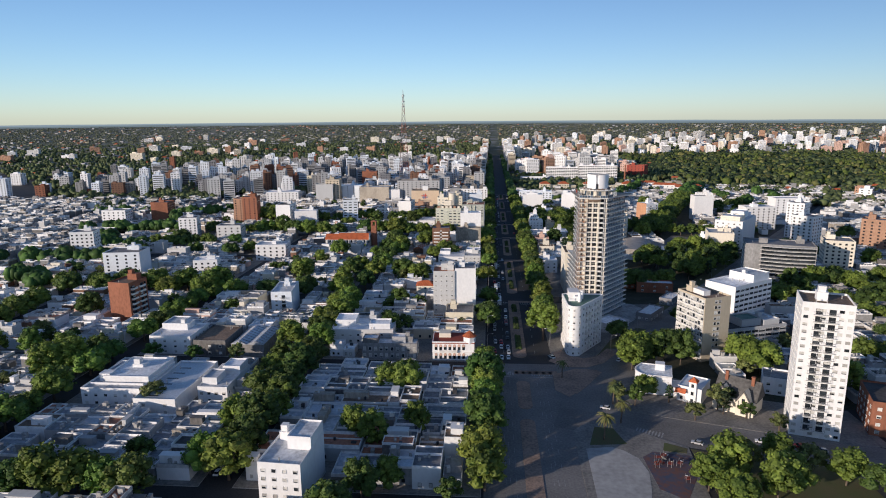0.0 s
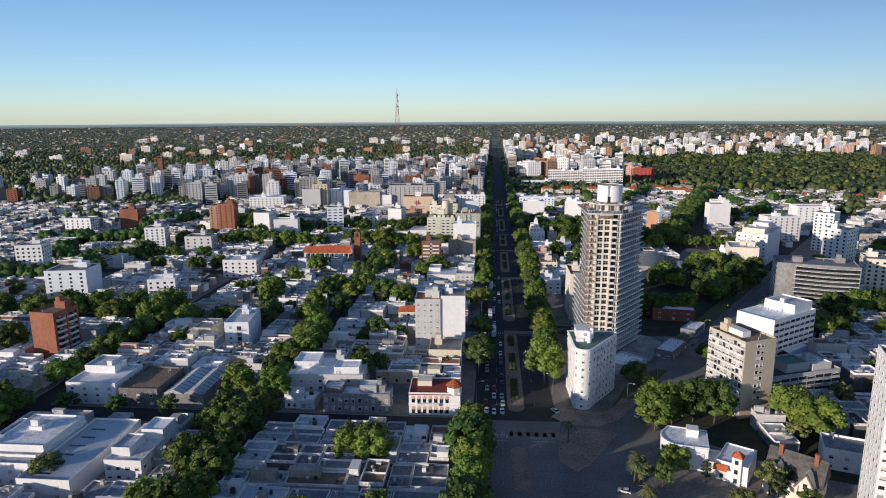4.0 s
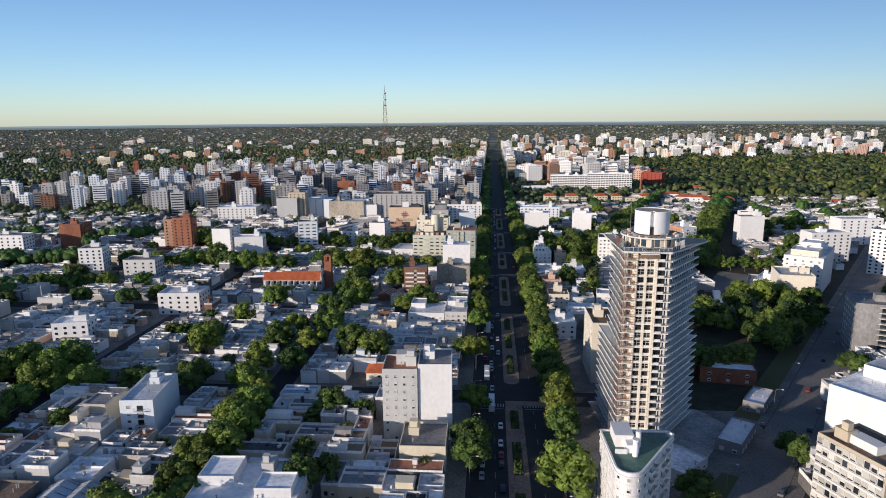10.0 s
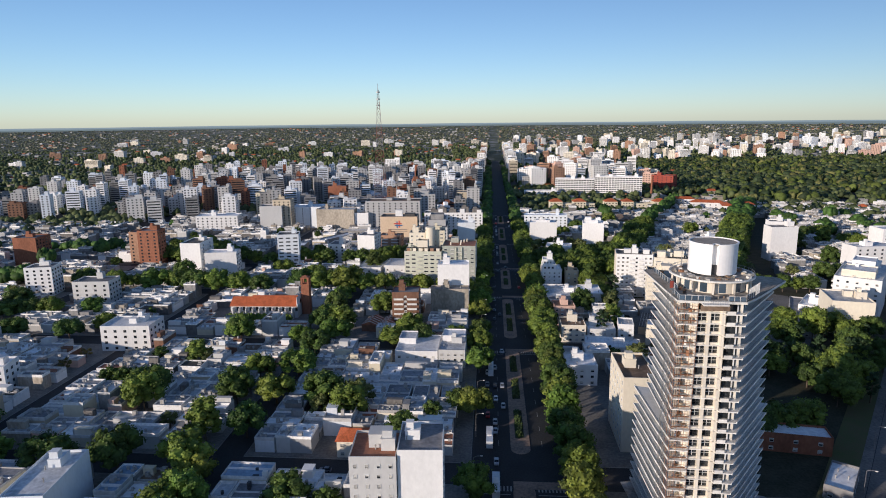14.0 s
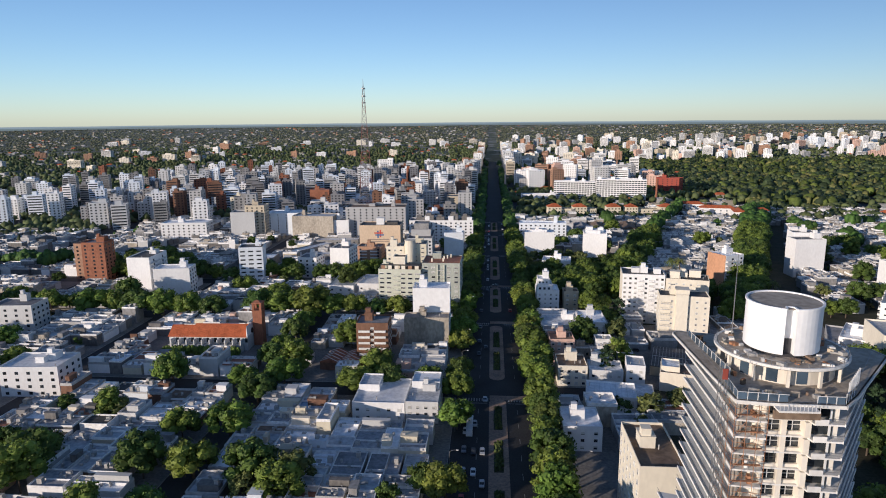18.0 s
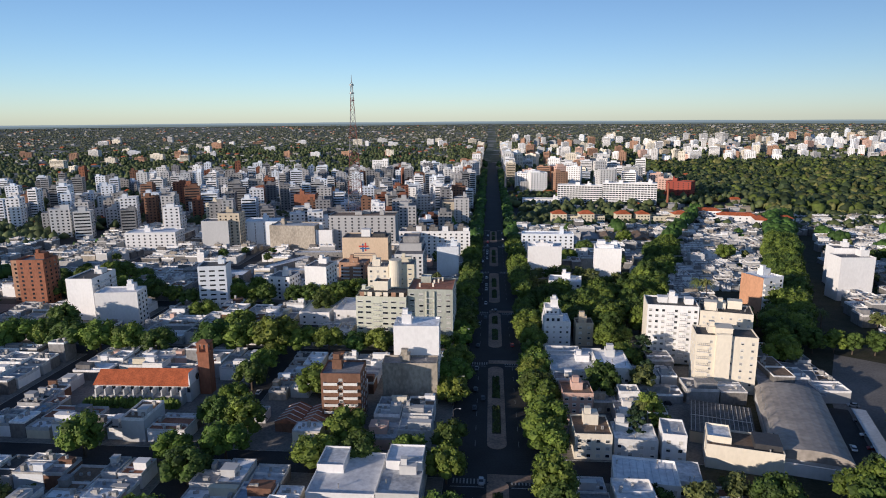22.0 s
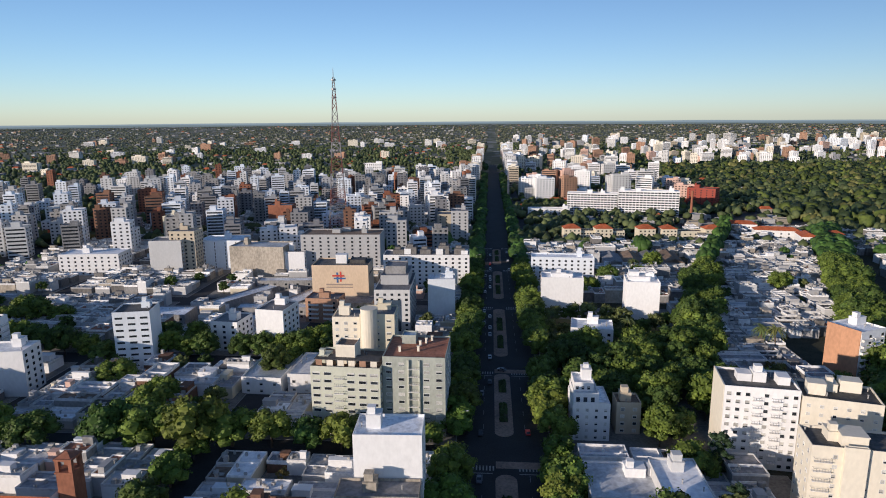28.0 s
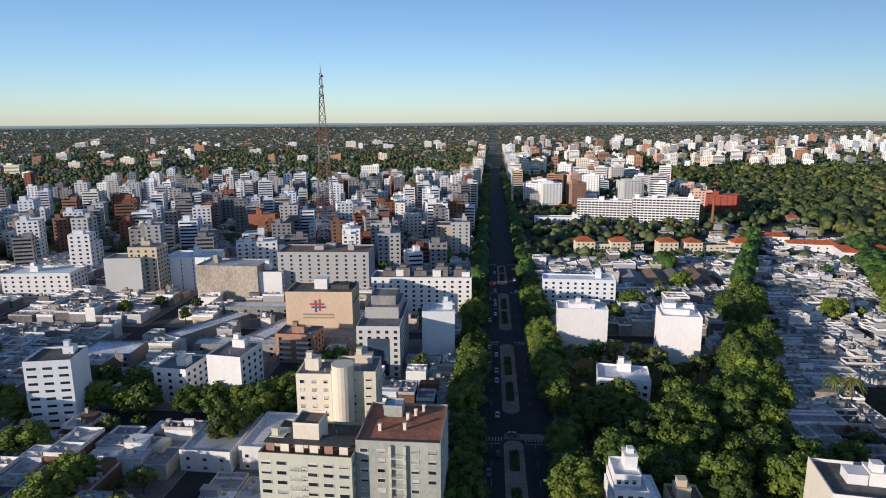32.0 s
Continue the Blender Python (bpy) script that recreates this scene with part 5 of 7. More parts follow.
def clinic():
    ob = thing("hospital_building", -110.5, 814.5, 0, 2, "tan hospital block with a blank front and hash-shaped emblem", "hospital")
    claim(-110.5, 814.5, 36, 22, 2)
    part("wall", Shape().shell(0, 0, 36, 22, 0, 26.5, 0.8, 0.3), TAN, ob)
    part("roof_slab", Shape().box(0.3, 0.3, 26.5, 35.7, 21.7, 26.6), ROOF["dark"], ob)
    part("stair_house", Shape().box(14, 8, 26.6, 21, 14, 32).box(13.8, 7.8, 32, 21.2, 14.2, 32.3, bottom=True), WALL["white"], ob)
    part("stair_house", Shape().box(23, 8, 26.6, 33, 16, 29), ROOF["dark"], ob)
    red, blue = surface("emblem_red", (0.55, 0.07, 0.05), 0.6, 0.1), surface("emblem_blue", (0.05, 0.13, 0.30), 0.6, 0.1)
    cx, cz = 17.3, 19.6
    part("emblem_bar", Shape().box(cx - 1.6, -0.15, cz - 3.6, cx - 0.5, -0.02, cz + 3.0), blue, ob)
    part("emblem_bar", Shape().box(cx + 0.5, -0.15, cz - 3.0, cx + 1.6, -0.02, cz + 3.6), red, ob)
    part("emblem_bar", Shape().box(cx - 4.2, -0.22, cz + 0.3, cx + 3.4, -0.16, cz + 1.4), red, ob)
    part("emblem_bar", Shape().box(cx - 3.4, -0.22, cz - 1.4, cx + 4.2, -0.16, cz - 0.3), blue, ob)
    for z, x0, x1 in ((14.2, 9.0, 26.0), (12.6, 9.0, 26.0)):
        part("sign_bar", Shape().box(x0, -0.12, z, x1, -0.02, z + (1.0 if z > 14 else 0.7)), surface("sign_grey", (0.30, 0.24, 0.20), 0.7, 0.1), ob, "faded grey lettering band")
    for k in range(6):
        window_at(ob, 1.4, 1.4, 36, 3 + k * 3, 20, 90)
    part("annex", Shape().shell(-2, -16, 40, -0.2, 0, 7, 0.5, 0.2), WALL["concrete"], ob)
    part("annex_roof", Shape().box(-1.7, -15.7, 7, 39.7, -0.4, 7.1), ROOF["grey"], ob)


clinic()


def church():
    ob = thing("church", -167.5, 578.5, 0, 1, "long church with a red tiled roof and brick bell tower", "church")
    claim(-169, 568, 55, 28, 1)
    part("nave_wall", Shape().box(4, 0, 0, 46, 13, 7.5), WALL["lightgrey"], ob)
    part("gable_wall", Shape().box(45.4, 0, 7.5, 46, 13, 8).gable(45.4, 0, 46, 13, 8, 13.2, False), WALL["white"], ob)
    part("roof", Shape().gable(16, -0.7, 45.4, 13.7, 7.4, 12.6), ROOF["tile"], ob, "bright red clay tiles")
    part("roof", Shape().gable(3.4, -0.4, 16.0, 13.4, 7.2, 11.8), ROOF["tile"], ob, "darker red clay tiles of the lower end")
    part("aisle", Shape().box(4.5, -3, 0, 44, -0.02, 4), WALL["grey"], ob)
    for k in range(1, 11):
        part("buttress", Shape().box(2 + k * 4.1, -3.6, 0, 2.6 + k * 4.1, -0.02, 6.8), WALL["lightgrey"], ob)
        window_at(ob, 1.4, 2.4, 4.3 + k * 4.1, -0.02, 4.5)
    part("rose_window", Shape().cylinder(0, 0, 1.5, 0, 0.15, 16), GLASS, ob, at=pose(46, 7, 9, 0, 90, 0))
    tower = part("bell_tower", Shape().box(46.4, 8, 0, 51.4, 13, 19).box(46.1, 7.7, 19, 51.7, 13.3, 19.5, bottom=True), WALL["brick"], ob, "square brick bell tower")
    for x, y in ((46.4, 8), (50.3, 8), (46.4, 11.9), (50.3, 11.9)):
        part("belfry_pier", Shape().box(x, y, 19.5, x + 1.1, y + 1.1, 23), WALL["brick"], tower)
    part("belfry_roof", Shape().box(46.2, 7.8, 23, 51.6, 13.2, 23.6, bottom=True).gable(46.7, 8.3, 51.1, 12.7, 23.6, 24.6, True, 0, 2.1), WALL["brick"], tower)
    hedge, rng = Shape(), random.Random(9)
    for k in range(420):
        x, z = rng.uniform(3, 44), rng.uniform(0.4, 4.0)
        r = rng.uniform(0.6, 1.1)
        hedge.cylinder(x, -6.5 + rng.uniform(-0.6, 0.6), r, z - 0.5, z + r, 6, r * 0.5)
    single("hedge", hedge, LEAF["fresh"], "tall clipped green hedge along the churchyard", "hedge", "", -167.5, 578.5, 0, 1)


church()


def corner_mansion():
    ob = thing("mansion", -36, 298, 0, 2, "white mansion with arched windows, red trim and a tiled turret", "mansion")
    claim(-36, 297, 22, 18, 2)
    part("wall", Shape().shell(0, 0, 21, 16, 0, 9.2, 0.8, 0.25), WALL["white"], ob)
    part("roof_slab", Shape().box(0.3, 0.3, 9.2, 20.7, 15.7, 9.3), ROOF["membrane"], ob)
    for z in (4.4, 9.0):
        part("trim", Shape().box(-0.25, -0.25, z, 21.25, 16.2, z + 0.35, bottom=True), WALL["red"] if z > 5 else SLAB, ob, "red painted moulding")
    for f in range(2):
        for k in range(7):
            window_at(ob, 1.3, 2.3, 1.8 + k * 2.3, 0, 1.0 + f * 4.6)
            part("arch", Shape().cylinder(0, 0, 0.75, 0, 0.14, 12), WALL["pink"], ob, at=pose(1.8 + k * 2.3, 0, 3.3 + f * 4.6, 90, 0, 0))
        for k in range(4):
            window_at(ob, 1.3, 2.3, 21, 2 + k * 3.6, 1.0 + f * 4.6, 90)
    t = part("turret", Shape().cylinder(18.6, 2.4, 3.0, 9.2, 12.4, 8), WALL["white"], ob)
    part("turret_roof", Shape().cylinder(18.6, 2.4, 3.7, 12.4, 15.2, 8, 0.15), ROOF["tile"], t, "pointed red tile roof")
    part("balcony", balcony_mesh(9, 1.2, "solid"), None, ob, at=pose(8, 0, 4.7))
    part("roof_pergola", Shape().box(3, 8, 9.3, 9, 14, 11.6), WALL["cream"], ob)


corner_mansion()


def round_house():
    ob = thing("house", 57, 266, 0, -14, "white rounded corner house with a roof terrace", "house")
    claim(56, 262, 17, 16, -14)
    pts = [(15, 0), (15, 13), (2, 13)] + [(6 - 6.5 * math.cos(t), 6 - 6.5 * math.sin(t)) for t in np.linspace(-0.6, 1.57, 10)]
    part("wall", Shape().prism(pts, 0, 8.5), WALL["white"], ob)
    part("roof_slab", Shape().prism(inset(pts, 0.94, (8, 6)), 8.5, 8.7), ROOF["membrane"], ob)
    rim = Shape()
    for a, b in zip(pts, pts[1:] + pts[:1]):
        rim.beam((*a, 8.9), (*b, 8.9), 0.4)
    part("parapet", rim, WALL["white"], ob)
    for f in range(2):
        for t in np.linspace(0.0, 1.5, 4):
            window_at(ob, 1.2, 1.5, 6 - 6.5 * math.cos(t), 6 - 6.5 * math.sin(t), 1 + f * 4, math.degrees(t) - 90)
        for k in range(3):
            window_at(ob, 1.3, 1.5, 8 + k * 2.6, -0.45 + 0.45, 1 + f * 4)
    part("stair_house", Shape().box(8, 7, 8.7, 12, 11, 11.5), WALL["white"], ob)
    part("porch", Shape().shell(15.1, 0, 25, 9, 0, 3.6, 0.6, 0.2), WALL["white"], ob)


round_house()


def villa():
    ob = thing("villa", 73, 259, 0, -32, "white villa with a small tower and red tile roofs", "house")
    claim(72, 254, 12, 16, -32)
    part("wall", Shape().shell(0, 0, 10, 14, 0, 6.5, 0.6, 0.2), WALL["white"], ob)
    part("roof_slab", Shape().box(0.3, 0.3, 6.5, 9.7, 13.7, 6.6), ROOF["white"], ob)
    part("porch_roof", Shape().gable(-0.4, -2.5, 4, 0.5, 4.6, 6.2, True), ROOF["tile"], ob)
    t = part("tower", Shape().box(5, -1, 0, 8, 2, 10), WALL["white"], ob)
    part("tower_roof", Shape().gable(4.6, -1.4, 8.4, 2.4, 10, 12, True, 0, 1.9), ROOF["tile"], t)
    for z in (1, 4.2, 7.6):
        window_at(ob, 1.1, 1.5, 6.5, -1, z)
        window_at(ob, 1.1, 1.5, 2, 0, min(z, 4.2))


villa()


def gabled_house():
    ob = thing("gabled_house", 86, 253, 0, -38, "old half-timbered house with steep dark gables and brick chimneys", "house")
    claim(84, 246, 18, 20, -38)
    part("wall", Shape().box(0, 0, 0, 16, 12, 6), WALL["cream"], ob)
    part("roof", Shape().gable(-0.6, 1.4, 16.6, 12.6, 5.9, 13.2), ROOF["dark"], ob)
    for x in (1, 9.5):
        g = part("front_gable", Shape().box(x, -1.2, 0, x + 5.5, 3, 6).gable(x, -1.2, x + 5.5, 4, 6, 10.8, False), WALL["cream"], ob)
        part("gable_roof", Shape().beam((x - 0.3, -1.4, 5.8), (x + 2.75, -1.4, 11.1), 0.5).beam((x + 5.8, -1.4, 5.8), (x + 2.75, -1.4, 11.1), 0.5), ROOF["dark"], ob)
        for k in range(3):
            part("timber", Shape().box(x + 0.8 + k * 1.9, -1.32, 3.2, x + 1.05 + k * 1.9, -1.22, 6.5), FRAME_D, ob)
        window_at(ob, 1.4, 1.4, x + 2.75, -1.2, 1.2)
        window_at(ob, 1.2, 1.3, x + 2.75, -1.2, 6.4)
    for x in (2.5, 12.8):
        part("chimney", Shape().box(x, 5.5, 8, x + 1.2, 6.6, 14.8).box(x - 0.15, 5.35, 14.8, x + 1.35, 6.75, 15.2, bottom=True), WALL["brick"], ob)


gabled_house()
F(112, 268, 14, 12, 7, -20, "white", "plain white two-storey house with flat roof", name="house", cols=3, seed=80, boxes=0, category="house")


def vault_hall():
    ob = thing("vaulted_hall", 101.5, 542, 0, -16, "grey barrel-vaulted warehouse with pale end wall", "warehouse")
    claim(100, 540, 44, 62, -16)
    part("wall", Shape().box(0, 0, 0, 25, 58, 4.5), WALL["lightgrey"], ob)
    s, n = Shape(), 14
    arc = [(12.5 - 12.6 * math.cos(math.pi * k / n), 4.4 + 4.2 * math.sin(math.pi * k / n)) for k in range(n + 1)]
    i = len(s.v)
    for y in (-0.3, 58.3):
        s.v += [(x, y, z) for x, z in arc]
    for k in range(n):
        s.f.append((i + k, i + k + 1, i + n + 2 + k, i + n + 1 + k)), s.m.append(0)
    s.f += [tuple(range(i + n, i - 1, -1)), tuple(range(i + n + 1, i + 2 * n + 2))]
    s.m += [0, 0]
    part("vault", s, surface("vault_sheet", (0.34, 0.31, 0.28), 0.6, 0.3, 0.5, 0.1, 0.1), ob)
    for k in range(1, 7):
        part("seam", Shape().box(1, k * 8.2, 4.5, 1.3, k * 8.2 + 0.3, 9), RAIL, ob)
    part("annex", Shape().shell(2, 58.5, 27, 94, 0, 4.5, 0.4), WALL["grey"], ob)
    part("annex_roof", Shape().box(2.3, 58.8, 4.5, 26.7, 93.7, 4.6), ROOF["grey"], ob)
    part("yard_wall", Shape().box(-2, -3.5, 0, 42, -3.0, 4.5), WALL["white"], ob)
    part("side_lane", Shape().box(25.2, 0, 0.1, 35, 58, 0.2), ASPHALT, ob)
    part("carport", Shape().box(35, 10, 2.6, 40, 54, 2.8, bottom=True).box(39.6, 10, 0, 40, 54, 2.6), ROOF["metal"], ob)


vault_hall()


def slatted_shed():
    ob = thing("shed", 79, 558, 0, -16.6, "low shed with a dark roof and pale ribs", "shed")
    claim(79, 558, 25, 28, -16.6)
    part("wall", Shape().box(0, 0, 0, 22, 27, 4.6), WALL["sand"], ob)
    part("roof", Shape().box(-0.3, -0.3, 4.6, 22.3, 27.3, 4.8, bottom=True), ROOF["dark"], ob)
    for k in range(15):
        part("rib", Shape().box(k * 1.5 + 0.3, 0, 4.8, k * 1.5 + 0.48, 27, 5.0), SHUTTER, ob)
    part("cross_rib", Shape().box(0, 13, 5.0, 22, 13.25, 5.12), SHUTTER, ob)


slatted_shed()
F(94, 432, 24, 9, 6.5, -9, "brick", "low brick building with a pale flat roof", name="brick_hall", cols=3, roof="white", sides=("front",), seed=81, boxes=0, category="hall")
F(84, 442, 11, 8, 7, -9, "brick", "small red brick house with white window frames", name="house", cols=3, roof="dark", seed=82, boxes=0, category="house")
F(80, 370, 9, 22, 4, -34, "darkgrey", "black-sided site shed with a white roof", name="site_shed", cols=2, roof="white", seed=83, boxes=0, category="shed")
F(102, 403, 8, 18, 4, -34, "darkgrey", "dark site shed with a white canvas roof", name="site_shed", cols=2, roof="white", seed=84, boxes=0, category="shed")
F(62, 346, 16, 14, 3.2, 45, "lightgrey", "single-storey pale building under repair", name="house", cols=3, roof="membrane", seed=85, boxes=0, category="house")
F(35, 543, 13, 15, 9, 0, "cream", "old cream house with a roof terrace", name="house", cols=4, roof="brown", seed=86, category="house")
F(49, 545, 15, 13, 6.5, -4, "lightgrey", "grey house with flat pale roofs", name="house", cols=4, roof="membrane", seed=186, category="house")
F(65, 543, 8, 12, 10, -8, "white", "narrow white house with a blank side", name="house", cols=2, roof="membrane", seed=286, category="house", boxes=0)
ob = F(79, 540.5, 24, 13, 8, -14, "cream", "cream house with a blank flank and a dark glazed corner", name="house", cols=4, sides=("left",), roof="brown", seed=287, category="house", boxes=0)
wing(ob, 0.3, 3, 8, 12.7, 10, "cream", "membrane", 8)
part("dark_corner", Shape().box(15, 2, 8.1, 23.5, 11, 10.4), FRAME_D, ob, "dark glazed roof room")
ob = F(44, 519, 20, 15, 6.5, -8, "white", "white villa with arched windows and a pale metal roof", name="villa", cols=6, sides=("front", "left"), roof="white", seed=288, category="house", boxes=0, size=(1.1, 2.0))
for k in range(9):
    part("roof_seam", Shape().box(1 + k * 2.2, 0.4, 6.62, 1.12 + k * 2.2, 14.6, 6.74), ROOF["metal"], ob)
F(64, 522, 8, 13, 5, -10, "lightgrey", "low grey garden wing with a flat roof", name="house", cols=2, roof="membrane", seed=289, category="house", boxes=0)
F(34, 572, 12, 12, 11, 2, "pink", "old house with roof terrace balustrade", name="house", cols=4, roof="brown", seed=87, category="house")
F(32, 600, 26, 20, 9, 0, "white", "white house with blue-tinted flat roofs", name="house", cols=5, roof="membrane", seed=88, boxes=2, category="house")
F(52, 596, 14, 22, 12, 0, "lightgrey", "grey house with a pale roof terrace", name="house", cols=3, roof="white", seed=89, category="house")
F(50, 657, 9, 9, 12, 0, "sand", "small stone tower house", name="house", cols=2, roof="brown", seed=90, category="house")
F(31, 486, 14, 16, 9, 0, "white", "white house facing the avenue", name="house", cols=3, roof="white", seed=91, category="house")
# left-hand halls and houses
ob = F(-181, 238, 26, 31, 7.5, 0, "white", "broad white hall with stepped flat roofs and low parapets", name="hall", cols=6, roof="membrane", sides=("front", "right"), blank=("right",), seed=92, category="hall", boxes=2)
wing(ob, 6, 8, 25.8, 30.6, 9.8, "white", "membrane", 7.5)
part("roof_wall", Shape().box(1, 5, 7.6, 25, 5.2, 8.6), WALL["white"], ob)
ob = F(-154, 231, 18, 42, 6.5, 0, "white", "long hall with a grey-blue metal roof and skylights", name="hall", cols=2, roof="metal", sides=("front",), boxes=0, seed=93, category="hall")
for k in range(6):
    part("skylight", Shape().box(3, 4 + k * 6, 6.6, 8.5, 4.8 + k * 6, 6.75), GLASS, ob)
ob = F(-132, 243, 13, 26, 7, 0, "white", "white two-storey house with stepped roof rooms", name="house", cols=4, roof="membrane", sides=("front", "right"), seed=193, category="house", boxes=0)
wing(ob, 0.5, 4, 7, 14, 9.6, "white", "membrane", 7)
wing(ob, 4.5, 16, 12.5, 25.5, 10.2, "white", "white", 7)
ob = F(-184, 299, 22, 22, 9, 0, "white", "white two-storey house with stepped roof terraces", name="house", cols=4, roof="white", sides=("front", "right"), seed=94, category="house", boxes=2)
wing(ob, 1, 12, 11, 25, 12, "white", "membrane", 9)
F(-160, 298, 17, 24, 7.5, 0, "dim", "dark house with a flat brown roof", name="house", cols=3, roof="brown", sides=("front",), seed=194, category="house", boxes=0)
ob = thing("warehouse", -140, 298, 0, 0, "grey warehouse with a shallow ribbed metal roof", "warehouse")
claim(-140, 298, 17, 26, 0)
part("wall", Shape().box(0, 0, 0, 17, 26, 6.5), WALL["dull"], ob)
part("roof", Shape().gable(-0.2, -0.2, 8.6, 26.2, 6.5, 8.2, False), ROOF["metal"], ob)
part("roof", Shape().gable(8.6, -0.2, 17.2, 26.2, 6.5, 8.2, False), ROOF["metal"], ob)
for k in range(9):
    for x0 in (-0.2, 8.6):
        part("roof_seam", Shape().beam((x0, 0.6 + k * 3.1, 6.56), (x0 + 4.4, 0.6 + k * 3.1, 8.26), 0.22).beam((x0 + 8.8, 0.6 + k * 3.1, 6.56), (x0 + 4.4, 0.6 + k * 3.1, 8.26), 0.22), ROOF["grey"], ob)
ob = F(-91, 311, 33, 22, 10, 3, "lightgrey", "pale L-shaped flats with stepped white roofs", cols=8, roof="white", sides=("front", "right"), seed=95, boxes=1)
wing(ob, 1, 9, 12, 21, 12.6, "white", "white", 10)
wing(ob, 20, 3, 31, 12, 12.4, "white", "membrane", 10)
part("roof_wall", Shape().box(12.2, 8.8, 10.1, 19.8, 9.1, 11.2), WALL["white"], ob)
ob = F(-72, 298.5, 28, 9, 7.5, 1, "dull", "row of grey terraced shopfronts with uneven roofs", name="shop_row", cols=10, roof="membrane", sides=("front", "right"), seed=96, category="shops", size=(1.4, 2.0))
wing(ob, 0.3, 2, 8, 8.7, 9.6, "dim", "membrane", 7.5)
wing(ob, 15, 3, 22, 8.7, 10.2, "grey", "white", 7.5)
F(-33, 349, 16, 18, 8.5, 1, "yellow", "yellow rendered house with flat roof", name="house", cols=3, roof="grey", sides=("right",), seed=97, category="house")


def hip_house(x, y, w, d, h, turn, wall, label, rise=2.6, name="house", cols=3):
    ob = thing(name, x, y, 0, turn, label, "house")
    claim(x, y, w, d, turn)
    rng = random.Random(int(x * 3 + y))
    part("wall", Shape().box(0, 0, 0, w, d, h), WALL[wall], ob)
    part("roof", Shape().gable(-0.6, -0.6, w + 0.6, d + 0.6, h, h + rise, w > d, 0, min(w, d) * 0.45), ROOF["tile"], ob, "red clay tile roof")
    windows_on(ob, "front", w, d, max(1, int(h / 3.2)), 0, 3.2, cols, rng, rows=y > 775)
    return ob


hip_house(-58, 408 + 10, 12, 10, 6.5, 2, "cream", "small house with a bright red hipped roof")
for k in range(2):
    ob = thing("shed", -77 + k * 10, 556, 0, -6, "low shed with a rusty red gabled sheet roof", "shed")
    claim(-77 + k * 10, 556, 9, 15, -6)
    part("wall", Shape().box(0, 0, 0, 9, 15, 4), WALL["brown"], ob)
    part("roof", Shape().gable(-0.3, -0.3, 9.3, 15.3, 4, 6, False), ROOF["redpaint"], ob)
    for j in range(5):
        part("sheet_rib", Shape().beam((-0.3, 1 + j * 3.2, 4.05), (4.5, 1 + j * 3.2, 6.08), 0.25).beam((9.3, 1 + j * 3.2, 4.05), (4.5, 1 + j * 3.2, 6.08), 0.25), SLAB, ob)
# yellow courtyard houses, convent and sheds further on
for x, w in ((73, 16), (103, 16), (143, 16), (165, 14), (205, 16)):
    hip_house(x, 1036, w, 14, 13.5, 3, "yellow", "pale yellow villa with red hipped tower roof", 3.6, "villa", 4)
for x, w in ((89, 14), (119, 12), (180, 25)):
    F(x, 1040, w, 12, 10, 3, "yellow", "cream wing linking the yellow villas", name="villa_wing", cols=5, roof="brown", seed=int(x), boxes=0, category="house")
for x, y, w, d, t in ((255, 1050, 40, 14, -12), (282, 1014, 14, 26, -12), (300, 1030, 26, 14, -12), (240, 1085, 30, 14, -10)):
    hip_house(x, y, w, d, 11, t, "white", "white convent wing with red tile roof", 3.0, "convent", 6)
for k in range(4):
    ob = thing("workshop", 92 + k * 16, 925 + k * 2, 0, -4, "workshop with a gabled grey-brown sheet roof", "workshop")
    claim(92 + k * 16, 925 + k * 2, 15, 38, -4)
    part("wall", Shape().box(0, 0, 0, 15, 38, 5), WALL["grey"], ob)
    part("roof", Shape().gable(-0.3, -0.3, 15.3, 38.3, 5, 8, False), ROOF["brown" if k % 2 else "grey"], ob)
# long hospital slab and its neighbours
F(97, 1220, 60, 16, 26, -10, "white", "long white hospital slab with blue window bands", name="hospital_building", cols=15, sides=("front",), roof="white", seed=98, boxes=2, category="hospital", size=(3.2, 1.6))
F(157, 1209.4, 70, 16, 30, -10, "white", "long white hospital slab with blue window bands", name="hospital_building", cols=17, sides=("front",), roof="white", seed=99, boxes=3, category="hospital", size=(3.3, 1.6))
F(48, 1200, 50, 14, 9, -2, "white", "low white villa wing among trees", cols=10, roof="white", seed=100, boxes=1)
F(94, 1560, 45, 18, 24, -4, "cream", "wide cream apartment slab", cols=12, roof="tile", seed=101)
single("brick_chimney", Shape().cylinder(0, 0, 1.7, 0, 31, 14, 1.2).cylinder(0, 0, 1.4, 31, 31.8, 14), WALL["brick"], "tall round red brick chimney", "chimney", "", 240, 1196)


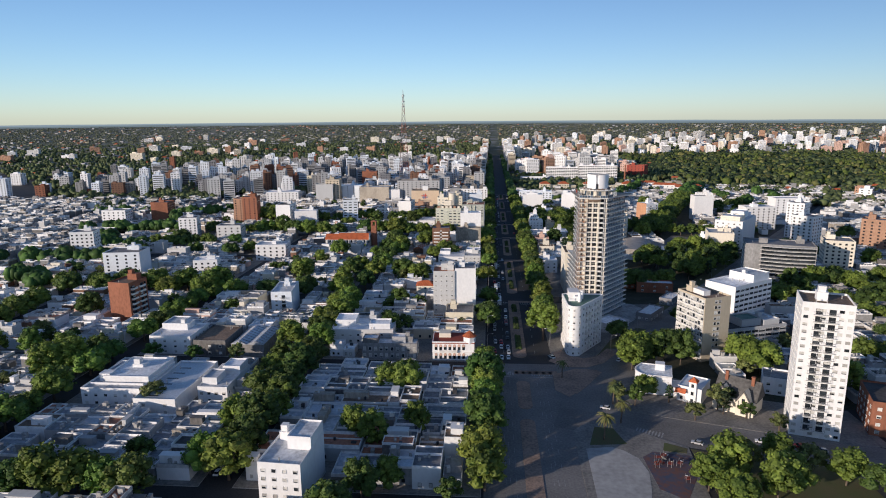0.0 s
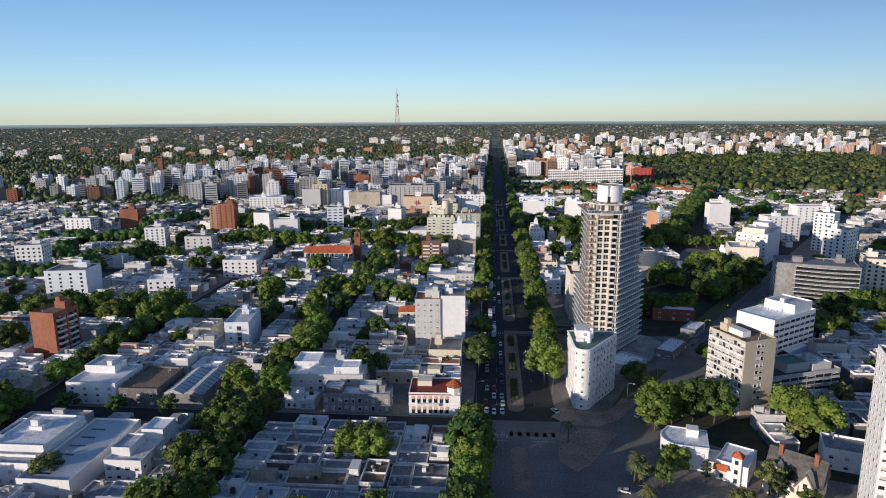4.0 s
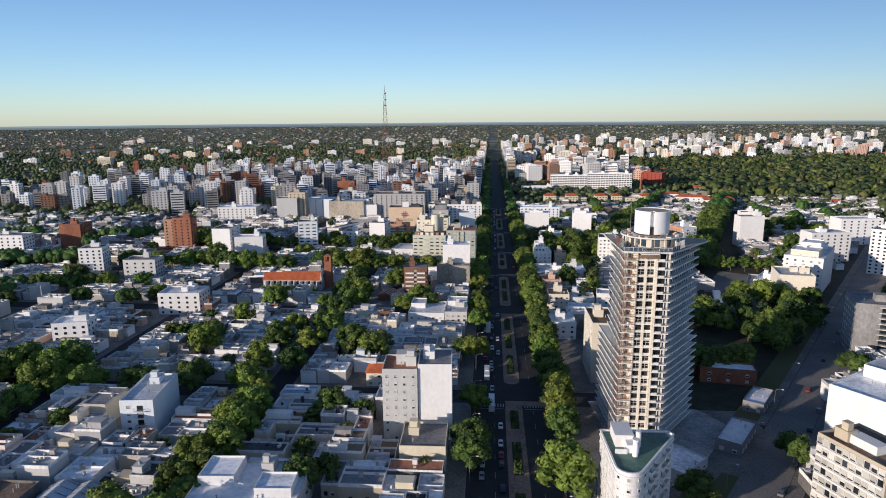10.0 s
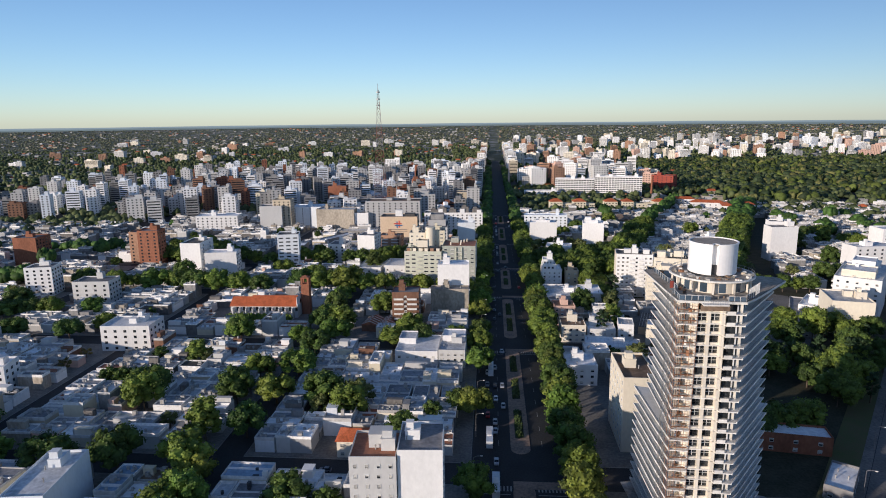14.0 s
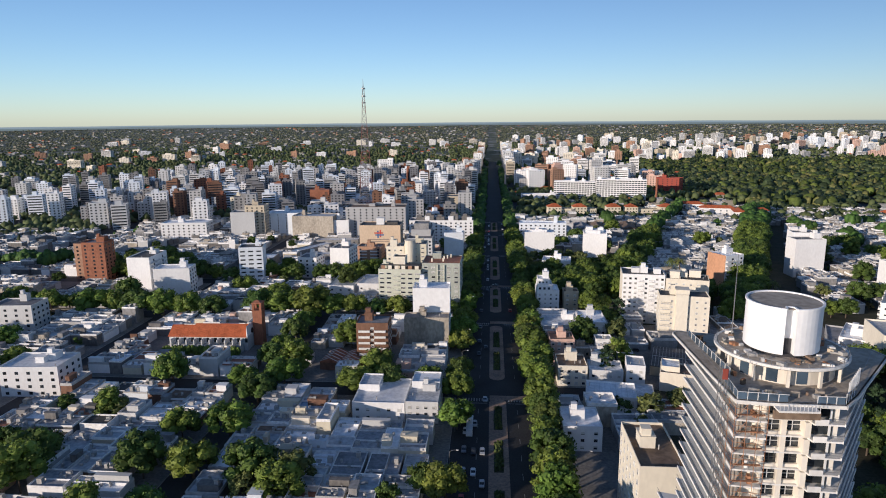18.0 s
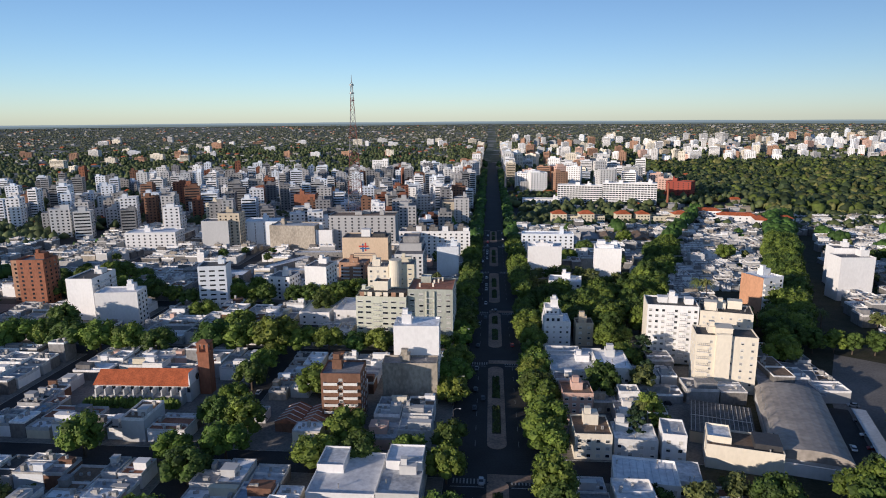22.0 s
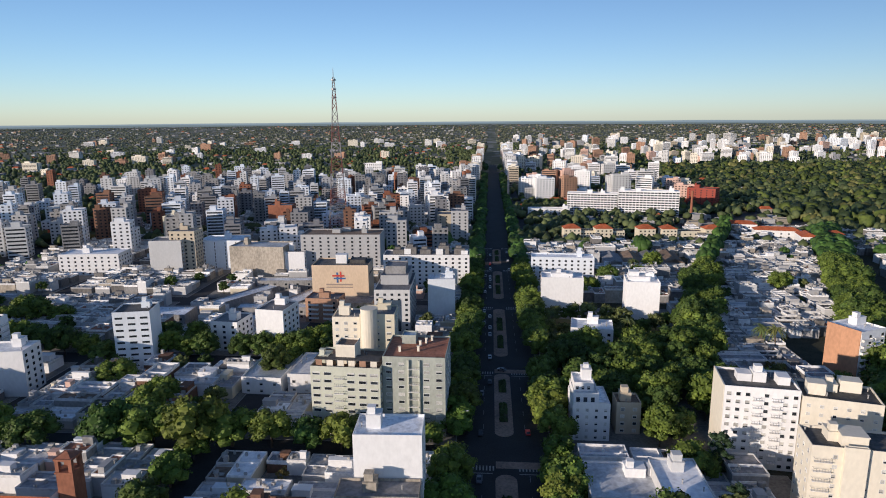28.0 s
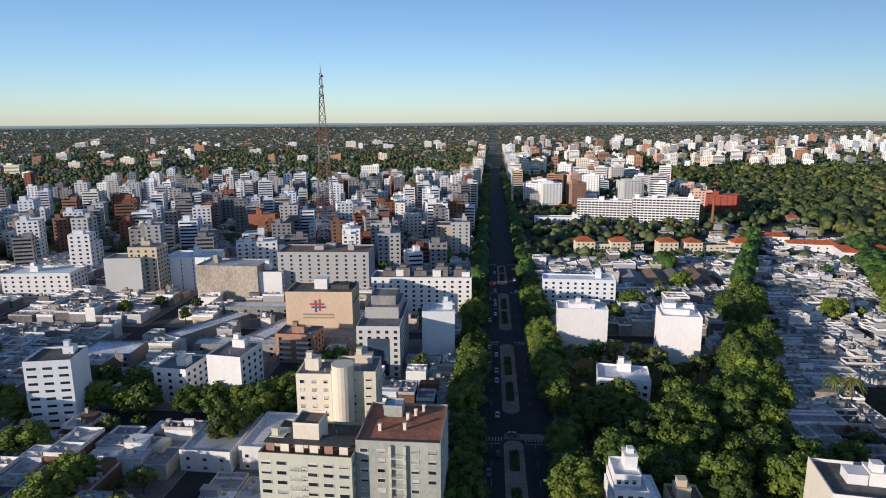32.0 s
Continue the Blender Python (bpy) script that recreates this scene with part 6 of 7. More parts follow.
def radio_mast():
    ob = thing("radio_mast", -154, 1070, 0, 10, "tall red and white lattice radio mast", "radio mast")
    claim(-162, 1062, 16, 16, 0)
    h, n = 158.0, 20
    half = lambda z: 9.0 * (1 - z / h) ** 1.15 + 0.9
    for k in range(n):
        z0, z1 = h * k / n, h * (k + 1) / n
        a, b, s = half(z0), half(z1), Shape()
        lo, hi = [(-a, -a), (a, -a), (a, a), (-a, a)], [(-b, -b), (b, -b), (b, b), (-b, b)]
        for i in range(4):
            j = (i + 1) % 4
            s.beam((*lo[i], z0), (*hi[i], z1), 0.55)
            s.beam((*lo[i], z0), (*hi[j], z1), 0.3).beam((*lo[j], z0), (*hi[i], z1), 0.3).beam((*hi[i], z1), (*hi[j], z1), 0.3)
        part("lattice_section", s, STEEL_RED if (k // 2) % 2 == 0 else STEEL_WHITE, ob, "bolted steel lattice")
    for z in (h - 3, h - 12, h - 20):
        part("platform", Shape().cylinder(0, 0, 2.6, z, z + 0.5, 10).cylinder(0, 0, 2.4, z + 0.5, z + 1.4, 10), RAIL, ob)
    part("antenna", Shape().cylinder(0, 0, 0.35, h, h + 9, 8, 0.15), STEEL_RED, ob)


radio_mast()
single("obelisk", Shape().cylinder(0, 0, 2.4, 3, 41, 3, 1.3).cylinder(0, 0, 9, 0, 1.2, 24).cylinder(0, 0, 4, 1.2, 3, 6), surface("pink_granite", (0.50, 0.42, 0.38), 0.6, 0.2), "tall slender granite obelisk on a round base", "obelisk", "", 28, 1366)
claim(16, 1354, 24, 24, 0)

# school courtyard with long pale roofs
for x, y, w, d, t in ((-172, 800, 11, 48, -28), (-150, 786, 44, 10, 4), (-128, 800, 12, 46, -20), (-160, 850, 40, 10, 4), (-200, 770, 26, 18, 2)):
    F(x, y, w, d, 6.5, t, "dull", "long low school wing with a pale metal roof", name="school_wing", cols=5, roof="membrane", sides=("front",), seed=int(-x), boxes=0, category="school")

# ---- low houses, block by block ----
HOUSE_WALLS = ("white", "white", "white", "lightgrey", "lightgrey", "bluewhite", "cream", "grey", "dull", "concrete", "pink", "dim", "sand", "yellow", "brown")
HOUSE_ROOFS = ("membrane",) * 7 + ("white",) * 5 + ("worn",) * 4 + ("grey", "grey", "grey", "dark", "redpaint", "redpaint", "brown", "glassroof", "metal")
OLD_ROOFS = ("membrane", "worn", "worn", "worn", "worn", "worn", "grey", "grey", "grey", "dark", "metal", "redpaint", "brown")
OLD_WALLS = ("lightgrey", "grey", "dull", "dull", "concrete", "dim", "dim", "white")
PALETTE = {"walls": HOUSE_WALLS, "roofs": HOUSE_ROOFS}
HOUSES = [0]
REST = {}


def rest(key):
    return REST.setdefault(key, Shape())


def house(x, y, w, d, h, rng, as_thing):
    """A terraced house: walls, a pale waterproofed roof with its parapet, a roof room, tanks, low walls and sheds."""
    wall, roof = rng.choice(PALETTE["walls"]), rng.choice(PALETTE["roofs"])
    up = rng.random() < 0.42
    uw, ud = w * rng.uniform(0.35, 0.75), d * rng.uniform(0.25, 0.5)
    ux, uy = rng.choice((0.0, w - uw)), rng.uniform(0, d - ud)
    uh = h + rng.uniform(2.3, 2.9)
    par = rng.uniform(0.35, 1.1)
    body = Shape().box(0, 0, 0, w, d, h)
    top = Shape().shell(-0.03, -0.03, w + 0.03, d + 0.03, h - 0.25, h + 0.06, par, 0.24, 0, 1)
    room = Shape().box(ux + 0.25, uy + 0.25, h + 0.06, ux + uw - 0.25, uy + ud - 0.25, uh).box(ux + 0.1, uy + 0.1, uh, ux + uw - 0.1, uy + ud - 0.1, uh + 0.18, bottom=True) if up else None
    bits, low = [], Shape()
    for _ in range(rng.randint(2, 3) if as_thing else rng.randint(3, 7)):
        bx, by = rng.uniform(0.5, w - 1.8), rng.uniform(0.5, d - 1.8)
        base = uh + 0.18 if up and ux + 0.3 < bx < ux + uw - 1.6 and uy + 0.3 < by < uy + ud - 1.6 else h + 0.06
        k, s = rng.random(), Shape()
        if k < 0.35:
            s.cylinder(bx + 0.6, by + 0.6, 0.5, base, base + 1.1, 10)
        elif k < 0.6:
            s.box(bx, by, base, bx + 1.0, by + 0.6, base + 0.8)
        elif k < 0.8:
            s.box(bx, by, base, bx + rng.uniform(1, 2.0), by + rng.uniform(0.8, 1.6), base + rng.uniform(0.2, 0.5))
        else:
            s.box(bx, by, base, bx + rng.uniform(1, 1.8), by + rng.uniform(1, 1.7), base + rng.uniform(1.2, 2.2))
        bits.append(s)
    if w > 6 and d > 8:
        cut = d * rng.uniform(0.3, 0.7)
        low.box(0.25, cut, h + 0.06, w - 0.25, cut + 0.18, h + rng.uniform(0.5, 1.1))
    if as_thing:
        HOUSES[0] += 1
        words = wall.replace("bluewhite", "white").replace("lightgrey", "pale grey").replace("dull", "grey").replace("dim", "dark grey")
        ob = thing("house", x, y, 0, 0, f"low {words} terraced house with a flat {roof.replace('glassroof', 'blue sheet').replace('redpaint', 'red painted')} roof", "house", "low houses between the streets")
        part("wall", body, WALL[wall], ob)
        part("roof", top, [PARAPET, ROOF[roof]], ob)
        if low.v:
            part("roof_wall", low, WALL["white"], ob)
        if up:
            part("roof_room", room, WALL[rng.choice((wall, "white", "lightgrey"))], ob)
        for s in bits:
            part("water_tank", s, rng.choice((TANK, TANK, TANK_D, SLAB)), ob)
        for i in range(rng.randint(1, 2)):
            part("window", window_mesh(1.2, 1.5, rng.choice(("open", "half", "shut")), rng.random() < 0.5), None, ob, at=pose((i + 0.7) * w / 2.6, 0, min(h - 2.1, 1.0)))
    else:
        mv = lambda s, key: merge(rest(key), s, x, y)
        mv(body, ("wall", wall)), mv(top, ("roof", roof)), mv(low, ("wall", "white"))
        for s in bits:
            mv(s, ("bits", ""))
        if up:
            mv(room, ("wall", wall))


def merge(into, s, x, y, z=0.0):
    i = len(into.v)
    into.v += [(a + x, b + y, c + z) for a, b, c in s.v]
    into.f += [tuple(q + i for q in f) for f in s.f]
    into.m += s.m


TREES_AT = []


def yard_tree(x, y, rng):
    TREES_AT.append((x, y, rng.choice(("small", "round", "round", "broad", "tall")), rng.uniform(0.8, 1.15)))


def fill(x0, y0, x1, y1, rng, as_thing, tall=(3.4, 6.4), keep=None, green=0.11):
    """Cuts a block into lots and builds a house on most of them."""
    w, d = x1 - x0, y1 - y0
    limit = rng.uniform(90, 250)
    if w * d > limit and max(w, d) > 8:
        cut = rng.uniform(0.36, 0.64)
        if w > d * rng.uniform(0.7, 1.2):
            c = x0 + w * cut
            fill(x0, y0, c, y1, rng, as_thing, tall, keep, green), fill(c, y0, x1, y1, rng, as_thing, tall, keep, green)
        else:
            c = y0 + d * cut
            fill(x0, y0, x1, c, rng, as_thing, tall, keep, green), fill(x0, c, x1, y1, rng, as_thing, tall, keep, green)
        return
    if w < 4.5 or d < 4.5:
        return
    cx, cy = (x0 + x1) / 2, (y0 + y1) / 2
    if keep and not keep(cx, cy):
        return
    if any(claimed(px, py) for px in (x0 + 0.3, cx, x1 - 0.3) for py in (y0 + 0.3, cy, y1 - 0.3)):
        return
    roll = rng.random()
    if roll < green:
        yard_tree(cx, cy, rng)
        return
    h = rng.uniform(*tall) if rng.random() < 0.92 else rng.uniform(tall[1], tall[1] + 3.5)
    dx, dy = rng.uniform(0, 0.12) * w, rng.uniform(0, 0.22) * d
    house(x0 + 0.02, y0 + rng.choice((0.02, dy)), w - dx - 0.04, d - dy - 0.04, h, rng, as_thing)


hr = random.Random(11)
NEAR_THINGS = {(-92, 182), (-92, 297), (-92, 417), (-92, 542), (-190, 297), (-190, 417), (-190, 182)}
for x0, x1 in COLUMNS:
    for y0, y1 in BLOCK_ROWS:
        right = x1 - (6 if x1 == -10 else 3)
        old = y0 < 290 or (x1 < -200 and y0 > 500)
        PALETTE["walls"], PALETTE["roofs"] = (OLD_WALLS, OLD_ROOFS) if old else (HOUSE_WALLS, HOUSE_ROOFS)
        fill(x0 + 3, y0 + 3, right, y1 - 3, hr, (x0, y0) in NEAR_THINGS and HOUSES[0] < 88)


def left_of_diagonal(x, y):
    return (y - 275) * 0.555 - (x - 35) * 0.83 > 16


def right_of_diagonal(x, y):
    return (y - 275) * 0.555 - (x - 35) * 0.83 < -16


fill(32, 470, 68, 527, hr, True, keep=left_of_diagonal)
fill(32, 543, 72, 632, hr, True, (4, 9), keep=left_of_diagonal)
fill(68, 590, 112, 640, hr, False, (3.5, 7), green=0.3)
fill(128, 556, 156, 650, hr, False, (3.5, 6), green=0.35)
fill(66, 500, 100, 519, hr, False, (3.5, 6), keep=left_of_diagonal, green=0.5)
PALETTE["walls"], PALETTE["roofs"] = OLD_WALLS, OLD_ROOFS
fill(32, 832, 130, 920, hr, False, (4, 9))
fill(32, 932, 150, 1005, hr, False, (4, 9))
fill(112, 690, 150, 820, hr, False, (3.5, 6), green=0.06)
fill(120, 770, 320, 1030, hr, False, (3.5, 6), keep=lambda x, y: x < 158 + (y - 690) * 0.41, green=0.08)
fill(215, 660, 420, 1000, hr, False, (3.5, 7), keep=lambda x, y: left_of_diagonal(x, y) and x > 195 + (y - 690) * 0.41 + 14, green=0.16)
fill(100, 210, 420, 560, hr, False, (3.5, 8), keep=lambda x, y: right_of_diagonal(x, y) and y > 258 - (x - 20) * 0.1, green=0.3)
fill(300, 560, 700, 980, hr, False, (3.5, 9), keep=right_of_diagonal, green=0.2)
fill(-900, 300, -640, 900, hr, False, (3.5, 8), green=0.3)
fill(-640, 240, -404, 900, hr, False, (3.5, 8), green=0.2)
fill(200, 985, 330, 1108, hr, False, (3.5, 7), green=0.25)
fill(332, 760, 540, 1090, hr, False, (3.5, 7), keep=left_of_diagonal, green=0.3)
fill(-300, 1116, -20, 1300, hr, False, (4, 10), green=0.1)

# ---- trees ----
def crown_mesh(seed, rx, rz, lumps, base, leaf, leaf_size=0.85, per=52):
    rng = np.random.default_rng(seed)
    v, f = [], []
    for k in range(lumps):
        t = 2 * math.pi * (k * 0.618 + rng.random() * 0.1)
        up = (k + 0.5) / lumps
        rad = rx * math.sqrt(max(0.05, 1 - (up * 1.15 - 0.25) ** 2)) * (0.70 if k % 4 else 0.3)
        c = np.array([rad * math.cos(t), rad * math.sin(t), base + rz * (0.30 + up * 1.25)])
        r = rx * rng.uniform(0.24, 0.38)
        # dense heart of the clump
        ico = bmesh.new()
        bmesh.ops.create_icosphere(ico, subdivisions=1, radius=1.0)
        i = len(v)
        for p in ico.verts:
            s = r * 0.86 * (1 + 0.22 * noise.noise(Vector(p.co) * 2.1 + Vector((seed, k, 0))))
            v.append((c[0] + p.co.x * s, c[1] + p.co.y * s, c[2] + p.co.z * s * 0.8))
        f += [tuple(q.index + i for q in g.verts) for g in ico.faces]
        ico.free()
        d = rng.normal(size=(per, 3))
        d[:, 2] = np.abs(d[:, 2]) * 0.9 - 0.25
        d /= np.linalg.norm(d, axis=1, keepdims=True)
        for e in d:
            n = e + rng.normal(size=3) * 0.45
            n /= np.linalg.norm(n)
            u = np.cross(n, (0.3, 0.2, 1)); u /= np.linalg.norm(u)
            w = np.cross(n, u)
            p, s = c + e * r * rng.uniform(0.72, 1.15) * (1, 1, 0.85), leaf_size * rng.uniform(0.5, 1.0)
            i = len(v)
            v += [tuple(p - u * s * 0.5), tuple(p + w * s * 0.42), tuple(p + u * s * 0.5), tuple(p - w * s * 0.42)]
            f.append((i, i + 1, i + 2, i + 3))
    data = bpy.data.meshes.new("crown")
    data.from_pydata(v, [], f)
    data.materials.append(leaf)
    return data


def trunk_mesh(h, r, spread):
    s = Shape()
    s.cylinder(0, 0, r, 0, h * 0.55, 8, r * 0.75).cylinder(0, 0, r * 0.75, h * 0.55, h, 8, r * 0.4)
    for k in range(5):
        a = k * 1.257 + 0.3
        s.beam((0, 0, h * (0.5 + 0.06 * k)), (spread * math.cos(a), spread * math.sin(a), h * (0.95 + 0.08 * k)), r * 0.55)
    return s.mesh("trunk", TRUNK)


TREE_KINDS = {
    "broad": [("tree", "broad green street tree with a rounded billowing crown", 7.0, 3.9, 24, 2.6, "fresh", 1), ("tree", "broad green street tree with a rounded billowing crown", 6.7, 4.3, 24, 2.8, "fresh", 2), ("tree", "dense dark green street tree", 6.8, 4.0, 24, 2.7, "deep", 3)],
    "tall": [("tree", "tall full green tree with a heavy crown", 6.0, 5.8, 26, 2.4, "fresh", 4), ("tree", "tall dark green tree with a heavy crown", 6.2, 5.6, 26, 2.4, "deep", 5)],
    "round": [("tree", "rounded olive-green garden tree", 4.2, 3.4, 14, 2.6, "olive", 6), ("tree", "rounded deep green garden tree", 4.2, 3.2, 14, 2.6, "deep", 7)],
    "small": [("tree", "small bushy courtyard tree", 2.6, 2.2, 8, 1.4, "deep", 8), ("tree", "small courtyard tree with rusty leaves", 2.8, 2.2, 8, 1.4, "rust", 9)],
    "conifer": [("conifer_tree", "tall dark conifer with drooping boughs", 3.6, 8.0, 18, 2.0, "dark", 10)],
}
PROTOS = {}
for kind, variants in TREE_KINDS.items():
    for name, label, rx, rz, lumps, base, leaf, seed in variants:
        ob = thing(name, 0, 0, -60, 0, label, "tree", f"{kind} trees of the streets and gardens")
        part("trunk", trunk_mesh(base + rz * 0.9, 0.11 * rx ** 0.7, rx * 0.45), None, ob)
        part("crown", crown_mesh(seed, rx, rz, lumps, base, LEAF[leaf], 0.95 if rx > 3 else 0.6), None, ob)
        ob["spread"], ob["rise"] = rx, base + rz * 1.9
        PROTOS.setdefault(kind, []).append(ob)
tree_rng = random.Random(21)
COUNT = [0]
FAR_TREES, MID_TREES = [], []
USED = set()


def tree(x, y, kind="broad", scale=1.0, z=0.0):
    scale *= 1.35 if kind in ("broad", "tall") else 1.1
    ob = tree_rng.choice(PROTOS[kind])
    m = pose(x, y, z, 0, 0, tree_rng.uniform(0, 360)) @ Matrix.Diagonal((scale, scale, scale * tree_rng.uniform(0.88, 1.15), 1))
    COUNT[0] += 1
    if ob in USED and (COUNT[0] > 300 or y > 700 or x < -255):
        if y < 930 and abs(x) < 330:
            MID_TREES.append((ob, m))
        else:
            FAR_TREES.append((x, y, scale * ob["spread"], scale * ob["rise"]))
        return
    if ob not in USED:
        USED.add(ob)
        ob.matrix_world = m
        return
    copy_tree(ob, m)


def copy_tree(ob, m):
    top = ob.copy()
    scene.collection.objects.link(top)
    top.matrix_world = m
    for child in ob.children:
        c = child.copy()
        scene.collection.objects.link(c)
        c.parent = top


def row(x0, y0, x1, y1, step, kind="broad", scale=1.0, gap=(), jitter=1.2):
    n = max(1, int(math.hypot(x1 - x0, y1 - y0) / step))
    for k in range(n + 1):
        x, y = x0 + (x1 - x0) * k / n, y0 + (y1 - y0) * k / n
        if any(a < y < b for a, b in gap) or tree_rng.random() < 0.08:
            continue
        tree(x + tree_rng.uniform(-jitter, jitter), y + tree_rng.uniform(-jitter, jitter), kind, scale * tree_rng.uniform(0.8, 1.12))


crossings = [(c - 7, c + 7) for c in STREETS_Y]
row(-9, 176, -9, 285, 8.5, "tall", 1.0, crossings)
for x, y, k, s in ((-8, 276, "tall", 0.9), (-8, 350, "tall", 0.85), (-9, 364, "broad", 0.9), (-8, 395, "broad", 0.8), (-9, 452, "broad", 0.85), (-17, 456, "broad", 0.7), (-8, 500, "broad", 0.8)):
    tree(x, y, k, s)
row(-9, 524, -9, 545, 9, "broad", 0.85, crossings)
row(-9.5, 575, -9.5, 1000, 8.5, "broad", 0.9, crossings)
tree(21.5, 331, "tall", 1.2)
row(25.5, 372, 25.5, 404, 7.5, "tall", 0.85)
row(25.5, 416, 25.5, 470, 7.5, "tall", 0.95)
row(26, 476, 26, 528, 8, "tall", 0.85)
row(26, 545, 26, 1000, 8.5, "broad", 0.92, crossings)
row(-94, 186, -94, 284, 13, "tall", 1.0)
row(-104, 190, -104, 250, 24, "broad", 1.0)
row(-95, 304, -95, 394, 14, "tall", 1.0)
row(-102, 330, -102, 400, 14, "broad", 0.9)
row(-95, 430, -95, 520, 26, "broad", 1.0)
row(-101, 560, -101, 628, 14, "broad", 0.8)
row(-300, 404, -108, 404, 22, "broad", 1.1)
row(-330, 414, -200, 418, 20, "broad", 1.25)
row(-270, 533, -106, 533, 32, "broad", 0.95)
row(-88, 533, -22, 533, 15, "broad", 1.05)
row(-240, 632, -104, 634, 15, "broad", 1.2)
row(-92, 638, -22, 640, 12, "broad", 1.1)
row(-200, 290, -110, 290, 22, "round", 1.2)
row(-197, 186, -197, 284, 13, "broad", 0.95)
row(-197, 300, -197, 400, 15, "broad", 0.95)
row(-296, 240, -296, 400, 15, "broad", 1.0)
row(-280, 288, -204, 290, 16, "tall", 0.85)
row(-190, 172, -120, 172, 9, "tall", 1.0)
row(-300, 640, -240, 650, 12, "broad", 0.9)
row(-280, 722, -200, 722, 13, "broad", 1.0)
row(-160, 722, -60, 724, 10, "tall", 0.85)
row(-95, 700, -70, 760, 9, "tall", 0.9)
row(-150, 735, -170, 745, 8, "tall", 0.8)
row(-400, 560, -250, 575, 12, "broad", 1.0)
row(-440, 640, -330, 655, 12, "broad", 1.0)
row(-500, 760, -250, 770, 14, "broad", 1.0)
row(-480, 480, -320, 500, 14, "broad", 1.1)
# right-hand side
for x, y, k, s in ((-58, 216, "tall", 0.8), (-50, 210, "tall", 0.8), (-35, 222, "tall", 0.75), (-45, 262, "round", 1.5), (-52, 258, "tall", 0.75), (-62, 330, "tall", 0.8), (-56, 338, "round", 1.2), (-60, 446, "tall", 1.0), (-57, 455, "round", 1.4), (-150, 240, "round", 1.2), (-206, 270, "tall", 1.0), (-214, 262, "tall", 1.0), (-222, 272, "tall", 0.9)):
    tree(x, y, k, s)
for x, y, k, s in ((75, 240, "round", 0.9), (104, 232, "round", 0.8), (110, 196, "tall", 0.8), (84, 186, "tall", 0.9), (92, 206, "tall", 0.75), (118, 188, "broad", 0.9), (70, 182, "broad", 0.8), (88, 246, "conifer", 0.7), (92, 250, "conifer", 0.6), (69, 256, "conifer", 0.45), (-48, 178, "tall", 0.8), (-40, 184, "tall", 0.7), (-20, 178, "round", 1.0), (61, 291, "tall", 1.0), (69, 297, "tall", 1.0), (78, 300, "tall", 1.0), (86, 299, "tall", 1.0), (70, 304, "tall", 0.9), (64, 300, "broad", 1.0), (63, 336, "broad", 0.8), (104, 362, "broad", 0.75), (72, 196, "tall", 0.9), (80, 202, "round", 1.2), (64, 190, "tall", 0.8), (90, 192, "broad", 0.9), (100, 200, "round", 1.2), (47, 254, "round", 0.9), (54, 252, "round", 0.9), (60, 262, "broad", 0.7), (96, 243, "round", 0.8), (87, 250, "round", 1.1), (116, 303, "tall", 0.7), (122, 308, "round", 1.2)):
    tree(x, y, k, s)
for k in range(120):
    x, y = tree_rng.uniform(96, 205), tree_rng.uniform(440, 575)
    if x > 148 - (y - 440) * 0.5 and left_of_diagonal(x - 8, y + 2) and not claimed(x, y, 2):
        tree(x, y, tree_rng.choice(("broad", "tall", "conifer", "broad")), tree_rng.uniform(0.75, 1.05))
row(84, 440, 118, 446, 8, "broad", 0.9)
for k in range(64):
    x, y = tree_rng.uniform(34, 104), tree_rng.uniform(668, 738)
    if not claimed(x, y, 3):
        tree(x, y, "tall", tree_rng.uniform(0.75, 1.05))
for k in range(46):
    y = tree_rng.uniform(735, 880)
    x = 104 + (y - 735) * 0.33 + tree_rng.uniform(-9, 9)
    if not claimed(x, y, 3):
        tree(x, y, "tall", tree_rng.uniform(0.8, 1.1))
row(150, 880, 250, 1110, 9, "tall", 0.9)
row(157, 668, 330, 1085, 9, "broad", 1.15)
row(165, 664, 338, 1080, 9, "broad", 1.15)
row(150, 655, 215, 650, 9, "tall", 0.8)
row(120, 640, 150, 690, 8, "tall", 0.85)
for x, y, k, s in ((58, 553, "conifer", 1.0), (66, 566, "tall", 0.8), (69, 560, "round", 1.0), (55, 515, "conifer", 0.5), (68, 512, "round", 1.3), (80, 518, "round", 1.2), (70, 565, "round", 0.9), (92, 520, "tall", 0.6), (57, 512, "round", 0.9), (62, 500, "round", 0.8)):
    tree(x, y, k, s)
for x, y, k, s in ((64, 648, "tall", 0.9), (72, 655, "broad", 0.9), (68, 664, "tall", 0.9), (60, 668, "broad", 0.9), (77, 626, "conifer", 1.1), (73, 600, "conifer", 0.9), (70, 596, "round", 1.4)):
    tree(x, y, k, s)
row(34, 760, 80, 775, 9, "round", 1.1)
row(64, 752, 100, 778, 8, "round", 1.2)
row(38, 786, 78, 782, 9, "round", 1.2)
row(34, 735, 40, 752, 8, "round", 1.2)
row(-9, 1000, -9, 1750, 11, "broad", 0.72)
row(25.5, 1000, 25.5, 1750, 11, "broad", 0.72)
for x, y, k, s in TREES_AT:
    if COUNT[0] > 1300:
        break
    if abs(x) < 420 and y < 1000:
        tree(x, y, k, s)

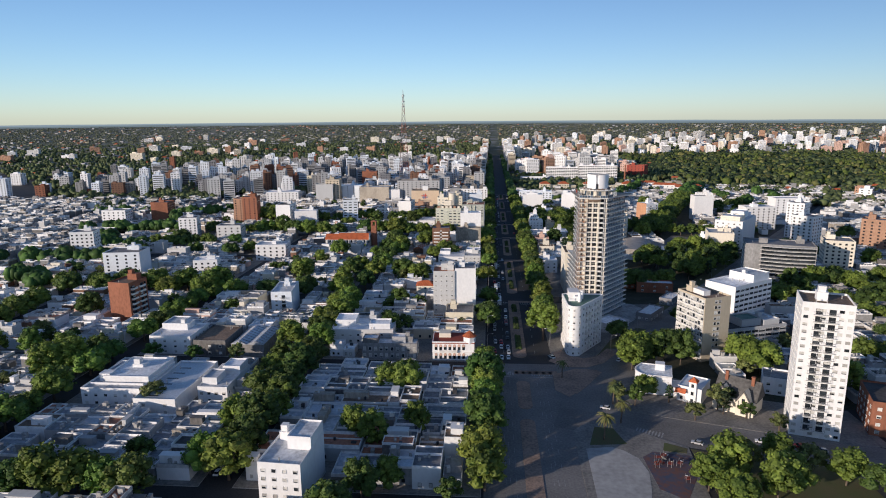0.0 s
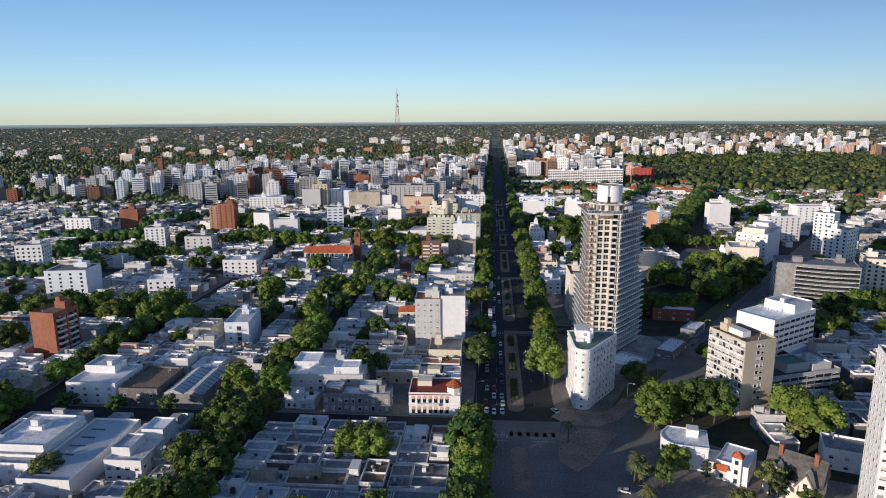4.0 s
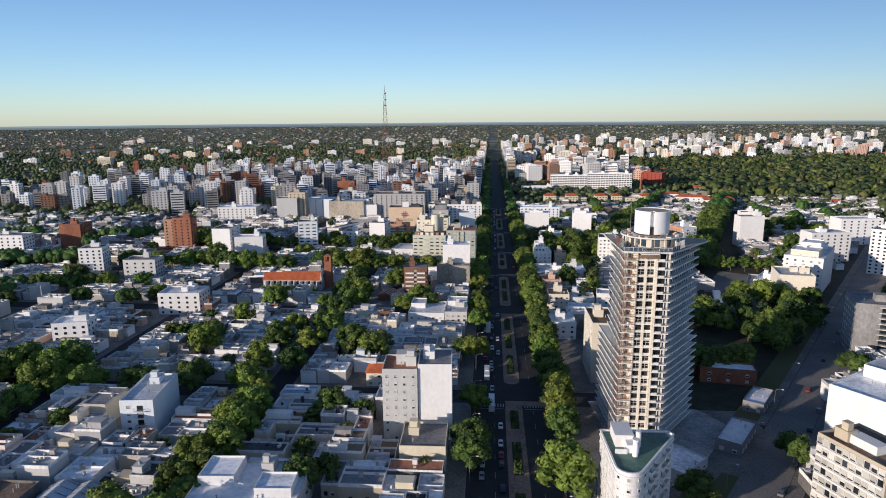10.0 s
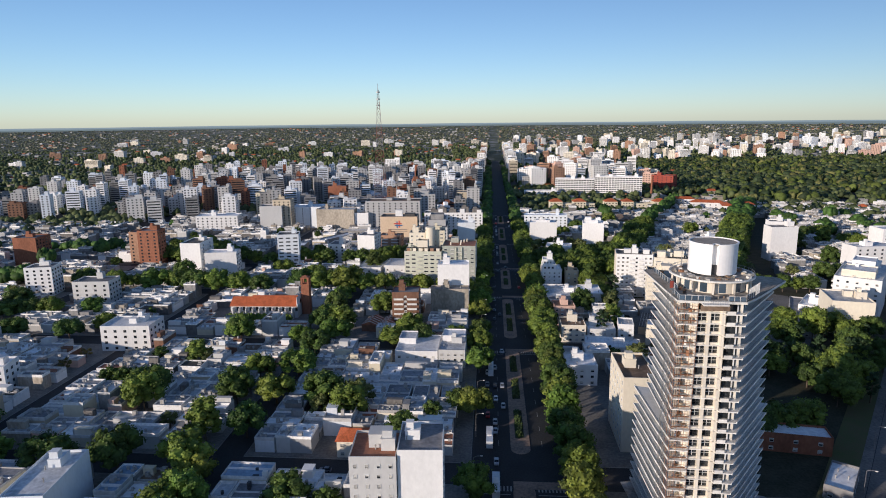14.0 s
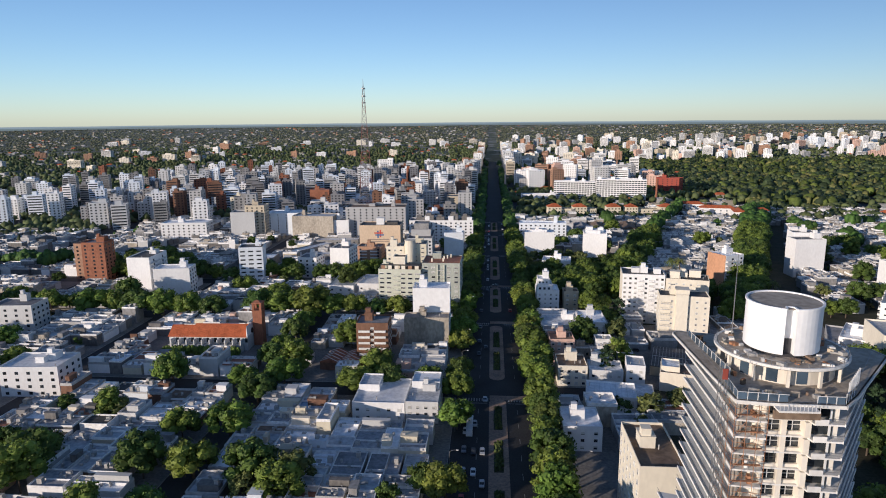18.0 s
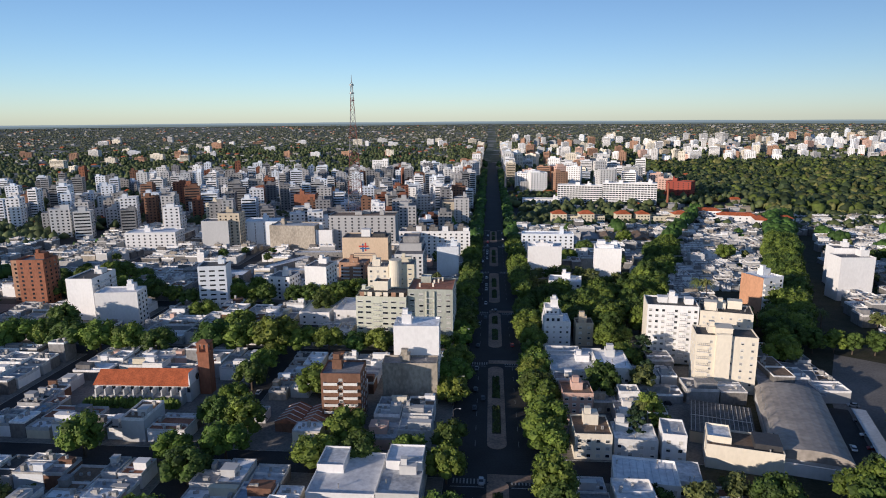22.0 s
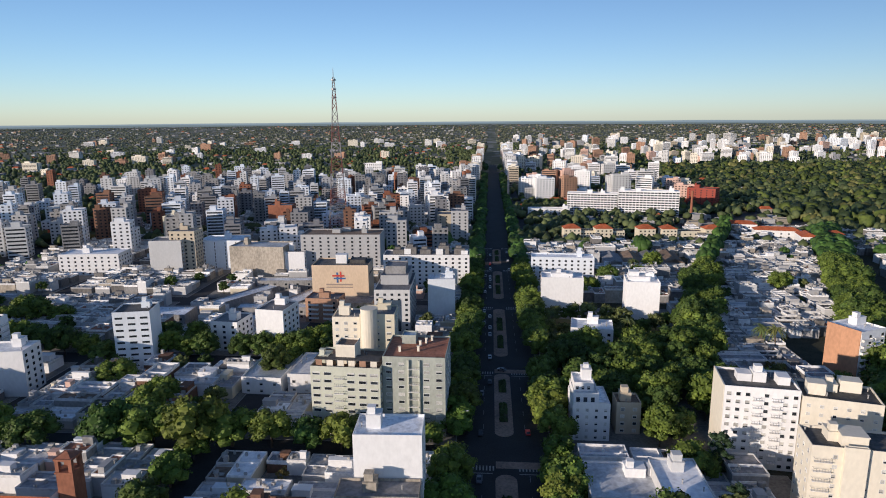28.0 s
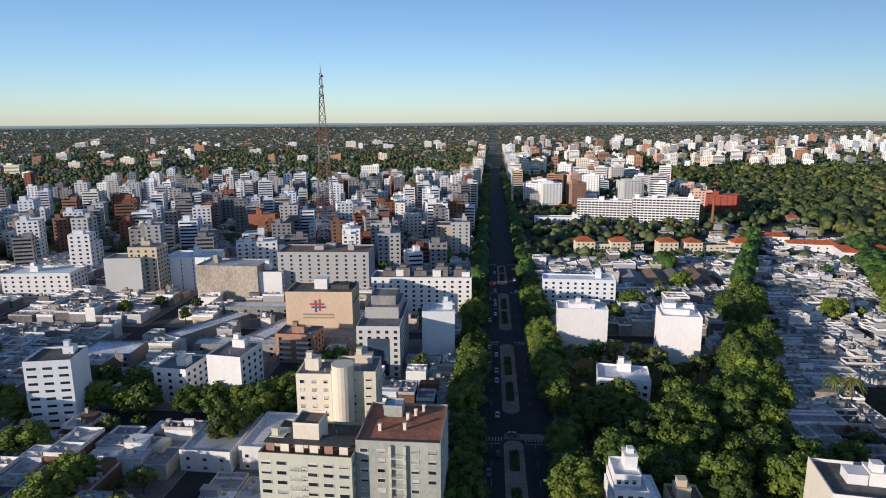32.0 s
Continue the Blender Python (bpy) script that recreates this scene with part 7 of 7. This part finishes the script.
# ---- the trees past the first three hundred, joined by kind of leaf ----
mid = {}
for ob, m in MID_TREES:
    data = ob.children[1].data if ob.children[1].name.startswith("crown") else ob.children[0].data
    if data.name not in CACHE:
        co = np.empty(len(data.vertices) * 3)
        data.vertices.foreach_get("co", co)
        CACHE[data.name] = (co.reshape(-1, 3), [tuple(f.vertices) for f in data.polygons])
    co, faces = CACHE[data.name]
    vs, fs, count = mid.setdefault(data.materials[0].name, ([], [], [0]))
    mm = np.array(m)
    vs.append(co @ mm[:3, :3].T + mm[:3, 3])
    k = count[0]
    fs += [tuple(q + k for q in f) for f in faces]
    count[0] += len(co)
stems = Shape()
for ob, m in MID_TREES:
    x, y, z = m.translation
    stems.cylinder(x, y, 0.32, 0, ob["rise"] * 0.5, 6, 0.2)
single("tree_trunks", stems, TRUNK, "bare brown trunks of the joined trees", "trees", "stuff")
for leaf_name, (vs, fs, count) in mid.items():
    data = bpy.data.meshes.new("tree_crowns")
    data.from_pydata(np.concatenate(vs).tolist(), [], fs)
    data.materials.append(bpy.data.materials[leaf_name])
    single("tree_crowns", data, None, "full green crowns of street and garden trees", "trees", "stuff")

# ---- the far city ----
far_rng = random.Random(77)


FAR_THINGS = [0]
FAR_REST = {}


def far_block(x, y, w, d, h, wall, turn=0.0):
    z = ground_height(x, y)
    claim(x, y, w, d, turn)
    bw, bd = w * far_rng.uniform(0.25, 0.5), d * 0.4
    bx = far_rng.uniform(0, w - bw)
    body = Shape().shell(0, 0, w, d, -2, h, 0.9, 0.3)
    cap = Shape().box(bx, d * 0.3, h, bx + bw, d * 0.3 + bd, h + far_rng.uniform(2.5, 5))
    floors, cols = int(h / 3), max(2, int(w / 4))
    style, front, flank = far_rng.random(), Shape(), Shape()
    for f in range(floors):
        z0 = f * h / floors + 1.0
        if style < 0.3:
            front.box(0.8, -0.08, z0, w - 0.8, 0, z0 + 1.4)
        else:
            for c in range(cols):
                cx = (c + 0.5) * w / cols
                front.box(cx - 0.9, -0.08, z0, cx + 0.9, 0, z0 + 1.4)
        for c in range(2):
            cy = (c + 0.5) * d / 2
            if x < 0:
                flank.box(w, cy - 1.2, z0, w + 0.08, cy + 1.2, z0 + 1.4)
            else:
                flank.box(-0.08, cy - 1.2, z0, 0, cy + 1.2, z0 + 1.4)
    FAR_THINGS[0] += 1
    if y < 1500 and FAR_THINGS[0] < 50:
        ob = thing("apartment_building", x, y, z, turn, f"distant {wall.replace('bluewhite', 'white').replace('lightgrey', 'pale grey').replace('darkgrey', 'dark grey')} apartment block with rows of windows", "building", "distant apartment blocks")
        part("wall", body, WALL[wall], ob)
        part("stair_house", cap, WALL[wall], ob)
        part("window_front", front, GLASS, ob, kind="stuff")
        part("window_side", flank, GLASS, ob, kind="stuff")
        return
    m = pose(x, y, z, 0, 0, turn)
    for key, s in ((wall, body), (wall, cap), ("glass", front), ("glass", flank)):
        into = FAR_REST.setdefault(key, Shape())
        i = len(into.v)
        into.v += [tuple(m @ Vector(p)) for p in s.v]
        into.f += [tuple(q + i for q in f) for f in s.f]
        into.m += s.m


LEFT_WALLS = ("white", "lightgrey", "dull", "grey", "bluewhite", "brown", "darkgrey", "grey", "lightgrey", "bluewhite", "grey", "dull", "bluewhite", "darkgrey", "white", "lightgrey", "dull", "brick")
placed = 0
while placed < 380:
    x, y = -25 - abs(far_rng.gauss(0, 330)), far_rng.uniform(940, 1560)
    w, d = far_rng.uniform(10, 19), far_rng.uniform(11, 18)
    if x < -900 or any(claimed(x + a * w, y + b * d, 2) for a in (0, 0.5, 1) for b in (0, 0.5, 1)):
        continue
    h = far_rng.uniform(16, 38) * (1.0 if x > -600 else 0.8)
    far_block(x - w, y, w, d, h, far_rng.choice(LEFT_WALLS), far_rng.uniform(6, 22))
    placed += 1
for k in range(34):
    y = 1030 + k * 46 + far_rng.uniform(-8, 8)
    for side in (-1, 1):
        if side == 1 and y < 1500:
            continue
        w, d = far_rng.uniform(14, 24), far_rng.uniform(18, 32)
        x = AV_X - 26 - w if side < 0 else AV_X + 26
        if any(claimed(x + a * w, y + b * d, 1) for a in (0, 0.5, 1) for b in (0, 0.5, 1)):
            continue
        far_block(x, y, w, d, far_rng.uniform(20, 38), far_rng.choice(("white", "bluewhite", "cream", "lightgrey", "orange", "sand")))
RIGHT_WALLS = ("orange", "grey", "lightgrey", "white", "white", "cream", "white", "bluewhite", "pink", "white", "sand", "cream", "lightgrey", "orange")
placed = 0
while placed < 360:
    y = 1330 + 2000 * far_rng.random() ** 1.4
    x = far_rng.uniform(40, 0.75 * y)
    w, d = far_rng.uniform(14, 30), far_rng.uniform(12, 20)
    if 300 < x < 1100 and 1150 < y < 2000 or claimed(x, y, 3):
        continue
    far_block(x, y, w, d, far_rng.uniform(14, 36), far_rng.choice(RIGHT_WALLS), far_rng.uniform(-30, 20))
    placed += 1
for k in range(60):
    x, y = -far_rng.uniform(60, 1700), far_rng.uniform(1700, 3300)
    if not claimed(x, y, 3):
        far_block(x, y, far_rng.uniform(14, 40), 14, far_rng.uniform(9, 24), far_rng.choice(("white", "cream", "lightgrey", "orange")), far_rng.uniform(-20, 20))
for k in range(26):
    x, y = far_rng.uniform(300, 620), far_rng.uniform(480, 1000)
    if right_of_diagonal(x, y) and not claimed(x, y, 3):
        far_block(x, y, far_rng.uniform(16, 30), 16, far_rng.uniform(16, 30), far_rng.choice(("white", "white", "cream", "orange")), far_rng.choice((55, -35, 50)))

for key, s in FAR_REST.items():
    single("distant_windows" if key == "glass" else "distant_blocks", s, GLASS if key == "glass" else WALL[key], "far apartment blocks on the horizon side", "buildings", "stuff")

# low roofs of the suburbs, one sheet of many small houses for each colour
SUBURB = {k: Shape() for k in ("white", "lightgrey", "cream", "tile", "grey")}
for k in range(2800):
    r = 900 + 3600 * far_rng.random() ** 1.3
    a = radians(far_rng.uniform(-44, 47))
    x, y = r * math.sin(a), 250 + r * math.cos(a)
    if y < 1000 or abs(x - AV_X) < 30 or claimed(x, y, 2) or (380 < x < 1100 and 1150 < y < 2000 and far_rng.random() < 0.93):
        continue
    w, d, h = far_rng.uniform(7, 16), far_rng.uniform(7, 13), far_rng.uniform(3, 6)
    key = far_rng.choice(("white", "white", "lightgrey", "cream", "grey", "tile"))
    z = ground_height(x, y)
    c, s = math.cos(k * 0.7), math.sin(k * 0.7)
    if key == "tile":
        SUBURB["cream"].box(x, y, z - 3, x + w, y + d, z + h)
        SUBURB["tile"].gable(x - 0.5, y - 0.5, x + w + 0.5, y + d + 0.5, z + h, z + h + 3, w > d, 0, 3)
    else:
        SUBURB[key].box(x, y, z - 3, x + w, y + d, z + h).ring(x, y, x + w, y + d, z + h, z + h + 0.6, 0.3)
for key, s in SUBURB.items():
    m = ROOF["tile"] if key == "tile" else paint("suburb_" + key, {"white": (0.40, 0.40, 0.40), "lightgrey": (0.30, 0.30, 0.30), "cream": (0.38, 0.34, 0.27), "grey": (0.24, 0.24, 0.25)}[key], island=True, tint=0.3)
    single("distant_houses", s, m, "low suburban houses spread to the horizon", "houses", "stuff")
for (kind, key), s in REST.items():
    m = WALL[key] if kind == "wall" else ROOF[key] if kind == "roof" else TANK
    single({"wall": "terraced_houses", "roof": "flat_roofs", "bits": "roof_clutter"}[kind], s, [PARAPET, m] if kind == "roof" else m, "packed low terraced houses with flat roofs", "houses", "stuff")

# woods and suburban trees: small lumpy crowns in one mesh for each zone
def lump_woods(name, spots, label, leaf=None, fine=1):
    base = bmesh.new()
    bmesh.ops.create_icosphere(base, subdivisions=fine, radius=1.0)
    bv = np.array([v.co[:] for v in base.verts])
    bf = np.array([[v.index for v in f.verts] for f in base.faces])
    base.free()
    rng = np.random.default_rng(len(spots))
    vs, fs = [], []
    for i, (x, y, z, r, hgt) in enumerate(spots):
        jag = 1 + rng.uniform(-0.28, 0.28, (len(bv), 1))
        vs.append(bv * jag * (r, r, hgt * 0.55) + (x, y, z + hgt * 0.55))
        fs.append(bf + i * len(bv))
    data = bpy.data.meshes.new(name)
    data.from_pydata(np.concatenate(vs).tolist(), [], np.concatenate(fs).tolist())
    data.materials.append(leaf or FAR_LEAF_HAZED)
    data.polygons.foreach_set("use_smooth", [True] * len(data.polygons))
    single(name, data, None, label, "trees", "stuff")


spots = []
for x, y, r, hgt in FAR_TREES:
    k = max(5, int(r * 2.2))
    for j in range(k):
        a, q = 2 * math.pi * j * 0.618, r * 0.62 * math.sqrt((j + 0.5) / k)
        spots.append((x + q * math.cos(a), y + q * math.sin(a), hgt * (0.22 + 0.3 * far_rng.random() * (1 - q / r)), r * far_rng.uniform(0.32, 0.48), hgt * far_rng.uniform(0.4, 0.55)))
for k in range(14):
    for side in (-17, 17):
        y = 1900 + k * 9 + far_rng.uniform(-3, 3)
        spots.append((AV_X + side + far_rng.uniform(-2, 2), y, ground_height(AV_X, y), far_rng.uniform(3, 5), far_rng.uniform(4, 7)))
lump_woods("street_trees", spots, "rounded green street trees in rows", LEAF["deep"], 2)
spots = []
while len(spots) < 30000:
    r = 750 + 3850 * far_rng.random() ** 1.1
    a = radians(far_rng.uniform(-45, 47))
    x, y = r * math.sin(a), 250 + r * math.cos(a)
    if abs(x - AV_X) < 22 or claimed(x, y, 3) or (y < 1000 and -420 < x < 420):
        continue
    if noise.noise((x / 160, y / 160, 1.7)) < -0.18 and far_rng.random() < 0.7:
        continue
    spots.append((x, y, ground_height(x, y), far_rng.uniform(3.0, 6.5), far_rng.uniform(5, 11) if r < 2600 else far_rng.uniform(3, 6)))
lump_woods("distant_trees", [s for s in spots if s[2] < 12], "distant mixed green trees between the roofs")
lump_woods("ridge_trees", [s for s in spots if s[2] >= 12], "pale green trees on the far ridge", RIDGE_LEAF_HAZED)
spots = []
for k in range(5200):
    x, y = far_rng.uniform(360, 1150), far_rng.uniform(1120, 2050)
    rough = noise.noise((x / 70, y / 110, 4.2))
    if not claimed(x, y, 3) and rough > -0.25:
        spots.append((x, y, ground_height(x, y), far_rng.uniform(3.0, 8.5), far_rng.uniform(5, 11) + 14 * max(0, rough)))
for k in range(700):
    x, y = far_rng.uniform(45, 330), far_rng.uniform(1240, 1420)
    if not claimed(x, y, 3):
        spots.append((x, y, 0, far_rng.uniform(3, 5), far_rng.uniform(6, 9)))
lump_woods("park_woods", [p for k, p in enumerate(spots) if k % 5 and k % 2], "dense green park woods", LEAF["deep"], 2)
lump_woods("park_woods", [p for k, p in enumerate(spots) if k % 5 and not k % 2], "dense dark green park woods", LEAF["dark"], 2)
lump_woods("park_woods", [p for k, p in enumerate(spots) if not k % 5], "olive and brownish trees of the park", LEAF["olive"], 2)

# ---- palms, cars, lamps ----
def palm_proto():
    ob = thing("palm_tree", 45, 236, 0, 0, "tall palm with a tuft of arching fronds", "palm", "palms of gardens and square")
    s = Shape()
    for k in range(5):
        s.cylinder(0.1 * k, 0, 0.34 - 0.03 * k, k * 1.8, (k + 1) * 1.8, 8, 0.31 - 0.03 * k)
    part("trunk", s, TRUNK, ob)
    f, rng = Shape(), random.Random(8)
    for k in range(34):
        a, rise = k * 2.399, rng.uniform(-0.5, 1.0)
        u = Vector((math.cos(a), math.sin(a), 0))
        side = Vector((-math.sin(a), math.cos(a), 0))
        prev = Vector((0.4, 0, 9.0))
        for j in range(1, 6):
            t = j / 5
            p = Vector((0.4, 0, 9.0)) + u * 3.4 * t + Vector((0, 0, 2.6 * rise * t - 2.6 * t * t))
            w0, w1 = 0.42 * (1 - (j - 1) / 6), 0.42 * (1 - j / 6)
            f.face([prev - side * w0 - Vector((0, 0, 0.15)), prev, p, p - side * w1 - Vector((0, 0, 0.15))])
            f.face([prev, prev + side * w0 - Vector((0, 0, 0.15)), p + side * w1 - Vector((0, 0, 0.15)), p])
            prev = p
    part("fronds", f, LEAF["olive"], ob)
    return ob


palm = palm_proto()
for x, y, s in ((45, 253, 0.95), (36, 222, 1.1), (46, 258, 0.9), (26.5, 279.5, 0.9), (75, 756, 1.5), (145, 744, 1.6), (139, 748, 1.5), (52, 786, 1.4), (60, 790, 1.3), (37, 779, 1.1), (-24, 345, 0.8), (64, 566, 1.3), (-48, 648, 1.0), (-140, 662, 1.0), (190, 690, 1.3), (-330, 612, 1.1), (110, 905, 1.4)):
    top = copy_thing(palm, pose(x, y, 0, 0, 0, x * 31 % 360))
    top.scale = (s, s, s)


def car_proto(name, label, colour, bus=False):
    paint_m = surface("car_" + label.split()[0], colour, 0.35, 0.08, 1, 0.5, 0.0, metal=0.2, gloss=0.6)
    ob = thing(name, 0, 0, -50, 0, label, "bus" if bus else "car", "vehicles on the streets")
    s = Shape()
    if bus:
        s.box(-1.25, -6, 0.35, 1.25, 6, 3.1, bottom=True)
        part("body", s, paint_m, ob)
        for x, t in ((-1.25, -90), (1.25, 90)):
            part("window_strip", Shape().box(-5.4, -0.04, 0, 5.4, 0.0, 1.0), GLASS, ob, at=pose(x, 0, 1.6, 0, 0, t))
        part("windscreen", Shape().box(-1.1, -6.05, 1.3, 1.1, -6.0, 2.8), GLASS, ob)
        part("roof_unit", Shape().box(-0.8, -2, 3.1, 0.8, 1.5, 3.4), SLAB, ob)
        spots, r = [(-1.1, -4), (1.1, -4), (-1.1, 3.6), (1.1, 3.6)], 0.48
    else:
        prof = [(-2.1, 0.3), (2.1, 0.3), (2.15, 0.75), (1.1, 0.95), (-1.9, 0.95), (-2.1, 0.7)]
        cab = [(-1.85, 0.95), (1.05, 0.95), (0.35, 1.45), (-1.35, 1.45)]
        for pts, hw, shape_name, mat in ((prof, 0.88, "body", paint_m), (cab, 0.74, "cabin_glass", GLASS)):
            q, n = Shape(), len(pts)
            q.v = [(-hw, y, z) for y, z in pts] + [(hw, y, z) for y, z in pts]
            q.f = [(a, (a + 1) % n, n + (a + 1) % n, n + a) for a in range(n)] + [tuple(range(n - 1, -1, -1)), tuple(range(n, 2 * n))]
            q.m = [0] * len(q.f)
            part(shape_name, q, mat, ob)
        part("roof", Shape().box(-0.70, -1.3, 1.45, 0.70, 0.3, 1.50), paint_m, ob)
        spots, r = [(-0.8, -1.3), (0.8, -1.3), (-0.8, 1.3), (0.8, 1.3)], 0.32
    for x, y in spots:
        part("wheel", Shape().cylinder(0, 0, r, -0.1, 0.1, 10).cylinder(0, 0, r, 0.1, -0.1, 10), TYRE, ob, at=pose(x, y, r, 0, 90, 0))
    return ob


CARS = [car_proto("car", "white sedan on the asphalt street", (0.75, 0.75, 0.75)), car_proto("car", "silver hatchback on the asphalt street", (0.45, 0.46, 0.48)), car_proto("car", "black sedan on the asphalt street", (0.03, 0.03, 0.035)), car_proto("car", "red compact car on the asphalt street", (0.35, 0.03, 0.03)), car_proto("car", "grey hatchback on the asphalt street", (0.2, 0.2, 0.22))]
BUS = car_proto("bus", "white city bus with dark windows", (0.72, 0.74, 0.76), True)
car_rng = random.Random(31)
placed_cars = set()


def car(x, y, turn=0.0, which=None):
    ob = which or CARS[car_rng.choice((0, 0, 0, 1, 1, 2, 3, 4))]
    m = pose(x, y, 0.03, 0, 0, turn)
    if ob in placed_cars:
        copy_thing(ob, m)
    else:
        placed_cars.add(ob)
        ob.matrix_world = m


for y in np.arange(303, 530, 7.2):
    for lane in (AV_X - 5.6, AV_X - 9.0, AV_X - 12.4):
        if car_rng.random() < (0.62 if y < 360 else 0.28) and not any(abs(y - c) < 8 for c in STREETS_Y):
            car(lane + car_rng.uniform(-0.3, 0.3), float(y) + car_rng.uniform(-1, 1), 180)
for y in np.arange(545, 1000, 11):
    for lane in (AV_X - 5.6, AV_X - 9.0):
        if car_rng.random() < 0.22:
            car(lane, float(y) + car_rng.uniform(-2, 2), 180)
    if car_rng.random() < 0.12:
        car(AV_X + 9, float(y), 0)
for y in np.arange(655, 700, 5.5):
    car(AV_X - 14.5, float(y), 180)
car(-3.4, 433, 180, BUS)
car(-1.2, 401, 180, BUS)
car(-3, 500, 180, BUS)
for k in range(12):
    t = 40 + k * 24 + car_rng.uniform(-6, 6)
    side = car_rng.choice((-3.0, 9.5, 3))
    car(35 + 0.555 * t + 0.83 * side, 275 + 0.83 * t - 0.555 * side, -33.8)
for x, y, t in ((41, 248.4, 70), (70, 221, 64), (94, 223.5, 72), (106.5, 220.8, 76), (113, 217.9, 78), (-98, 470, 0), (-100, 506, 0), (-96, 590, 0), (-60, 409, 90), (-170, 409, 90), (24, 305, 30), (8, 716, 60)):
    car(x, y, t)
for x, y, t in ((140, 548, 74), (143, 556, 74), (146, 566, 74), (150, 578, 74), (155, 592, 74), (136, 556, -16), (75, 590, 80), (79, 589, 80)):
    car(x, y, t)
for k in range(18):
    car(-100.5, 190 + k * 5.6 + (40 if k > 10 else 0), 0)


def lamp_proto():
    ob = thing("street_lamp", 0, 0, -50, 0, "tall grey street lamp with a curved arm", "street lamp", "street lamps of the avenues")
    part("pole", Shape().cylinder(0, 0, 0.11, 0, 9, 8, 0.07), RAIL, ob)
    part("arm", Shape().beam((0, 0, 9), (1.0, 0, 9.6), 0.1).beam((1.0, 0, 9.6), (2.4, 0, 9.7), 0.1), RAIL, ob)
    part("lamp_head", Shape().box(2.2, -0.18, 9.6, 3.0, 0.18, 9.78, bottom=True), SLAB, ob)
    return ob


lamp = lamp_proto()
lamp.matrix_world = pose(-8.6, 312, 0.1)
for k in range(1, 22):
    copy_thing(lamp, pose(-8.6, 312 + k * 31, 0.1))
for k in range(20):
    copy_thing(lamp, pose(24.6, 322 + k * 34, 0.1, 0, 0, 180))
for k in range(9):
    t = 44 + k * 36
    copy_thing(lamp, pose(35 + 0.555 * t - 0.83 * 5.2, 275 + 0.83 * t + 0.555 * 5.2, 0.1, 0, 0, -30))
